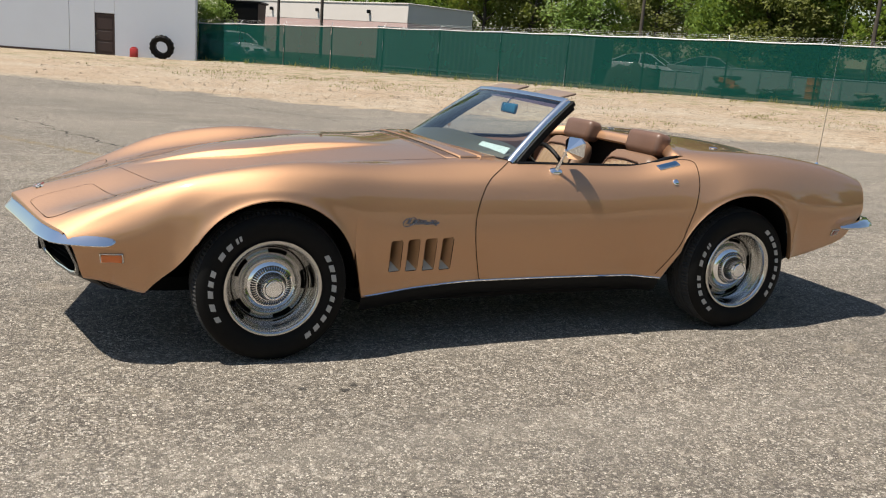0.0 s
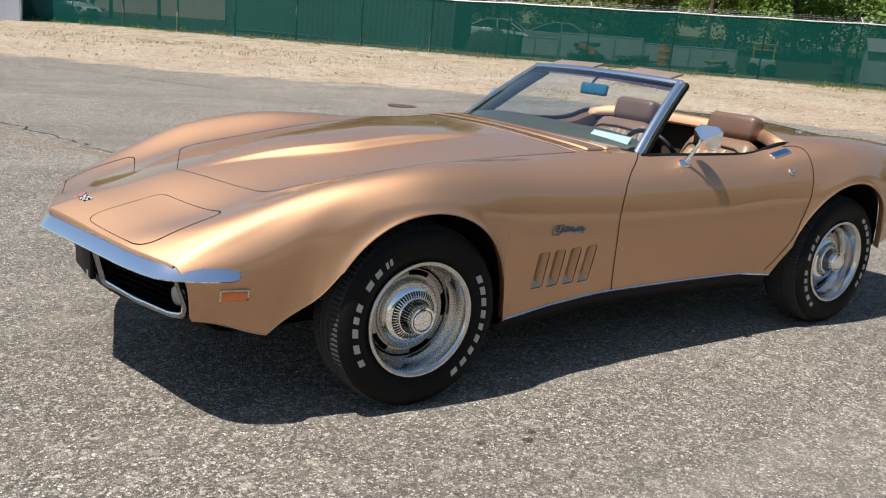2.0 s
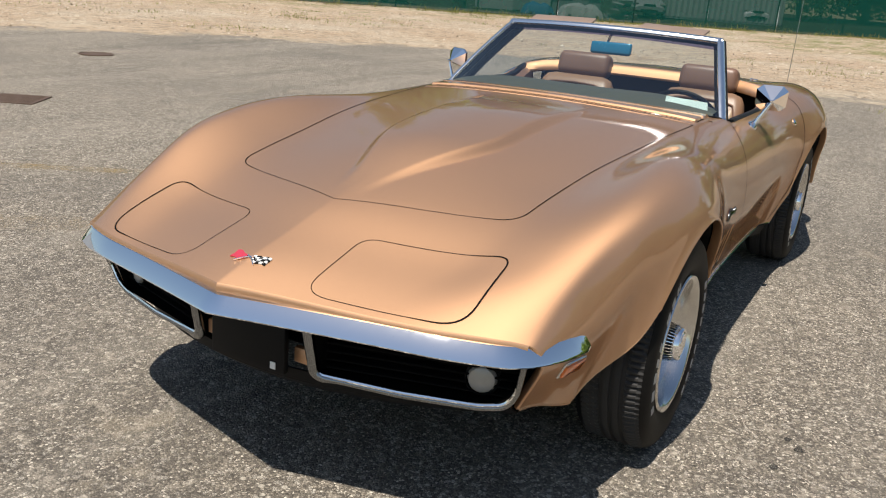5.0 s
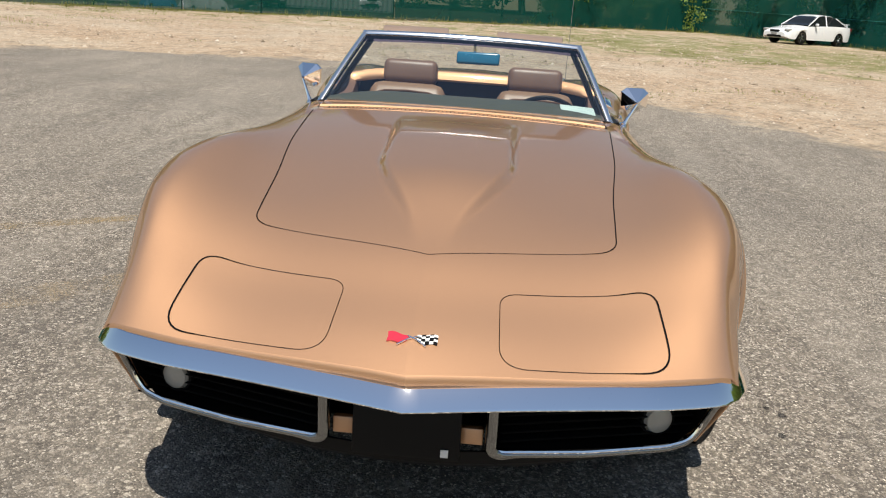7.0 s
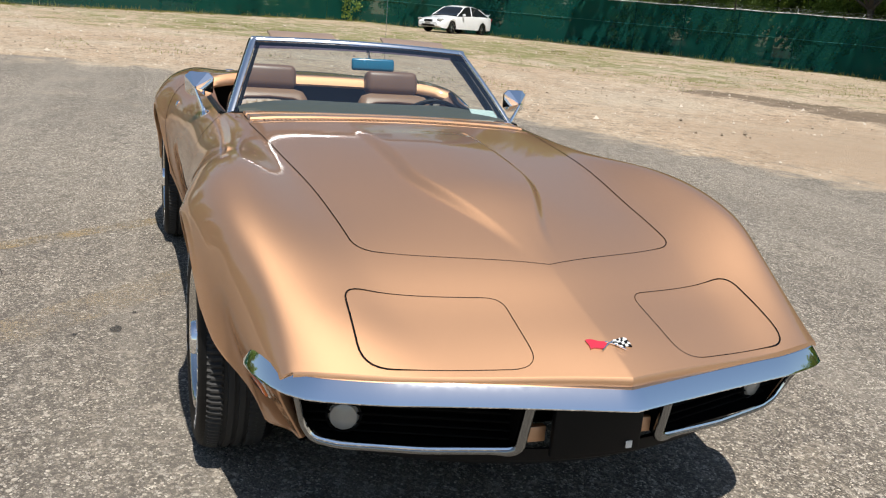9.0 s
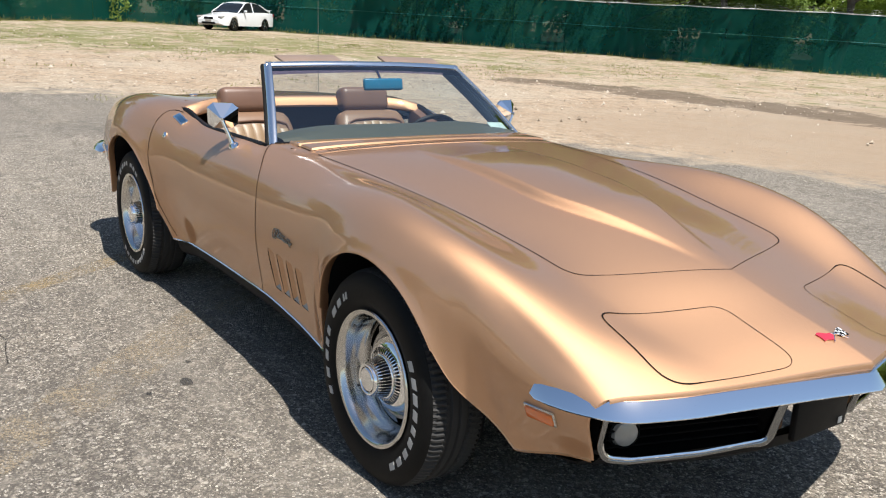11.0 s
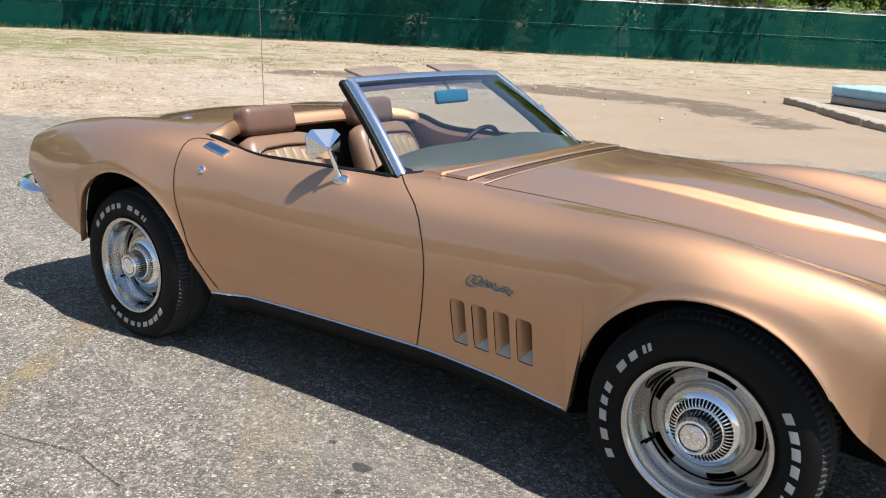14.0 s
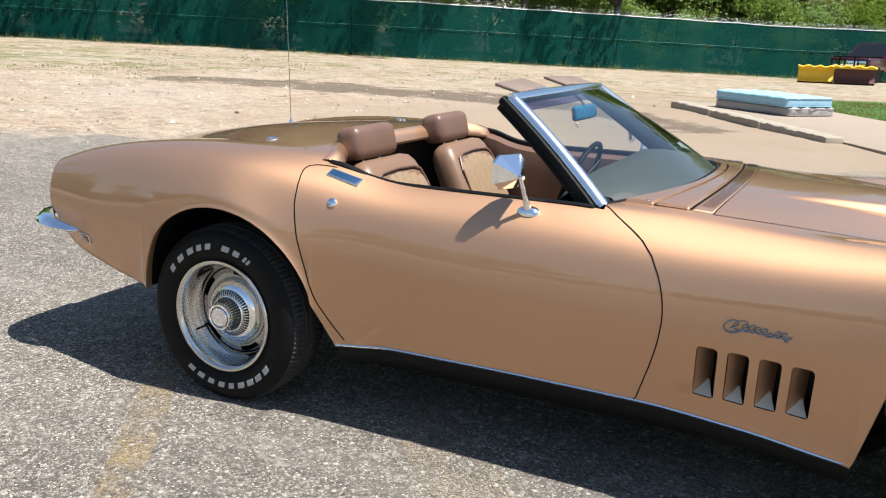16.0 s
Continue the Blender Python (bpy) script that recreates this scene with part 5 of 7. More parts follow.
def ws_bottom(k):
    y = 0.632 * k
    return Vector((float(base_curve(y)) - 0.012, y, 0.858 + 0.034 * (1 - k * k)))


def ws_top(k):
    return Vector((-0.292 + 0.045 * (1 - k * k), WS_TOP * k, 1.146 + 0.012 * (1 - k * k)))


def ws_point(k, t):
    a, b = ws_bottom(k), ws_top(k)
    bulge = 0.020 * 4 * t * (1 - t)
    return a.lerp(b, t) + Vector((0.6, 0, 0.8)) * bulge * (1 - 0.6 * k * k)


def build_screen():
    ws = new("windscreen")
    ws.parent = CAR
    tagged(ws, "curved raked windscreen in a chrome frame")
    for t0, t1, mat, nm in ((0.0, 0.86, GLASS, "glass"), (0.86, 1.0, TINT_BAND, "tinted_band")):
        bm = bmesh.new()
        strip(bm, [[ws_point(k, t) for k in np.linspace(-1, 1, 33)] for t in np.linspace(t0, t1, 14 if t0 == 0 else 4)])
        ob = part(nm, bm, mat, ws, "clear glass with a green tint" if t0 == 0 else "blue shade band")
        ob.visible_shadow = False
    def frame_bar(name, pts, outs, w, d, mat):
        bm = bmesh.new()
        rings = []
        n = len(pts)
        for i, (p, o) in enumerate(zip(pts, outs)):
            t = (pts[min(i + 1, n - 1)] - pts[max(i - 1, 0)]).normalized()
            o = (o - t * o.dot(t)).normalized()
            q = t.cross(o).normalized()
            c = [(-w, 0), (-w * 0.7, d * 0.8), (0, d), (w * 0.7, d * 0.8), (w, 0), (w * 0.8, -d), (-w * 0.8, -d)]
            rings.append([p + o * b + q * a for a, b in c])
        loft(bm, rings)
        return part(name, bm, mat, ws, sharp=50)
    normal = Vector((0.62, 0, 0.78))
    for s in (1, -1):
        pts = [ws_point(s, t) + Vector((0.0, s * 0.004, 0)) for t in np.linspace(-0.02, 1.02, 12)]
        frame_bar("pillar_moulding", pts, [normal + Vector((0, s * 0.9, 0))] * 12, 0.019, 0.009, PILLAR)
        pts = [p + Vector((-0.034, s * 0.006, -0.012)) for p in pts]
        frame_bar("pillar_seal", pts, [Vector((-0.2, s, 0))] * 12, 0.016, 0.012, RUBBER)
        pts = [p + Vector((-0.012, -s * 0.034, -0.014)) for p in pts]
        frame_bar("pillar_trim", pts, [Vector((-0.2, -s, 0))] * 12, 0.026, 0.008, RUBBER)
    pts = [ws_point(k, 1.0) + Vector((-0.006, 0, 0.004)) for k in np.linspace(-1.02, 1.02, 30)]
    frame_bar("header_moulding", pts, [Vector((0.35, 0, 1))] * 30, 0.018, 0.010, PILLAR)
    pts = [p + Vector((-0.022, 0, -0.014)) for p in pts]
    frame_bar("header_rail", pts, [Vector((-1, 0, 0.2))] * 30, 0.016, 0.016, RUBBER)
    pts = [ws_point(k, 0.0) + Vector((0.012, 0, 0.000)) for k in np.linspace(-1, 1, 40)]
    frame_bar("lower_seal", pts, [Vector((0.5, 0, 1))] * 40, 0.006, 0.006, BLACK)
    # wiper door, lower panel and vent strip follow the body
    def band(name, f0, f1, lift, mat, ymax=0.585, n=40, label=""):
        bm = bmesh.new()
        rows = []
        for y in [-ymax] + list(np.linspace(-ymax + 0.004, ymax - 0.004, n)) + [ymax]:
            row = []
            for t in (0, 0.06, 0.5, 0.94, 1):
                x = f0(y) + (f1(y) - f0(y)) * t
                q = on_top(x, y)[0]
                q.z += lift * (0.0 if t in (0, 1) or abs(y) > ymax - 1e-6 else 1.0)
                row.append(q)
            rows.append(row)
        strip(bm, rows)
        part(name, bm, mat, CAR, label, sharp=20)
    def foot(y):
        return float(base_curve(y)) + 0.012

    def strip_edge(y):
        return 0.207 + 0.112 * (1 - (y / 0.6) ** 2)

    def door_edge(y):
        return 0.317 + 0.048 * (1 - (y / 0.6) ** 2)

    def bonnet_edge(y):
        return 0.386 + 0.034 * (1 - (y / 0.6) ** 2)

    band("wiper_cover", foot, lambda y: strip_edge(y) - 0.002, 0.011, GOLD, 0.592, label="raised gold strip along the glass")
    band("wiper_door", lambda y: strip_edge(y) + 0.003, lambda y: door_edge(y) - 0.003, 0.009, GOLD, 0.588, label="raised gold wiper door")
    band("vent_panel", lambda y: door_edge(y) + 0.006, lambda y: bonnet_edge(y) - 0.004, 0.002, GOLD, 0.584, label="gold panel with narrow air slots")
    for edge, wide in ((strip_edge, 0.005), (door_edge, 0.008)):
        ribbon("cowl_joint", [on_top(edge(y), y, 0.0015) for y in np.linspace(-0.588, 0.588, 50)], wide, CAR, False)
    for s in (1, -1):
        ribbon("cowl_end_joint", [on_top(x, s * 0.592, 0.0015) for x in np.linspace(0.20, 0.318, 12)], 0.005, CAR, False)
        q, nn = on_top(0.190, s * 0.582, 0.011)
        bm = bmesh.new()
        lathe(bm, [(0.005, -0.002), (0.005, 0.001), (0.003, 0.002), (0.0, 0.002)], 12)
        part("cover_screw", bm, CHROME, CAR, at=Matrix.Translation(q) @ nn.to_track_quat('Y', 'Z').to_matrix().to_4x4())
    vent = new("cowl_vent")
    vent.parent = CAR
    tagged(vent, "row of narrow air slots at the foot of the bonnet")
    for y in np.linspace(-0.535, 0.535, 66):
        bm = bmesh.new()
        x = (door_edge(y) + bonnet_edge(y)) / 2
        a, b = on_top(x - 0.019, y, 0.0036)[0], on_top(x + 0.019, y, 0.0036)[0]
        strip(bm, [[a + Vector((0, -0.0021, 0)), b + Vector((0, -0.0021, 0))], [a + Vector((0, 0.0021, 0)), b + Vector((0, 0.0021, 0))]])
        part("slot", bm, SEAM, vent)
    # inside mirror
    m = new("rear_view_mirror")
    m.parent = CAR
    tagged(m, "blue-tinted inside rear-view mirror")
    bm = bmesh.new()
    box(bm, (0, 0, 0), (0.024, 0.200, 0.056), None, 0.011, 3)
    part("mirror_shell", bm, BLUE_SHELL, m, at=Matrix.Translation((-0.215, 0.038, 1.072)) @ Matrix.Rotation(radians(-10), 4, 'Y') @ Matrix.Rotation(radians(-6), 4, 'Z'))
    bm = bmesh.new()
    tube(bm, [(-0.262, 0.02, 1.140), (-0.232, 0.02, 1.118), (-0.214, 0.02, 1.100)], 0.006, 8)
    part("mirror_arm", bm, CHROME, m)
    for s in (1, -1):
        v = new("sun_visor")
        v.parent = CAR
        tagged(v, "brown padded sun visor folded up over the header")
        bm = bmesh.new()
        box(bm, (0, 0, 0), (0.100, 0.31, 0.012), None, 0.0055, 2)
        part("visor_pad", bm, VISOR, v, at=Matrix.Translation((-0.358, s * 0.270, 1.174)) @ Matrix.Rotation(radians(15), 4, 'Y') @ Matrix.Rotation(s * radians(-4), 4, 'Z'))
        bm = bmesh.new()
        cyl(bm, (-0.315, s * 0.40, 1.155), (-0.315, s * 0.14, 1.163), 0.006, None, 8)
        part("visor_rod", bm, CHROME, v)


build_screen()


def build_side_fittings():
    for s, door in ((1, DOOR_L), (-1, DOOR_R)):
        # outside mirror
        m = new("door_mirror")
        m.parent = CAR
        tagged(m, "faceted chrome door mirror on a slanted stalk")
        base, n = on_top(-0.140, s * 0.722)
        head = Vector((-0.188, 0.772, 0.940)) if s > 0 else Vector((-0.188, -0.750, 0.943))
        yaw = 12 if s > 0 else -25
        hy, hz, c = 0.064, 0.053, 0.62
        def outline(x, k):
            pts = [(-1, c), (-c, 1), (c, 1), (1, c), (0.96, -c), (c * 0.9, -0.97), (-c * 0.9, -0.97), (-0.96, -c)]
            return [(x, hy * k * a, hz * k * b) for a, b in pts]
        at = Matrix.Translation(head) @ Matrix.Rotation(radians(yaw), 4, 'Z')
        tip = [(0.030, y * 0.10, z * 0.10 - 0.010) for _, y, z in outline(0, 1)]
        bm = bmesh.new()
        loft(bm, [outline(-0.028, 0.95), outline(-0.024, 1.0), outline(-0.014, 1.0), tip])
        part("mirror_head", bm, CHROME, m, "faceted chrome shell", at=at, smooth=False)
        bm = bmesh.new()
        loft(bm, [outline(-0.0295, 0.90), outline(-0.0285, 0.90)])
        part("mirror_glass", bm, MIRROR, m, at=at, smooth=False)
        bm = bmesh.new()
        cyl(bm, (0.024, 0, -0.010), (0.048, 0, -0.010), 0.0075, 0.0065, 14)
        part("pivot", bm, CHROME, m, at=at)
        top = at @ Vector((0.036, 0, -0.012))
        bm = bmesh.new()
        tube(bm, [base, base.lerp(top, 0.12), base.lerp(top, 0.35), base.lerp(top, 0.7), top], [0.016, 0.0115, 0.0092, 0.0075, 0.0065], 12)
        part("stalk", bm, CHROME, m)
        bm = bmesh.new()
        lathe(bm, [(0.036, -0.002), (0.035, 0.004), (0.027, 0.009), (0.016, 0.014), (0.0, 0.018)], 24)
        for v in bm.verts:
            v.co.z *= 0.62
        part("foot", bm, CHROME, m, at=Matrix.Translation(base) @ n.to_track_quat('Y', 'X').to_matrix().to_4x4() @ Matrix.Rotation(radians(90), 4, 'Y'))
        # handle flap and lock
        h = new("door_handle")
        h.parent = door
        tagged(h, "flush chrome handle flap")
        p, n = on_top(-0.800, s * 0.728, 0.002)
        p2, _ = on_top(-0.86, s * 0.728)
        p3, _ = on_top(-0.74, s * 0.728)
        t = (p3 - p2).normalized()
        o = n.cross(t).normalized()
        rot = Matrix((t, o, t.cross(o))).transposed().to_4x4()
        bm = bmesh.new()
        box(bm, (0, 0, 0), (0.125, 0.040, 0.006), None, 0.003, 2)
        part("bezel", bm, CHROME, h, at=Matrix.Translation(p) @ rot)
        bm = bmesh.new()
        box(bm, (0, 0, 0.003), (0.108, 0.027, 0.005), None, 0.002, 2)
        part("flap", bm, MIRROR, h, at=Matrix.Translation(p) @ rot)
        p, n = on_side(-0.800, 0.788, s)
        bm = bmesh.new()
        lathe(bm, [(0.0155, -0.002), (0.0155, 0.004), (0.012, 0.007), (0.0, 0.008)], 24)
        part("door_lock", bm, CHROME, door, "round chrome lock", at=Matrix.Translation(p) @ n.to_track_quat('Y', 'Z').to_matrix().to_4x4())
        # badge: a flowing bright line with a tall loop at its start and a tail at its end
        wave = []
        for k in range(181):
            t = k / 180
            tall = 0.0085 + 0.013 * math.exp(-((t - 0.10) / 0.07) ** 2) + 0.004 * math.exp(-((t - 0.34) / 0.05) ** 2)
            z = 0.603 - 0.006 * t + tall * math.sin(t * 62 - 1.0) - 0.011 * math.exp(-((t - 0.66) / 0.03) ** 2) - 0.012 * math.exp(-((t - 0.97) / 0.035) ** 2)
            u = 0.166 * t + 0.010 * math.sin(t * 62 + 0.5) * (1 + 1.6 * math.exp(-((t - 0.10) / 0.08) ** 2)) + (z - 0.603) * 0.55
            wave.append((u, z))
        bm = bmesh.new()
        tube(bm, [on_side(0.659 - u if s > 0 else 0.492 + u, z, s, 0.003)[0] for u, z in wave], 0.0021, 6)
        part("line_badge", bm, DARK_CHROME, CAR, "flowing bright line badge")
        # seal along the top of the door
        bm = bmesh.new()
        rings = []
        for x in np.linspace(0.05, -0.885, 40):
            y, z = float(key(x, K_YC)), float(key(x, K_ZC))
            rings.append([(x, s * (y + 0.006), z + 0.001), (x, s * (y - 0.002), z + 0.008), (x, s * (y - 0.022), z + 0.004), (x, s * (y - 0.024), z - 0.03), (x, s * (y - 0.004), z - 0.03)])
        loft(bm, rings)
        part("window_seal", bm, BLACK, door)
        # inner door panel
        bm = bmesh.new()
        rows = []
        for x in np.linspace(0.16, -0.90, 24):
            y, z = float(key(x, K_YC)) - 0.02, float(key(x, K_ZC))
            rows.append([(x, s * y, z - 0.012), (x, s * (y - 0.035), z - 0.03), (x, s * (y - 0.055), z - 0.16), (x, s * (y - 0.035), z - 0.22), (x, s * (y - 0.03), 0.30)])
        strip(bm, rows)
        part("door_card", bm, SADDLE, door, "brown padded inner door panel")


build_side_fittings()


def build_cabin():
    # floor and bulkheads
    bm = bmesh.new()
    strip(bm, [[(x, y, z) for y in np.linspace(-0.63, 0.63, 5)] for x, z in ((0.22, 0.86), (0.10, 0.55), (0.30, 0.32), (0.10, 0.24), (-0.50, 0.24), (-0.90, 0.28), (-1.02, 0.60), (-1.03, 0.93))])
    part("cabin_floor", bm, CARPET, CAR, "dark brown carpeted cabin floor")
    bm = bmesh.new()
    rows = []
    for y in np.linspace(-0.683, 0.683, 44):
        q = on_top(float(deck_edge(y)) - 0.022, y, 0.002)[0]
        x = float(deck_edge(y))
        rows.append([q, (x + 0.006, y, q.z + 0.003), (x + 0.024, y, q.z - 0.008), (x + 0.036, y, q.z - 0.024), (x + 0.044, y, q.z - 0.044), (x + 0.040, y, q.z - 0.054), (x + 0.0, y, q.z - 0.060)])
    strip(bm, rows)
    part("deck_edge", bm, GOLD, CAR, "rolled gold edge of the rear deck")
    # dashboard
    bm = bmesh.new()
    rows = []
    for y in np.linspace(-0.60, 0.60, 31):
        b = float(base_curve(y)) + 0.01
        f = 1 - (y / 0.62) ** 2
        hump = 0.018 * math.exp(-((y - 0.36) / 0.16) ** 2) + 0.010 * math.exp(-((y + 0.36) / 0.16) ** 2)
        crest = 0.878 + 0.036 * (1 - (abs(y) / 0.60) ** 4) + 0.4 * hump
        rows.append([(b - 0.012, y, 0.856 + 0.030 * f), (b * 0.55 + 0.02, y, crest - 0.006), (0.02, y, crest), (-0.05, y, crest - 0.004), (-0.085, y, crest - 0.028), (-0.092, y, 0.80), (-0.05, y, 0.72), (-0.03, y, 0.62), (0.05, y, 0.55)])
    strip(bm, rows)
    part("dashboard", bm, DASH, CAR, "dark grey-green padded dashboard")
    bm = bmesh.new()
    box(bm, (-0.35, 0, 0.40), (0.80, 0.20, 0.26), None, 0.03, 3)
    part("centre_console", bm, SADDLE, CAR, "brown centre console")
    bm = bmesh.new()
    strip(bm, [[ws_point(k, t) - Vector((0.62, 0, 0.78)) * 0.009 for k in np.linspace(0.67, 0.92, 6)] for t in (0.04, 0.08, 0.12, 0.175)])
    solid(bm, 0.0015)
    part("paper_sheet", bm, PAPER, CAR, "pale paper sheet propped behind the glass")
    # steering wheel
    w = new("steering_wheel")
    w.parent = CAR
    tagged(w, "thin-rimmed dark steering wheel with bright spokes")
    tilt = Matrix.Translation((-0.325, 0.375, 0.738)) @ Matrix.Rotation(radians(-68), 4, 'Y')
    bm = bmesh.new()
    tube(bm, [(0.19 * math.cos(a), 0.19 * math.sin(a), 0) for a in np.linspace(0, 2 * math.pi, 49)[:-1]], 0.0115, 8, True)
    part("wheel_rim", bm, BLACK, w, at=tilt)
    for a in (0, 120, 240):
        bm = bmesh.new()
        box(bm, (0.10, 0, -0.012), (0.18, 0.032, 0.005), Matrix.Rotation(radians(a + 180), 4, 'Z'), 0.002, 1)
        part("spoke", bm, SATIN, w, at=tilt)
    bm = bmesh.new()
    cyl(bm, (0, 0, -0.03), (0, 0, 0.015), 0.035, 0.03, 20)
    part("horn_button", bm, BLACK, w, at=tilt)
    bm = bmesh.new()
    cyl(bm, (0, 0, -0.32), (0, 0, -0.02), 0.03, None, 16)
    part("column", bm, BLACK, w, at=tilt)
    # seats
    for s in (1, -1):
        seat = new("seat")
        seat.parent = CAR
        tagged(seat, "brown leather bucket seat with pleated tan centre and headrest")
        yc = s * 0.345
        lean = Matrix.Translation((-0.655, yc, 0.40)) @ Matrix.Rotation(radians(-27), 4, 'Y')
        bm = bmesh.new()
        rings = []
        for z, wd, th in ((0.0, 0.225, 0.055), (0.12, 0.230, 0.065), (0.30, 0.224, 0.065), (0.44, 0.212, 0.062), (0.485, 0.203, 0.057), (0.515, 0.186, 0.044), (0.53, 0.15, 0.022)):
            rings.append([(x, y, z) for x, y in rounded_rect(th, wd, min(th * 0.92, 0.05))])
        loft(bm, rings)
        part("backrest", bm, SEAT_TAN, seat, "tan leather backrest", at=lean)
        for k in range(7):
            bm = bmesh.new()
            y = (k - 3) * 0.049
            h = 0.452 - 0.004 * abs(k - 3) ** 1.8
            rows = []
            for z in np.linspace(0.02, h, 14):
                th = float(np.interp(z, (0, .12, .30, .44), (.055, .065, .065, .062)))
                row = []
                for q in np.linspace(-1, 1, 7):
                    fade = min(1.0, (h - z) / 0.03)
                    row.append((th + 0.009 * math.sqrt(max(1 - q * q, 0)) * fade + 0.0008, y + q * 0.0243, z))
                rows.append(row)
            strip(bm, rows)
            part("pleat", bm, SADDLE_LIGHT, seat, at=lean)
        bm = bmesh.new()
        box(bm, (0.0, 0, 0.0), (0.105, 0.295, 0.128), None, 0.034, 4)
        part("headrest", bm, SADDLE, seat, "padded brown headrest", at=Matrix.Translation((-0.945, yc * 0.985, 0.935)) @ Matrix.Rotation(radians(-14), 4, 'Y'))
        bm = bmesh.new()
        tube(bm, [(0.0665 if z > 0.06 else 0.060, y, z) for y, z in ((-0.177, 0.02), (-0.177, 0.39), (-0.162, 0.446), (-0.12, 0.461), (0.0, 0.467), (0.12, 0.461), (0.162, 0.446), (0.177, 0.39), (0.177, 0.02))], 0.0055, 6)
        part("piping", bm, SADDLE, seat, at=lean)
        for d in (-0.06, 0.06):
            bm = bmesh.new()
            cyl(bm, (-0.945, yc + d, 0.93), (-0.90, yc + d, 0.80), 0.006, None, 8)
            part("headrest_post", bm, CHROME, seat)
        bm = bmesh.new()
        box(bm, (-0.40, yc, 0.36), (0.50, 0.46, 0.17), None, 0.05, 4)
        part("cushion", bm, SEAT_TAN, seat)
        for k in range(7):
            bm = bmesh.new()
            box(bm, (-0.40, yc + (k - 3) * 0.045, 0.447), (0.40, 0.042, 0.018), None, 0.007, 2)
            part("pleat", bm, SADDLE_LIGHT, seat)


build_cabin()


# ---------------------------------------------------------------- round the lot
def land_z(x, y):
    return float(land(np.array(float(x)), np.array(float(y))))


# fence: posts, green cloth, a pale top cord and barbed wire on slanted arms
FENCE_LEFT = [(-4.3, -43.6, 1.90), (-16.0, -25.6, 2.03), (-29.5, -9.0, 2.2), (-48.0, 11.6, 2.44)]
FENCE_RIGHT = [(-48.0, 11.6, 2.44), (-35.6, 23.0, 2.44), (-26.0, 28.2, 2.44), (-17.5, 31.4, 2.44), (-2.8, 42.7, 2.44), (9.0, 51.5, 2.44)]


def fence_places(line, gap):
    out = []
    for (ax, ay, ah), (bx, by, bh) in zip(line, line[1:]):
        n = max(1, round(math.hypot(bx - ax, by - ay) / gap))
        out += [(ax + (bx - ax) * k / n, ay + (by - ay) * k / n, ah + (bh - ah) * k / n) for k in range(n)]
    return out + [line[-1]]


def build_fence(line, label, arms):
    f = thing("fence", label, "fence")
    places = fence_places(line, 3.0)
    bm = bmesh.new()
    cyl(bm, (0, 0, -0.1), (0, 0, 1.0), 0.030, None, 10)
    post = finish(bm, "post", POST_UNLIT)
    bm = bmesh.new()
    cyl(bm, (0, 0, 0), (0.16, 0, 0.20), 0.014, 0.010, 6)
    arm = finish(bm, "wire_arm", STEEL)
    for i, (x, y, h) in enumerate(places):
        z = land_z(x, y)
        a, b = places[max(i - 1, 0)], places[min(i + 1, len(places) - 1)]
        d = Vector((b[0] - a[0], b[1] - a[1], 0)).normalized()
        out = Vector((d.y, -d.x, 0))
        if out.dot(Vector((x, y, 0))) < 0:
            out = -out
        p = new("post", post)
        p.parent = f
        p.matrix_basis = Matrix.Translation((x + out.x * 0.06, y + out.y * 0.06, z)) @ Matrix.Diagonal((1, 1, h + 0.03, 1))
        if arms:
            q = new("wire_arm", arm)
            q.parent = f
            q.matrix_basis = Matrix.Translation((x, y, z + h)) @ Matrix.Rotation(math.atan2(out.y, out.x) + (0.5 if i % 3 == 0 else -0.35), 4, 'Z')
    for (ax, ay, ah), (bx, by, bh) in zip(places, places[1:]):
        bm = bmesh.new()
        rows = []
        n = 8
        for k in range(n + 1):
            t = k / n
            x, y, h = ax + (bx - ax) * t, ay + (by - ay) * t, ah + (bh - ah) * t
            z = land_z(x, y)
            sag = -0.025 * math.sin(math.pi * t)
            wob = 0.02 * math.sin(t * 9 + ax) + 0.015 * math.sin(ay * 3 + t * 17)
            rows.append([(x + wob * v, y - wob * v, z + 0.02 + (h - 0.02 + sag) * u) for u, v in ((0, 1), (0.3, 0.7), (0.6, -0.6), (0.85, 0.3), (1, 0))])
        strip(bm, rows)
        part("cloth_panel", bm, SCREEN, f)
    bm = bmesh.new()
    pts = []
    for (ax, ay, ah), (bx, by, bh) in zip(places, places[1:]):
        for k in range(4):
            t = k / 4
            x, y = ax + (bx - ax) * t, ay + (by - ay) * t
            pts.append((x, y, land_z(x, y) + ah + (bh - ah) * t - 0.025 * math.sin(math.pi * t)))
    tube(bm, pts, 0.022, 6)
    part("top_cord", bm, WHITE, f, "pale top binding")
    if line[0][1] > 0:
        bm = bmesh.new()
        tube(bm, [(x * 0.9992, y * 0.9992, land_z(x, y) + (z - land_z(x, y)) * 0.55) for x, y, z in pts], 0.009, 5)
        part("seam_cord", bm, SEAM_GREEN, f, "stitched seam of the cloth")
    if arms:
        for k in (1, 2, 3):
            bm = bmesh.new()
            tube(bm, [(x, y, z + 0.065 * k) for x, y, z in pts], 0.0025, 4)
            part("wire", bm, STEEL, f)
    return f


build_fence(FENCE_LEFT, "chain-link fence hung with green privacy cloth under barbed wire", True)
build_fence(FENCE_RIGHT, "tall chain-link fence hung with green privacy cloth", True)


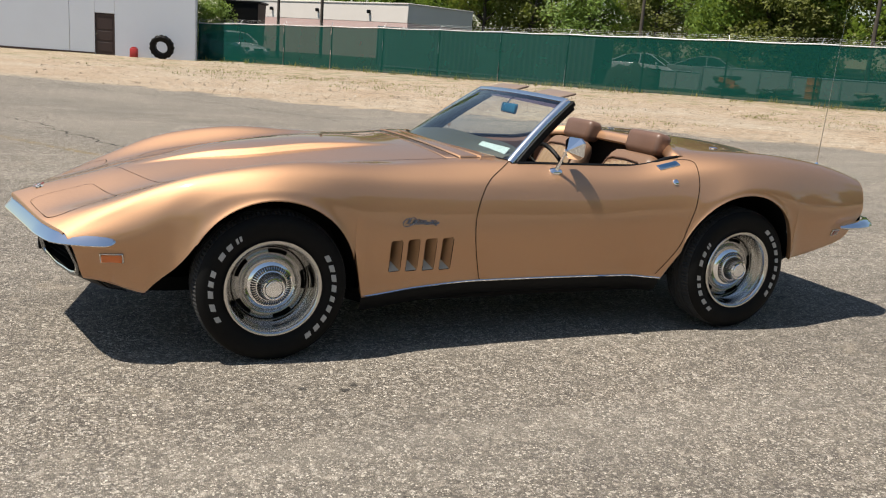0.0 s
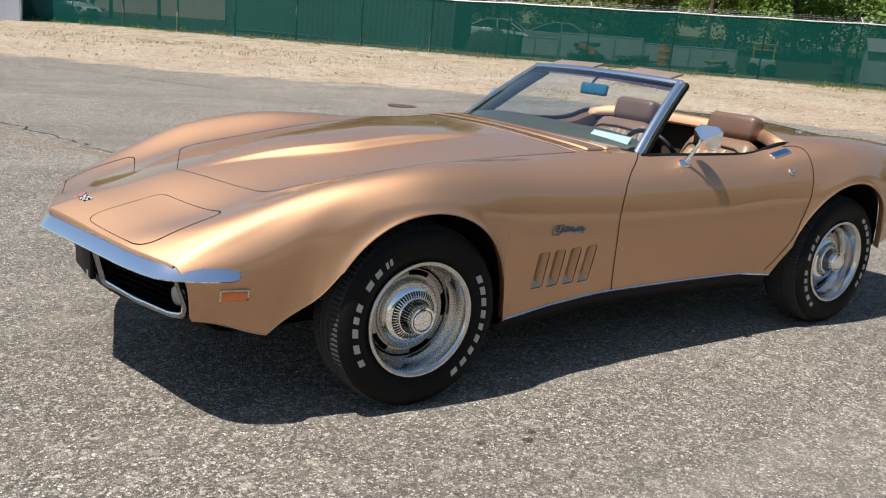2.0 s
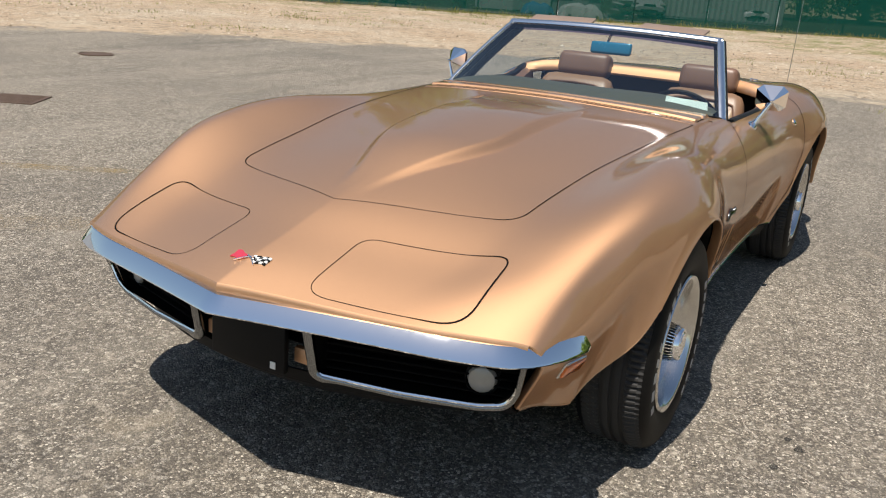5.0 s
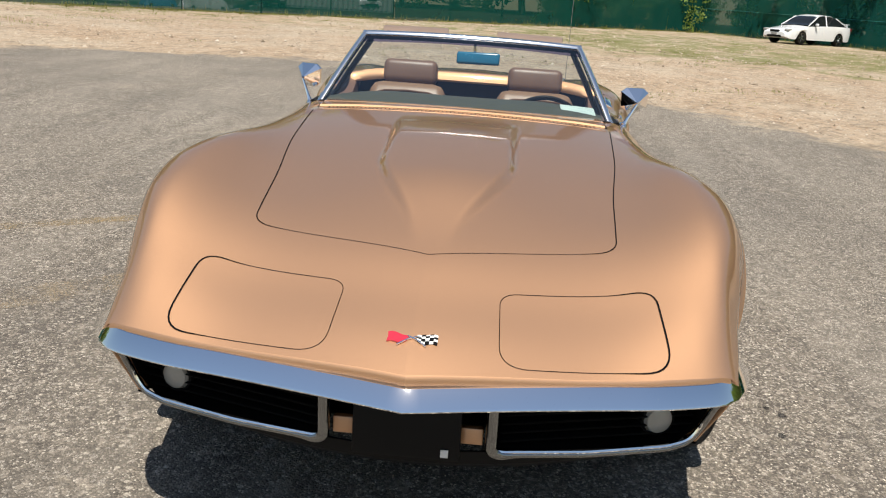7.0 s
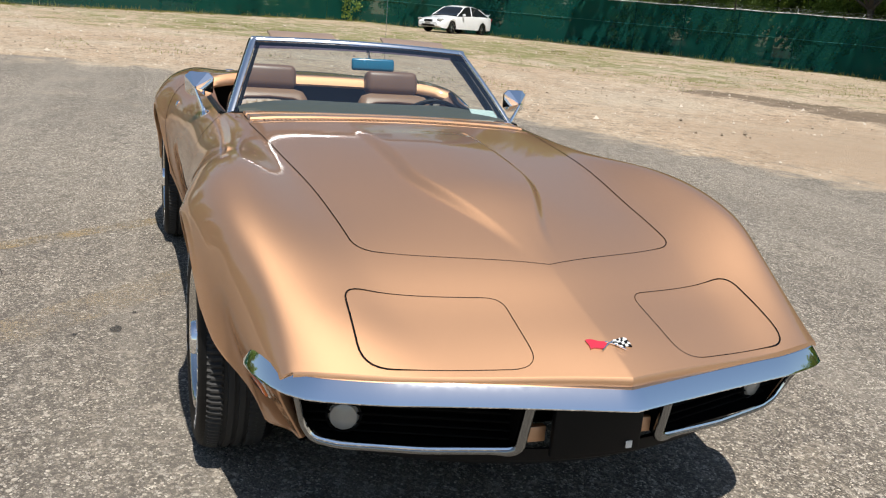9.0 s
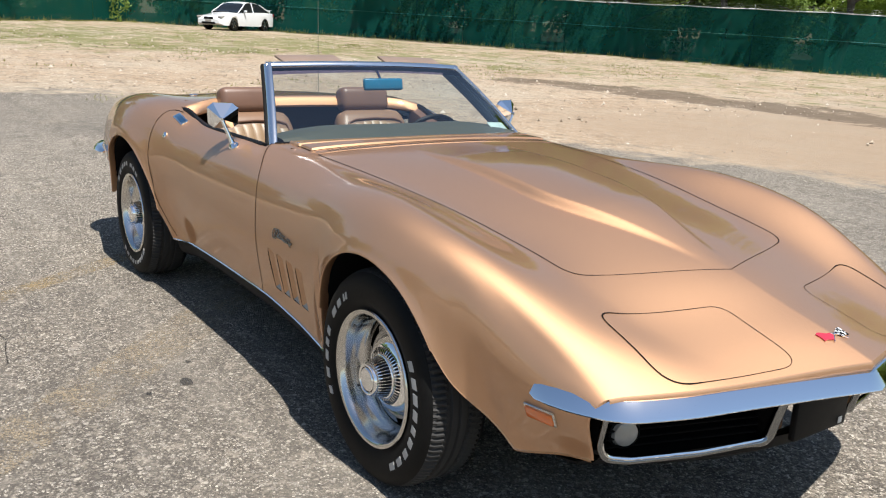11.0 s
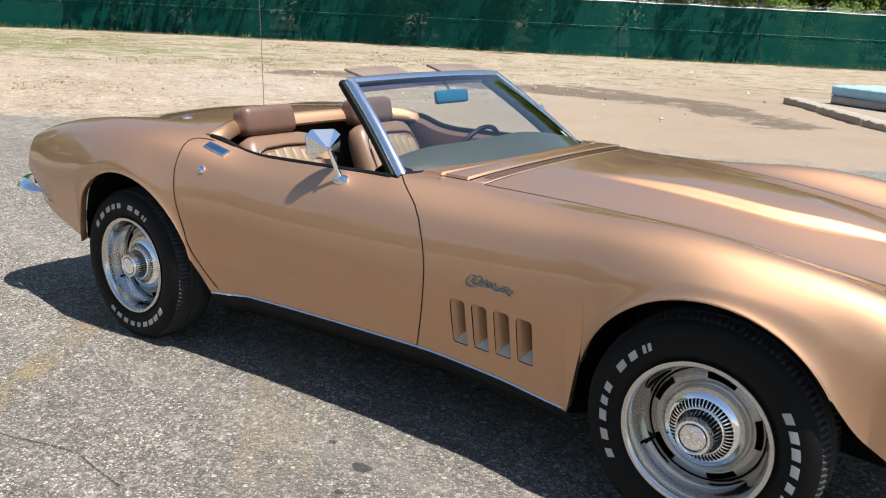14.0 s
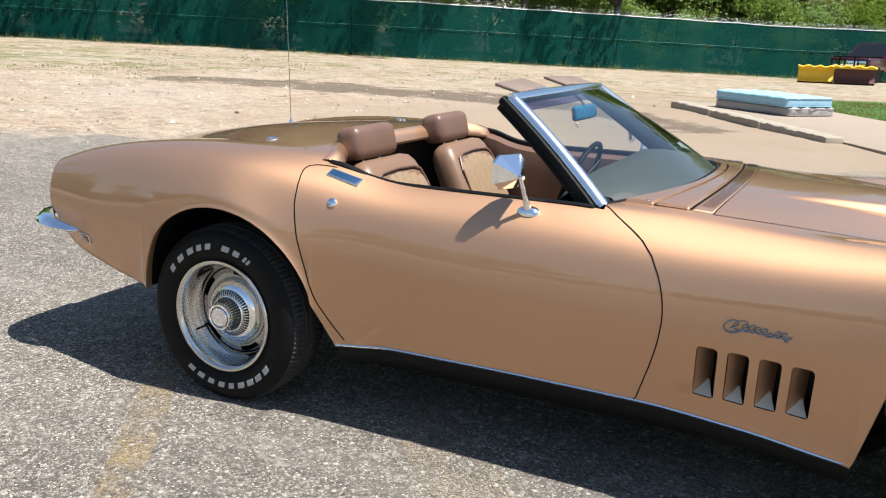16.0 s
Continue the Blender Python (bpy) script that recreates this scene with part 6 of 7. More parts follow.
# trees: tapered trunk, limbs, and a crown of many small leaves in clumps
def build_tree(seed, height, leaf, spread, low=0.06):
    rnd = random.Random(seed)
    t = thing("tree", "leafy spring tree with an uneven crown behind the fence", "tree")
    bm = bmesh.new()
    pts = [(0.25 * math.sin(k * 1.3 + seed), 0.25 * math.cos(k * 1.1 + seed) - 0.25, height * 0.75 * k / 6) for k in range(7)]
    tube(bm, pts, [0.22 * (1 - k / 7.5) for k in range(7)], 8)
    limbs = []
    for k in range(16):
        i = rnd.randint(1, 5)
        a = Vector(pts[i])
        ang, ln = rnd.uniform(0, 6.283), rnd.uniform(0.5, 1.0) * spread
        b = a + Vector((math.cos(ang) * ln, math.sin(ang) * ln, rnd.uniform(0.25, 0.6) * ln + 0.4))
        tube(bm, [a, a.lerp(b, 0.5) + Vector((0, 0, 0.15)), b], [0.08, 0.05, 0.02], 5)
        limbs += [b, a.lerp(b, 0.6)]
    part("trunk", bm, BARK, t)
    vs, fs = [], []
    centres = limbs + [Vector(pts[-1]) + Vector((rnd.gauss(0, 0.8), rnd.gauss(0, 0.8), rnd.uniform(-0.5, 1.6))) for _ in range(6)]
    centres += [Vector((rnd.gauss(0, spread * 0.5), rnd.gauss(0, spread * 0.5), rnd.uniform(low, 1.0) * height)) for _ in range(52)]
    centres = [c for c in centres if c.z > low * height]
    for c in centres:
        rad = rnd.uniform(0.6, 1.35)
        for _ in range(110):
            d = Vector((rnd.gauss(0, 1), rnd.gauss(0, 1), rnd.gauss(0, 0.75)))
            d = d.normalized() * rad * rnd.uniform(0.35, 1.0) ** 0.6
            p = c + d
            s = rnd.uniform(0.09, 0.19)
            u = Vector((rnd.gauss(0, 1), rnd.gauss(0, 1), rnd.gauss(0, 1))).normalized()
            w = u.orthogonal().normalized()
            n = len(vs)
            vs += [p - u * s, p + w * s * 0.6, p + u * s, p - w * s * 0.6]
            fs.append((n, n + 1, n + 2, n + 3))
    me = bpy.data.meshes.new("crown")
    me.from_pydata([tuple(v) for v in vs], [], fs)
    me.materials.append(leaf)
    crown = new("crown", me)
    crown.parent = t
    return t


TREES = [build_tree(3, 12.5, LEAF_A, 3.2), build_tree(8, 14.5, LEAF_A, 3.6), build_tree(15, 11.0, LEAF_B, 3.0), build_tree(21, 9.0, LEAF_A, 3.2)]
rnd = random.Random(5)
spots = []
# beyond the far fence, from the pale block building round to the corner
for k in range(26):
    t = k / 25
    x, y = -33.0 + (-60.0 + 33.0) * t, -70.0 + (14.0 + 70.0) * t
    spots.append((x - rnd.uniform(0, 12) - 2, y + rnd.uniform(-3, 3)))
for k in range(10):
    spots.append((-44.0 - rnd.uniform(0, 16), -72.0 + 4.4 * k + rnd.uniform(-2, 2)))
for k in range(30):
    t = k / 29
    x, y = -52.0 + (16.0 + 52.0) * t, 16.0 + (62.0 - 16.0) * t
    spots.append((x + rnd.uniform(-2, 2), y + 4.0 * math.sin(math.pi * t) + rnd.uniform(1.0, 8)))
spots += [(-27.0, -77.0), (-30.0, -73.0), (-33.0, -69.0), (-36.5, -66.0), (-31.5, -79.0), (-36.0, -74.0), (-39.0, -70.0), (-24.0, -82.0)]
for k in range(22):
    t = k / 21
    spots.append((-50.0 + 84.0 * t + rnd.uniform(-2, 2), 30.0 + 46.0 * t + rnd.uniform(-3, 4)))
for i, (x, y) in enumerate(spots):
    src = TREES[(i * 7 + i // 3) % 4]
    m = pose(x, y, land_z(x, y), 0, 0, rnd.uniform(0, 360))
    if i < 4:
        TREES[i].matrix_basis = m
        tagged(TREES[i], group="trees behind the fence")
    else:
        c = copy_thing(src, m)
        s = rnd.uniform(0.85, 1.25)
        c.scale = (s, s, s)


# trees close behind the tall fence whose crowns reach over it
LEANING = build_tree(31, 11.5, LEAF_A, 3.4, 0.40)
tagged(LEANING, "spring tree leaning over the green fence", group="trees behind the fence")
line = [(-41.5, 17.6), (-37.0, 21.7), (-31.5, 25.2), (-25.8, 28.3), (-21.5, 30.0), (-17.0, 31.8), (-13.6, 34.4), (-9.6, 37.5)]
for i, (x, y) in enumerate(line):
    m = pose(x - 0.9, y + 1.3, land_z(x, y), 0, 0, 77 * i)
    if i == 0:
        LEANING.matrix_basis = m
    else:
        copy_thing(LEANING, m)
# undergrowth behind both fences
for ax, ay, bx, by, count in ((-42.0, 1.5, -50.0, 11.8, 6), (-50.0, 13.5, -20.0, 34.0, 18), (-20.0, 34.0, 9.0, 55.0, 14)):
    for k in range(count):
        t = (k + rnd.random()) / count
        x, y = ax + (bx - ax) * t - rnd.uniform(0.5, 2.5), ay + (by - ay) * t + rnd.uniform(0.5, 2.5) * (1 if ay > 0 else -0.3)
        c = copy_thing(TREES[3], pose(x, y, land_z(x, y) - 0.25, 0, 0, rnd.uniform(0, 360)))
        q = rnd.uniform(0.36, 0.55)
        c.scale = (q, q, q)
        tagged(c, "leafy green bush growing behind the fence", "bush", group="bushes behind the fence")

for x, y, s in ((-5.9, -50.6, 0.42), (-8.0, -52.2, 0.36)):
    c = copy_thing(TREES[3], pose(x, y, land_z(x, y) - 0.2, 0, 0, 40 * x))
    c.scale = (s, s, s)
    tagged(c, "leafy green bush between the wall and the fence", "bush")

# white industrial building with a brown door
def build_hall():
    along = Vector((-9.18, 3.0, 0)).normalized()
    back = Vector((-along.y, along.x, 0))
    if back.y > 0:
        back = -back
    o = Vector((0.83, -43.6, 0.0))
    ang = math.atan2(along.y, along.x)
    base = Matrix.Translation((o.x, o.y, -0.36)) @ Matrix.Rotation(ang, 4, 'Z')
    h = thing("industrial_building", "large white painted industrial hall with a brown door", "building")
    h.matrix_basis = base
    side = -1 if (base.to_3x3() @ Vector((0, 1, 0))).dot(back) < 0 else 1
    L, R, H, D, skew = -26.0, 5.05, 7.5, 22.0, 0.42
    dl, dr, dh = 0.03, 1.01, 2.38
    def slab(name, x0, x1, z0, z1, mat, y0=0.0, y1=0.25):
        bm = bmesh.new()
        box(bm, ((x0 + x1) / 2, side * (y0 + y1) / 2, (z0 + z1) / 2), (x1 - x0, abs(y1 - y0), z1 - z0), None, 0.01, 1)
        for v in bm.verts:
            v.co.x -= skew * max(abs(v.co.y) - 0.25, 0.0)
        return part(name, bm, mat, h)
    x = L
    while x < R - 0.01:
        x2 = min(x + 6.2, R)
        if x2 <= dl or x >= dr:
            slab("wall_panel", x, x2 - 0.012, 0, H, WALL_WHITE)
        else:
            slab("wall_panel", x, dl, 0, H, WALL_WHITE)
            slab("wall_panel", dl, dr, dh, H, WALL_WHITE)
            slab("wall_panel", dr, x2 - 0.012, 0, H, WALL_WHITE)
        x = x2
    slab("side_wall", R - 0.25, R, 0, H, WALL_WHITE, 0.25, D)
    slab("back_wall", L, R, 0, H, WALL_WHITE, D, D + 0.25)
    slab("side_wall", L, L + 0.25, 0, H, WALL_WHITE, 0.25, D)
    slab("roof", L, R, H, H + 0.2, TRUCK_GREY, 0.0, D + 0.25)
    slab("plinth", L, dl, 0.0, 0.42, DOOR_BROWN, -0.03, 0.0)
    d = slab("door", dl + 0.02, dr - 0.02, 0.3, dh - 0.02, DOOR_BROWN, 0.05, 0.11)
    for z0, z1 in ((0.5, 0.95), (1.05, 1.5), (1.6, 2.2)):
        bm = bmesh.new()
        box(bm, ((dl + dr) / 2, side * 0.045, (z0 + z1) / 2), (0.74, 0.02, z1 - z0), None, 0.012, 1)
        part("door_panel", bm, DOOR_BROWN, d)
    bm = bmesh.new()
    cyl(bm, (dl + 0.09, side * 0.04, 1.35), (dl + 0.09, side * -0.03, 1.35), 0.03, None, 12)
    part("door_knob", bm, CHROME, d)


build_hall()

# big loader tyre against the wall and a red box beside it
t = thing("loader_tyre", "large black loader tyre leaning on the white wall", "tyre", (-2.2, -41.65, land_z(-2.2, -41.6) + 0.59), 0)
t.matrix_basis = Matrix.Translation((-2.25, -41.6, land_z(-2.2, -41.6) + 0.6)) @ Matrix.Rotation(radians(-18), 4, 'Z') @ Matrix.Rotation(radians(-10), 4, 'X')
bm = bmesh.new()
prof = [(0.30, -0.16), (0.42, -0.20), (0.52, -0.20), (0.585, -0.15), (0.60, -0.06), (0.60, 0.06), (0.585, 0.15), (0.52, 0.20), (0.42, 0.20), (0.30, 0.16)]
rings = lathe(bm, prof, 60, True)
for i in (3, 4, 5, 6):
    for k, v in enumerate(rings[i]):
        if k % 4 < 2:
            v.co.x *= 0.95
            v.co.z *= 0.95
part("tyre_carcass", bm, RUBBER, t)
r = thing("red_box", "small red metal box by the wall", "box", (-0.98, -42.35, land_z(-0.98, -42.3)), -18)
bm = bmesh.new()
box(bm, (0, 0, 0.22), (0.36, 0.3, 0.44), None, 0.03, 2)
part("box_body", bm, RED_BOX, r)
bm = bmesh.new()
box(bm, (0, 0, 0.47), (0.22, 0.2, 0.08), None, 0.02, 2)
part("box_lid", bm, RED_BOX, r)


# low pale block building beyond the fence
def build_block():
    a, b = Vector((-10.3, -76.1, 0)), Vector((-19.94, -54.11, 0))
    d = (b - a).normalized()
    ang = math.atan2(d.y, d.x)
    h = thing("block_building", "low cream block building with a faded pink band", "building", (a.x, a.y, 0), math.degrees(ang))
    n = Vector((-d.y, d.x, 0))
    side = 1 if n.dot(Vector((-1, 0, 0))) > 0 else -1
    L = (b - a).length
    def slab(name, x0, x1, y0, y1, z0, z1, mat):
        bm = bmesh.new()
        box(bm, ((x0 + x1) / 2, side * (y0 + y1) / 2, (z0 + z1) / 2), (x1 - x0, y1 - y0, z1 - z0), None, 0.02, 1)
        return part(name, bm, mat, h)
    slab("upper_wall", 0, L, 0, 6.9, 3.15, 4.42, WALL_CREAM)
    slab("pink_band", 0.01, L - 0.01, 0.01, 6.89, -0.5, 3.15, WALL_PINK)
    slab("roof_edge", -0.05, L + 0.05, -0.05, 6.95, 4.42, 4.52, WALL_CREAM)
    for x in (8.0, 14.0, 20.0):
        bm = bmesh.new()
        box(bm, (x, side * -0.12, 3.85), (0.22, 0.24, 0.26), None, 0.04, 2)
        part("wall_lamp", bm, BLACK, h)


build_block()
# dark skip body showing over the fence, and poles
s = thing("tipper_body", "dark steel tipper body behind the fence", "tipper", (-8.2, -51.5, land_z(-8.2, -51.5)), 155)
bm = bmesh.new()
loft(bm, [[(-1.1, -0.9, 0.6), (0.9, -0.9, 0.6), (0.9, 0.9, 0.6), (-1.1, 0.9, 0.6)], [(-1.5, -1.0, 3.25), (1.0, -1.0, 3.25), (1.0, 1.0, 3.25), (-1.5, 1.0, 3.25)]])
part("tub", bm, BLACK, s)
bm = bmesh.new()
box(bm, (-0.2, 0, 3.3), (2.7, 2.1, 0.14), None, 0.03, 1)
part("tub_rim", bm, BLACK, s)
for k, (x, y, hgt) in enumerate(((-12.9, -51.0, 9.0), (-10.0, -50.5, 4.6), (-25.0, -33.5, 5.0), (-34.0, -27.0, 9.5))):
    p = thing("pole", "slim weathered pole behind the fence", "pole", (x, y, land_z(x, y)), 0, group="poles behind the fence")
    bm = bmesh.new()
    cyl(bm, (0, 0, 0), (0, 0, hgt), 0.11, 0.08, 10)
    part("shaft", bm, WOOD_DARK, p)
    bm = bmesh.new()
    cyl(bm, (0, 0, hgt), (0, 0, hgt + 0.05), 0.085, 0.05, 10)
    part("pole_cap", bm, STEEL, p)


# things parked behind the cloth, dimly seen through it
def container(x, y, turn, L, mat, name="shipping_container", label="pale corrugated shipping container behind the fence"):
    c = thing(name, label, "container", (x, y, land_z(x, y)), turn)
    bm = bmesh.new()
    n = int(L / 0.14)
    rows = []
    for k in range(n + 1):
        xx = -L / 2 + L * k / n
        o = 0.03 if k % 2 else -0.01
        rows.append([(xx, -1.0 - o, 0.1), (xx, -1.0 - o, 2.0), (xx, 1.0 + o, 2.0), (xx, 1.0 + o, 0.1)])
    strip(bm, rows)
    part("corrugated_wall", bm, mat, c, smooth=False)
    for s in (-1, 1):
        bm = bmesh.new()
        box(bm, (s * L / 2, 0, 1.05), (0.06, 2.1, 1.95), None, 0.02, 1)
        part("end_wall", bm, mat, c)
    bm = bmesh.new()
    box(bm, (0, 0, 0.05), (L, 2.0, 0.1))
    part("base_frame", bm, TRUCK_GREY, c)
    return c


container(-16.9, -34.6, 123, 12.2, DULL_CONTAINER, label="dull grey-green corrugated shipping container behind the fence")
container(-41.0, -8.5, 128, 6.0, CONTAINER)


def parked_car(x, y, turn, paint, label, name="parked_car", scale=1.0):
    """A saloon car: lofted body, glasshouse, wheels, lamps."""
    c = thing(name, label, "car", (x, y, land_z(x, y)), turn)
    c.scale = (scale,) * 3
    top = [(2.32, .55), (2.22, .66), (1.9, .76), (1.3, .86), (0.9, .93), (0.25, 1.33), (-0.2, 1.42), (-0.7, 1.41), (-1.25, 1.22), (-1.75, 1.02), (-2.2, .98), (-2.33, .80)]
    belt = [(2.32, .50), (2.2, .60), (1.3, .78), (0.9, .86), (-1.6, .95), (-2.2, .93), (-2.33, .75)]
    bm = bmesh.new()
    rings = []
    for xx in np.linspace(2.32, -2.33, 44):
        zt = float(key(xx, belt))
        wd = float(key(xx, [(2.32, .62), (2.15, .78), (1.6, .87), (0, .89), (-1.6, .88), (-2.15, .80), (-2.33, .66)]))
        zb = float(key(xx, [(2.32, .32), (2.0, .22), (-2.0, .24), (-2.33, .36)]))
        for ax in (1.36, -1.31):
            if abs(xx - ax) < 0.33:
                zb = max(zb, 0.31 + math.sqrt(0.33 ** 2 - (xx - ax) ** 2) * 0.98)
        zb = min(zb, zt - 0.06)
        rings.append([(xx, -wd * 0.97, zb), (xx, -wd, (zb + zt) / 2), (xx, -wd * 0.95, zt - 0.03), (xx, -wd * 0.82, zt), (xx, 0, zt + 0.035), (xx, wd * 0.82, zt), (xx, wd * 0.95, zt - 0.03), (xx, wd, (zb + zt) / 2), (xx, wd * 0.97, zb)])
    loft(bm, rings)
    part("body", bm, paint, c, sharp=35)
    bm = bmesh.new()
    rings = []
    for xx in np.linspace(0.95, -1.78, 28):
        zt, zb = float(key(xx, top)), float(key(xx, belt)) - 0.02
        k = max((zt - zb) / 0.55, 0.02)
        rings.append([(xx, -0.80, zb), (xx, -0.80 + 0.19 * k, zt - 0.05 * k), (xx, -0.40, zt), (xx, 0.40, zt), (xx, 0.80 - 0.19 * k, zt - 0.05 * k), (xx, 0.80, zb)])
    loft(bm, rings)
    part("glasshouse", bm, DARK_GLASS, c, "dark windows", sharp=35)
    bm = bmesh.new()
    strip(bm, [[(xx, y, float(key(xx, top)) + 0.012 - 0.035 * (abs(y) / 0.62) ** 4) for y in np.linspace(-0.62, 0.62, 9)] for xx in np.linspace(0.22, -1.2, 12)])
    solid(bm, 0.02)
    part("roof", bm, paint, c)
    for s in (1, -1):
        for pts in ([(0.98, .87), (0.55, 1.12), (0.2, 1.33)], [(-0.32, .90), (-0.36, 1.38)], [(-1.1, 1.30), (-1.45, 1.12), (-1.8, .97)]):
            bm = bmesh.new()
            tube(bm, [(xx, s * (0.805 - 0.19 * max(0, min(1, (z - 0.9) / 0.5))), z) for xx, z in pts], 0.028, 6)
            part("pillar", bm, paint, c)
        bm = bmesh.new()
        box(bm, (0.55, s * 0.94, 0.95), (0.10, 0.16, 0.11), None, 0.03, 2)
        part("mirror", bm, paint, c)
        bm = bmesh.new()
        box(bm, (2.10, s * 0.62, 0.62), (0.34, 0.26, 0.12), None, 0.05, 2)
        part("headlamp", bm, LENS, c)
        bm = bmesh.new()
        box(bm, (-2.24, s * 0.62, 0.82), (0.12, 0.30, 0.16), None, 0.04, 2)
        part("tail_lamp", bm, RED_LENS, c)
        for ax in (1.36, -1.31):
            w = new("wheel")
            w.parent = c
            w.matrix_basis = Matrix.Translation((ax, s * 0.80, 0.315)) @ (Matrix.Identity(4) if s > 0 else Matrix.Rotation(math.pi, 4, 'Z'))
            bm = bmesh.new()
            lathe(bm, [(0.21, -0.16), (0.30, -0.17), (0.315, -0.14), (0.315, 0.02), (0.295, 0.05), (0.215, 0.045)], 32)
            part("tyre", bm, RUBBER, w)
            bm = bmesh.new()
            for k in range(5):
                box(bm, (0.11, 0.03, 0), (0.20, 0.03, 0.06), Matrix.Rotation(k * 2 * math.pi / 5, 4, 'Y'), 0.008, 1)
            lathe(bm, [(0.215, 0.045), (0.20, 0.04), (0.195, 0.0)], 32)
            part("rim", bm, SATIN, w)
            bm = bmesh.new()
            lathe(bm, [(0.21, -0.02), (0.0, -0.02)], 24)
            part("hub", bm, BLACK, w)
    bm = bmesh.new()
    box(bm, (2.30, 0, 0.56), (0.06, 0.56, 0.12), None, 0.03, 2)
    part("grille", bm, BLACK, c)
    bm = bmesh.new()
    box(bm, (2.31, 0, 0.33), (0.06, 0.80, 0.10), None, 0.02, 2)
    part("lower_grille", bm, BLACK, c)
    bm = bmesh.new()
    box(bm, (2.335, 0, 0.44), (0.02, 0.34, 0.11), None, 0.005, 1)
    part("plate", bm, LENS, c, "plain pale plate")
    bm = bmesh.new()
    box(bm, (-2.05, 0, 1.07), (0.20, 1.40, 0.03), None, 0.012, 2)
    for s in (1, -1):
        box(bm, (-2.05, s * 0.62, 1.0), (0.10, 0.05, 0.14), None, 0.01, 1)
    part("spoiler", bm, paint, c)
    return c


parked_car(-40.3, 15.05, -57.0, CAR_WHITE, "white saloon car with a boot spoiler parked by the fence", scale=1.0)
parked_car(-38.0, -11.5, 30, TRUCK_GREY, "grey saloon car parked behind the green fence")
parked_car(-43.0, -8.0, 40, CAR_WHITE, "white saloon car parked behind the green fence")
parked_car(-6.7, -46.9, 112, CAR_WHITE, "white saloon car parked between the hall and the fence", scale=1.1)


# two mattresses on the kerb's edge
def build_bed(z, h, mat, label, turn, shift, wrap=0.0):
    c = Vector((-1.0, 15.55, 0))
    m = thing("mattress", label, "mattress", (c.x + shift[0], c.y + shift[1], z), -43.8 + turn)
    bm = bmesh.new()
    box(bm, (0, 0, h / 2), (2.14, 1.12, h), None, 0.06, 4)
    bmesh.ops.subdivide_edges(bm, edges=[e for e in bm.edges if e.calc_length() > 0.3], cuts=26, use_grid_fill=True)
    for v in bm.verts:
        v.co.z += 0.020 * math.sin(v.co.x * 17.0) * math.sin(v.co.y * 19.0) * (v.co.z / h) + 0.01 * noise.noise(v.co * 5.0)
        v.co.y += 0.012 * noise.noise(v.co * 3.0 + Vector((4, 0, 0)))
        v.co += wrap * 0.03 * Vector((noise.noise(v.co * 6.0), noise.noise(v.co * 7.0 + Vector((5, 0, 1))), 0.5 * noise.noise(v.co * 6.0 + Vector((0, 3, 0)))))
    part("pad", bm, mat, m)
    bm = bmesh.new()
    for zz in (0.03, h - 0.03):
        tube(bm, [(x, y, zz) for x, y in rounded_rect(1.075, 0.565, 0.06)], 0.010, 6, True)
    part("piping", bm, mat, m)


build_bed(0.034, 0.175, BED_WHITE, "sagging box spring in torn grey plastic wrap", 2.0, (0.03, 0.0), 1.0)
build_bed(0.20, 0.20, BED_BLUE, "pale blue quilted mattress on a box spring", 0.0, (0, 0))

# kerb beam and a paved strip beyond it
k = thing("kerb_beam", "weathered concrete kerb beam along the paving", "kerb")
a, b = Vector((-3.0, 16.2, 0)), Vector((0.42, 10.3, 0))
d = b - a
for i in range(3):
    p0, p1 = a + d * (i / 3 + 0.004), a + d * ((i + 1) / 3 - 0.004)
    bm = bmesh.new()
    box(bm, (0, 0, 0.012), ((p1 - p0).length, 0.30, 0.17), None, 0.03, 2)
    bmesh.ops.subdivide_edges(bm, edges=[e for e in bm.edges if e.calc_length() > 0.5], cuts=24)
    for v in bm.verts:
        v.co += 0.026 * Vector((noise.noise(v.co * 4), noise.noise(v.co * 5 + Vector((3, 1, 2))), noise.noise(v.co * 6 + Vector((7, 1, 0)))))
    part("kerb_stone", bm, KERB, k, at=Matrix.Translation((p0 + p1) / 2) @ Matrix.Rotation(math.atan2(d.y, d.x), 4, 'Z'))


bm = bmesh.new()
ways = d.normalized()
square = Vector((-ways.y, ways.x, 0))
loft(bm, [[a + ways * t + square * q + Vector((0, 0, z)) for q, z in ((0.14, -0.1), (0.14, 0.030), (0.16, 0.036), (2.9, 0.036), (2.92, 0.030), (2.92, -0.1))] for t in np.linspace(-0.6, d.length + 2.6, 30)])
tagged(part("paving", bm, PAVING), "smooth sandy concrete paving behind the kerb", "paving", kind="structure")


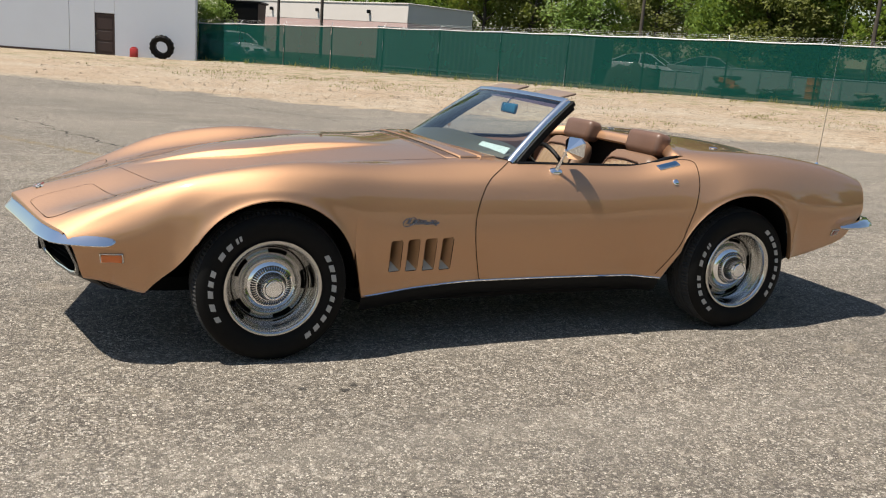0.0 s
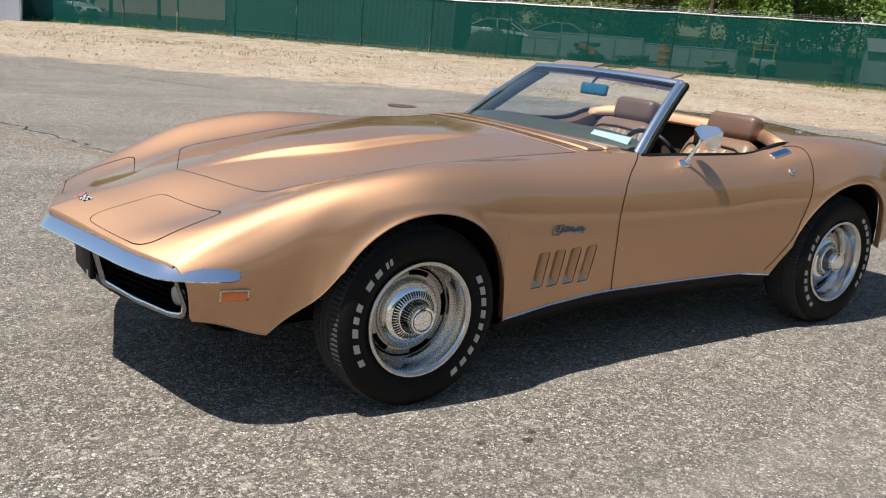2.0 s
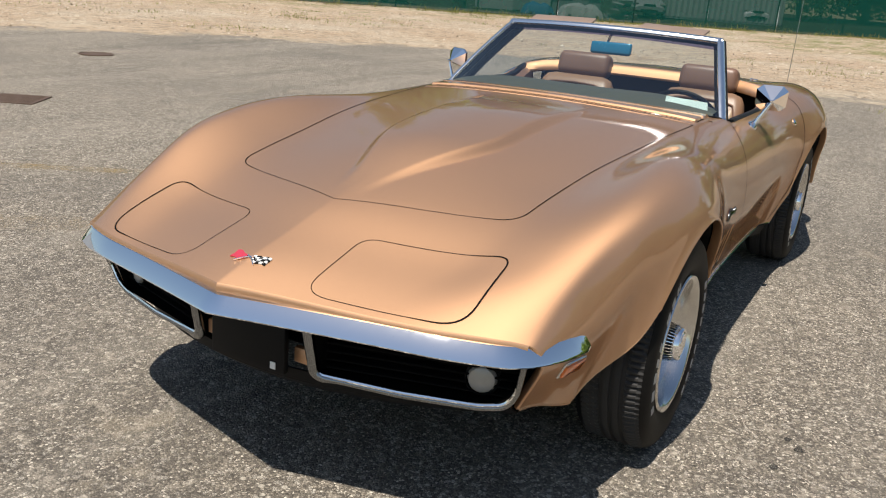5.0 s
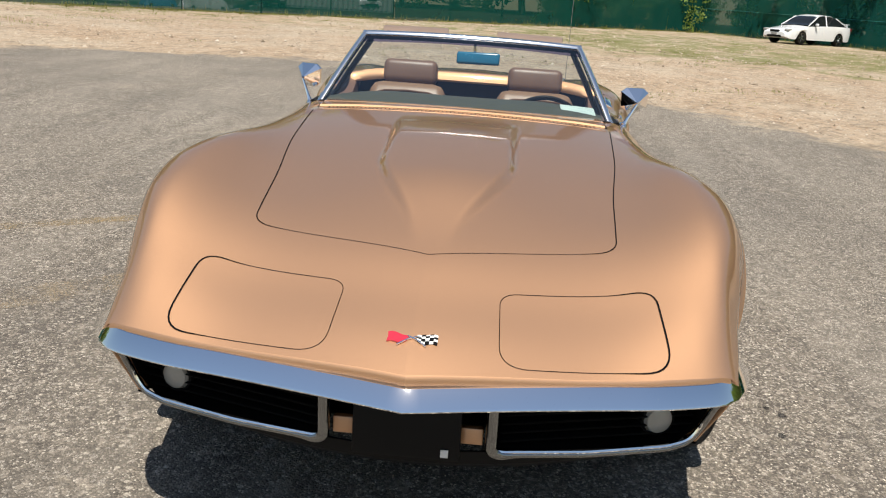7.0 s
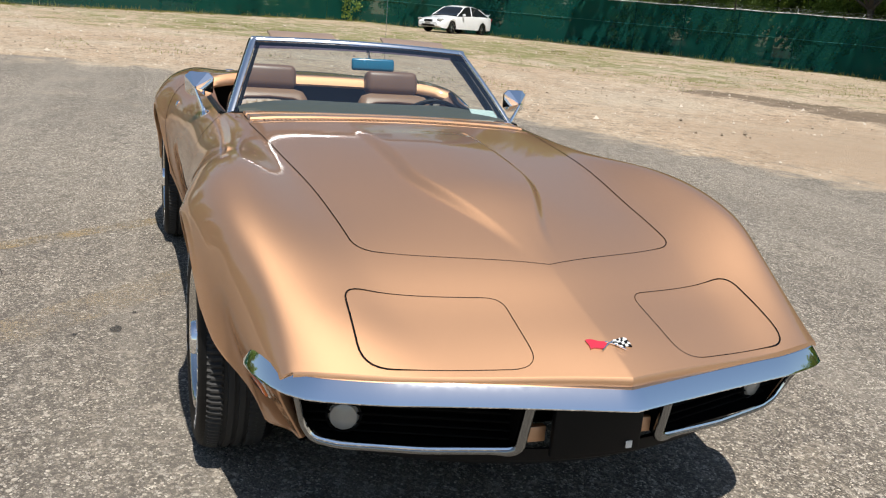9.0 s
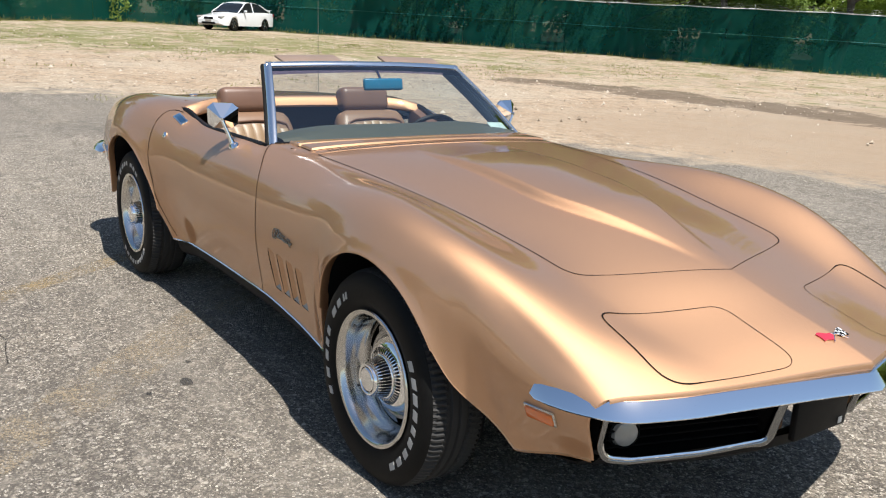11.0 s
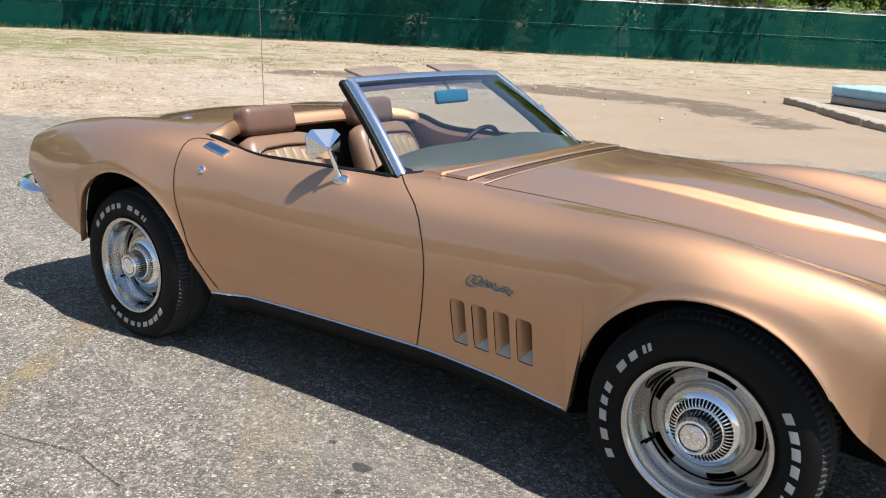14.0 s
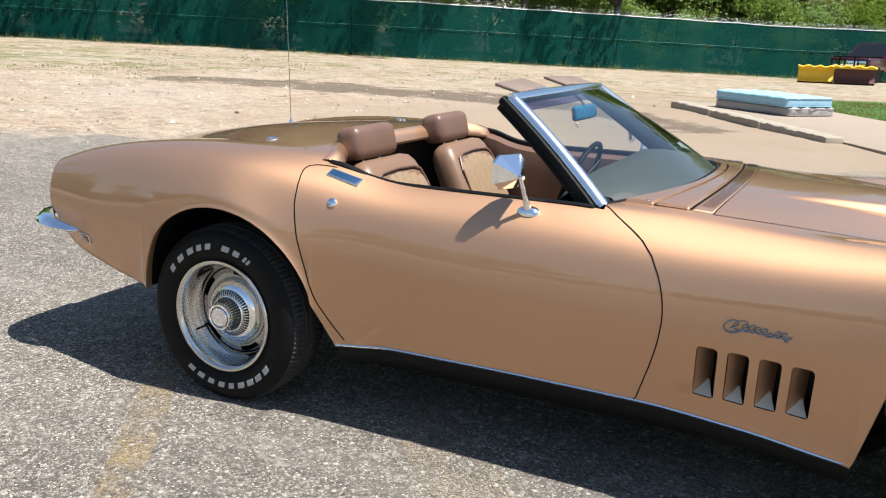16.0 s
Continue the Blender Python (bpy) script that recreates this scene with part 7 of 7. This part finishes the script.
# snow ploughs and a maroon pickup by the far corner
def plough(x, y, turn, w, h, mat, label):
    p = thing("snow_plough", label, "plough", (x, y, land_z(x, y)), turn)
    bm = bmesh.new()
    rows = [[(xx, 0.28 * math.cos(a) - 0.2, 0.06 + h / 2 + h / 2 * math.sin(a)) for a in np.linspace(-1.45, 1.3, 9)] for xx in np.linspace(-w / 2, w / 2, 7)]
    strip(bm, rows)
    solid(bm, 0.03)
    part("blade", bm, mat, p)
    for k in range(5):
        bm = bmesh.new()
        box(bm, (-w / 2 + w * (k + 0.5) / 5, 0.14, 0.06 + h / 2), (0.05, 0.16, h * 0.85), None, 0.01, 1)
        part("rib", bm, mat, p)
    bm = bmesh.new()
    box(bm, (0, 0, 0.05), (w, 0.05, 0.1))
    part("cutting_edge", bm, BLACK, p)
    bm = bmesh.new()
    rows = [[(xx, -0.16, h + 0.01), (xx, -0.26, h + 0.10 + 0.03 * math.sin(xx * 14.0)), (xx, -0.12, h + 0.14 + 0.03 * math.sin(xx * 14.0)), (xx, -0.08, h + 0.04)] for xx in np.linspace(-w / 2 - 0.04, w / 2 + 0.04, 33)]
    loft(bm, rows)
    part("deflector", bm, YELLOW, p, "bent yellow top deflector")


plough(-1.38, 37.4, 8, 1.42, 0.60, YELLOW, "small yellow snow plough blade on the ground")
plough(0.14, 37.3, 4, 1.56, 0.64, RUSTY, "rusty snow plough blade with a yellow top edge")


def pickup(x, y, turn):
    c = thing("pickup_truck", "maroon pickup truck behind the plough blades", "truck", (x, y, land_z(x, y)), turn)
    bm = bmesh.new()
    box(bm, (1.7, 0, 0.85), (1.6, 1.85, 0.55), None, 0.10, 3)
    part("bonnet", bm, MAROON, c)
    bm = bmesh.new()
    loft(bm, [[(-0.9, -0.9, 0.55), (1.0, -0.9, 0.55), (1.0, 0.9, 0.55), (-0.9, 0.9, 0.55)], [(-0.9, -0.92, 1.12), (1.0, -0.92, 1.12), (1.0, 0.92, 1.12), (-0.9, 0.92, 1.12)], [(-0.8, -0.75, 1.78), (0.35, -0.75, 1.78), (0.35, 0.75, 1.78), (-0.8, 0.75, 1.78)]])
    part("cab", bm, MAROON, c)
    for s in (1, -1):
        bm = bmesh.new()
        q = [(-0.75, s * 0.925, 1.16), (0.82, s * 0.925, 1.16), (0.30, s * 0.775, 1.72), (-0.72, s * 0.775, 1.72)]
        bm.faces.new([bm.verts.new(p) for p in q])
        solid(bm, 0.012)
        part("side_window", bm, DARK_GLASS, c)
    bm = bmesh.new()
    bm.faces.new([bm.verts.new(p) for p in ((1.01, -0.8, 1.16), (1.01, 0.8, 1.16), (0.38, 0.68, 1.74), (0.38, -0.68, 1.74))])
    solid(bm, 0.012)
    part("front_window", bm, DARK_GLASS, c)
    bm = bmesh.new()
    box(bm, (-1.95, 0, 0.82), (2.0, 1.85, 0.56), None, 0.05, 2)
    part("load_bed", bm, MAROON, c)
    bm = bmesh.new()
    box(bm, (2.5, 0, 0.82), (0.06, 1.5, 0.34), None, 0.02, 2)
    part("grille", bm, CHROME, c)
    for ax in (1.75, -1.8):
        for s in (1, -1):
            bm = bmesh.new()
            cyl(bm, (ax, s * 0.70, 0.38), (ax, s * 0.95, 0.38), 0.38, None, 24)
            part("wheel", bm, RUBBER, c)
    bm = bmesh.new()
    for s in (1, -1):
        cyl(bm, (2.75, s * 0.35, 0.35), (2.75, s * 0.35, 1.15), 0.04, None, 8)
    cyl(bm, (2.75, -0.6, 1.15), (2.75, 0.6, 1.15), 0.04, None, 8)
    part("plough_frame", bm, BLACK, c)


pickup(0.85, 42.7, -115)


# tufts of dry grass along the fences and on the gravel
def build_grass():
    rnd = random.Random(11)
    vs, fs = [], []
    def tuft(x, y, n, hgt):
        z = land_z(x, y) - 0.01
        for _ in range(n):
            px, py = x + rnd.gauss(0, 0.13), y + rnd.gauss(0, 0.13)
            a, l = rnd.uniform(0, 6.283), hgt * rnd.uniform(0.5, 1.2)
            dx, dy = math.cos(a), math.sin(a)
            k = len(vs)
            lean = rnd.uniform(0.1, 0.6) * l
            wd = rnd.uniform(0.006, 0.012)
            vs.extend([(px - dy * wd, py + dx * wd, z), (px + dy * wd, py - dx * wd, z), (px + dx * lean, py + dy * lean, z + l)])
            fs.append((k, k + 1, k + 2))
    for line in (FENCE_LEFT, FENCE_RIGHT):
        for x, y, h in fence_places(line, 0.35):
            d = math.hypot(x, y)
            for _ in range(2):
                q = rnd.uniform(0.2, 1.6)
                tuft(x * (1 - q / d) + rnd.gauss(0, 0.2), y * (1 - q / d) + rnd.gauss(0, 0.2), 10, rnd.choice((0.10, 0.16, 0.28)))
    for _ in range(5200):
        x, y = rnd.uniform(-36, -9), rnd.uniform(-15, 22)
        if noise.noise(Vector((x * 0.22, y * 0.22, 0))) + 0.35 * noise.noise(Vector((x * 1.1, y * 1.1, 3))) > 0.16:
            tuft(x, y, 8, 0.055)
    for _ in range(2600):
        t, q = rnd.random(), abs(rnd.gauss(0, 3.0)) + 0.4
        x, y = -26.0 - 22.0 * t + 0.74 * q, -13.3 + 24.9 * t - 0.66 * q
        if noise.noise(Vector((x * 0.4, y * 0.4, 7))) > -0.12:
            tuft(x, y, 7, 0.07)
    for _ in range(350):
        t = rnd.random()
        x, y = -1.5 - 10 * t + rnd.gauss(0, 1.6), -31 + 14 * t + rnd.gauss(0, 1.6)
        tuft(x, y, 7, 0.08)
    for _ in range(900):
        x, y = rnd.uniform(0.0, 6.0), rnd.uniform(15.0, 22.5)
        if y > 15.9 - 1.23 * (x - 1.14):
            tuft(x, y, 12, 0.06)
    me = bpy.data.meshes.new("grass_tufts")
    me.from_pydata(vs, [], fs)
    me.materials.append(GRASS)
    tagged(new("grass_tufts", me), "thin dry grass tufts on gravel and along fences", "grass", kind="stuff")


build_grass()


# loose stones and clods on the gravel
def stone_mat():
    n = Nodes("mixed_gravel_stones")
    tone = n.node("ShaderNodeNewGeometry").outputs["Random Per Island"]
    n.set(color=n.ramp(tone, [(0.0, (0.17, 0.132, 0.095)), (0.2, (0.29, 0.23, 0.17)), (0.65, (0.41, 0.34, 0.26)), (1.0, (0.56, 0.49, 0.41))]), rough=0.9, spec=0.2)
    n.bump(n.noise(90.0, 3.0, 0.6), 0.4, 0.003)
    return n.m


def build_stones():
    rng = np.random.default_rng(23)
    base = np.array([(1, 0, 0), (-1, 0, 0), (0, 1, 0), (0, -1, 0), (0, 0, 0.9), (0, 0, -0.5)], float)
    tri = np.array([(0, 2, 4), (2, 1, 4), (1, 3, 4), (3, 0, 4), (2, 0, 5), (1, 2, 5), (3, 1, 5), (0, 3, 5)])
    n = 20000
    far = rng.random(n) < 0.72
    x = np.where(far, rng.uniform(-38, -3, n), rng.uniform(-20, 3, n))
    y = np.where(far, rng.uniform(-18, 27, n), rng.uniform(-40, -14, n))
    keep = (edge_distance(x, y) > 0.1) & (np.hypot(x, y) < 46) & ((rng.random(n) < 0.15) | (x < -6.0) | (y < 4.0))
    x, y = x[keep], y[keep]
    n = len(x)
    size = rng.choice([0.012, 0.016, 0.022, 0.03, 0.045], n, p=[0.34, 0.34, 0.2, 0.1, 0.02]) * rng.uniform(0.7, 1.4, n)
    v = base[None] * size[:, None, None] * rng.uniform(0.6, 1.3, (n, 6, 3))
    v += np.stack([x, y, land(x, y) + 0.004], 1)[:, None]
    f = tri[None] + 6 * np.arange(n)[:, None, None]
    me = bpy.data.meshes.new("gravel_stones")
    me.from_pydata(v.reshape(-1, 3).tolist(), [], f.reshape(-1, 3).tolist())
    me.materials.append(stone_mat())
    tagged(new("gravel_stones", me), "pale and dark loose stones lying on the sandy gravel", "stones", kind="stuff")


build_stones()


# clutter in the yard behind the cloth
def panel_run(a, b, height, count, label):
    """A low wall of upright panels between posts, with a capping rail."""
    p = thing("panel_fence", label, "fence")
    turn = math.atan2(b[1] - a[1], b[0] - a[0])
    wide = math.hypot(b[0] - a[0], b[1] - a[1]) / count
    for k in range(count + 1):
        x, y = a[0] + (b[0] - a[0]) * k / count, a[1] + (b[1] - a[1]) * k / count
        bm = bmesh.new()
        box(bm, (0, 0, height / 2), (0.07, 0.09, height + 0.08), None, 0.01, 1)
        part("post", bm, TRUCK_GREY, p, at=Matrix.Translation((x, y, land_z(x, y))) @ Matrix.Rotation(turn, 4, 'Z'))
        if k == count:
            break
        x, y = x + (b[0] - a[0]) / count / 2, y + (b[1] - a[1]) / count / 2
        at = Matrix.Translation((x, y, land_z(x, y))) @ Matrix.Rotation(turn, 4, 'Z')
        bm = bmesh.new()
        box(bm, (0, 0, height / 2), (wide - 0.06, 0.04, height), None, 0.008, 1)
        part("panel", bm, YARD_WALL, p, at=at)
        bm = bmesh.new()
        box(bm, (0, 0, height + 0.02), (wide - 0.05, 0.07, 0.035), None, 0.008, 1)
        part("rail", bm, WALL_WHITE, p, at=at)


panel_run((-21.9, -27.9), (-23.2, -26.25), 0.74, 2, "low grey panel wall in the yard behind the cloth")
panel_run((-23.25, -26.2), (-25.5, -23.42), 1.0, 3, "whitewashed panel wall in the yard behind the cloth")
panel_run((-25.55, -23.35), (-27.95, -20.4), 0.82, 4, "low whitewashed panel wall in the yard behind the cloth")


def sheeted_heap(x, y, turn, w, d, h, mat, label, seed):
    """A heap under a creased sheet that hangs to the ground."""
    c = thing("covered_heap", label, "heap", (x, y, land_z(x, y)), turn)
    rows = []
    for i in range(15):
        a = i / 7 - 1
        rows.append([(a * w / 2, b * d / 2, h * max(0.0, (1 - abs(a) ** 4)) ** 0.5 * max(0.0, (1 - abs(b) ** 4)) ** 0.5 * (0.78 + 0.3 * noise.noise(Vector((a * 2.3, b * 2.1, seed)))) + 0.03 * h * math.sin(9 * a + 5 * b)) for b in (k / 5 - 1 for k in range(11))])
    bm = bmesh.new()
    strip(bm, rows)
    solid(bm, 0.012)
    part("sheet", bm, mat, c)
    for k in (-1, 1):
        bm = bmesh.new()
        cyl(bm, (k * w * 0.32, -d * 0.62, 0.05), (k * w * 0.22, d * 0.62, 0.07), 0.05, None, 8)
        part("pole", bm, WOOD_DARK, c)


def scrap_pile(x, y, turn, w, h, seed, mats, label):
    """Loose beams, plates and pipes lying over one another."""
    c = thing("scrap_pile", label, "scrap", (x, y, land_z(x, y)), turn)
    rnd = random.Random(seed)
    for k in range(16):
        z = h * (k / 16) * 0.85
        shrink = 1 - 0.55 * k / 16
        bm = bmesh.new()
        m = Matrix.Translation((rnd.uniform(-0.35, 0.35) * w * shrink, rnd.uniform(-0.3, 0.3), z + 0.06)) @ Matrix.Rotation(rnd.uniform(-0.7, 0.7), 4, 'Z') @ Matrix.Rotation(rnd.uniform(-0.22, 0.22), 4, 'Y')
        if k % 3:
            box(bm, (0, 0, 0), (w * shrink * rnd.uniform(0.35, 0.7), rnd.uniform(0.12, 0.5), h * rnd.uniform(0.10, 0.22)), m, 0.012, 1)
            part("beam", bm, mats[k % len(mats)], c)
        else:
            ln = w * shrink * rnd.uniform(0.3, 0.5)
            cyl(bm, m @ Vector((-ln, 0, 0)), m @ Vector((ln, 0, 0)), rnd.uniform(0.03, 0.09), None, 10)
            part("pipe", bm, mats[(k + 1) % len(mats)], c)


def oil_drum(x, y, mat, label):
    c = thing("oil_drum", label, "drum", (x, y, land_z(x, y)))
    bm = bmesh.new()
    lathe(bm, [(0.0, 0.0), (0.28, 0.0), (0.285, 0.02), (0.28, 0.04), (0.28, 0.28), (0.29, 0.30), (0.28, 0.32), (0.28, 0.56), (0.29, 0.58), (0.28, 0.60), (0.28, 0.84), (0.285, 0.86), (0.27, 0.86), (0.265, 0.845), (0.0, 0.845)], 24)
    part("drum_body", bm, mat, c, at=Matrix.Rotation(radians(90), 4, 'X'))


def loader_machine(x, y, turn):
    """A small wheel loader: body, roof frame on posts, bucket and wheels."""
    c = thing("wheel_loader", "small wheel loader with a yellow roof frame and pale sides", "machine", (x, y, land_z(x, y)), turn)
    bm = bmesh.new()
    box(bm, (0, 0, 0.42), (0.95, 0.70, 0.40), None, 0.05, 2)
    part("machine_body", bm, TARP_PALE, c)
    for px in (-0.38, 0.38):
        for py in (-0.28, 0.28):
            bm = bmesh.new()
            box(bm, (px, py, 0.86), (0.05, 0.05, 0.56), None, 0.01, 1)
            part("cab_post", bm, YELLOW, c)
    for z, hgt in ((1.16, 0.08), (0.98, 0.03)):
        for q in (-0.28, 0.28):
            bm = bmesh.new()
            box(bm, (0, q, z), (0.86, 0.06, hgt), None, 0.012, 1)
            part("roof_rail", bm, YELLOW, c)
    bm = bmesh.new()
    box(bm, (0, 0, 1.19), (0.90, 0.66, 0.035), None, 0.012, 1)
    part("roof", bm, YELLOW, c)
    bm = bmesh.new()
    strip(bm, [[(0.62 + dx, q, z) for dx, z in ((0.0, 0.42), (-0.10, 0.22), (0.0, 0.05), (0.32, 0.03))] for q in (-0.45, 0.45)])
    solid(bm, 0.03)
    part("bucket", bm, SCRAP, c)
    for px in (-0.34, 0.34):
        for q in (-1, 1):
            bm = bmesh.new()
            cyl(bm, (px, q * 0.34, 0.23), (px, q * 0.50, 0.23), 0.23, None, 20)
            part("wheel", bm, BLACK, c)


loader_machine(-27.0, -18.4, 126)
sheeted_heap(-29.95, -13.2, 128, 1.3, 0.9, 0.55, TARP_BLUE, "low heap under a blue tarpaulin behind the cloth", 1.0)
sheeted_heap(-31.1, -11.8, 130, 1.9, 0.9, 0.62, TARP_PALE, "heap under pale plastic sheeting behind the cloth", 2.0)
sheeted_heap(-20.1, -27.0, 128, 2.1, 1.2, 1.15, SCRAP, "tall heap under a dark cover behind the cloth", 3.0)
scrap_pile(-21.95, -23.0, 128, 1.4, 0.85, 4, (SCRAP, RUST, SCRAP, ORANGE), "pile of dark scrap metal with an orange plate")
scrap_pile(-23.1, -21.6, 126, 1.7, 0.35, 5, (RUST, WOOD_DARK, SCRAP), "low pile of timber and rusty scrap")
scrap_pile(-24.8, -18.9, 132, 1.6, 0.45, 6, (WOOD_DARK, CONCRETE, SCRAP), "low pile of pallets and broken concrete")
scrap_pile(-32.0, -10.4, 128, 1.3, 0.9, 7, (SCRAP, TRUCK_GREY, WOOD_DARK), "stack of grey crates and scrap behind the cloth")
oil_drum(-20.05, -25.35, SCRAP, "dark rusty oil drum behind the cloth")
oil_drum(-25.4, -22.0, ORANGE, "orange oil drum before the panel wall")
oil_drum(-28.7, -16.2, RUST, "rusty oil drum behind the cloth")


def yard_shed(x, y, turn, w, d, h, wall, roof):
    s = thing("shed", "small pale yard shed with a pitched roof", "shed", (x, y, land_z(x, y)), turn)
    bm = bmesh.new()
    loft(bm, [[(sx, -d / 2, 0), (sx, d / 2, 0), (sx, d / 2, h * 0.72), (sx, 0, h * 0.97), (sx, -d / 2, h * 0.72)] for sx in (-w / 2, w / 2)])
    part("wall", bm, wall, s, smooth=False)
    for q in (1, -1):
        bm = bmesh.new()
        strip(bm, [[(-w / 2 - 0.1, q * (d / 2 + 0.12), h * 0.70), (w / 2 + 0.1, q * (d / 2 + 0.12), h * 0.70)], [(-w / 2 - 0.1, 0, h), (w / 2 + 0.1, 0, h)]])
        solid(bm, 0.04)
        part("roof", bm, roof, s)
    bm = bmesh.new()
    box(bm, (0.2, -d / 2 - 0.012, h * 0.32), (0.7, 0.03, h * 0.62), None, 0.008, 1)
    part("door", bm, TRUCK_GREY, s)


yard_shed(-31.5, -15.1, 129, 3.0, 1.5, 1.72, YARD_WALL, TRUCK_GREY)
yard_shed(-33.3, -13.1, 129, 2.2, 1.5, 1.28, TRUCK_GREY, WOOD_DARK)
parked_car(-26.6, -29.3, 130, TRUCK_GREY, "grey saloon car parked in the yard behind the cloth")
parked_car(-24.6, -31.8, 128, CAR_WHITE, "white saloon car parked in the yard behind the cloth")
c = thing("traffic_cone", "orange traffic cone in the yard behind the cloth", "cone", (-27.6, -22.6, land_z(-27.6, -22.6)))
bm = bmesh.new()
cyl(bm, (0, 0, 0.02), (0, 0, 0.70), 0.14, 0.03, 16)
part("cone_body", bm, AMBER, c)
bm = bmesh.new()
box(bm, (0, 0, 0.015), (0.36, 0.36, 0.03), None, 0.008, 1)
part("cone_base", bm, BLACK, c)
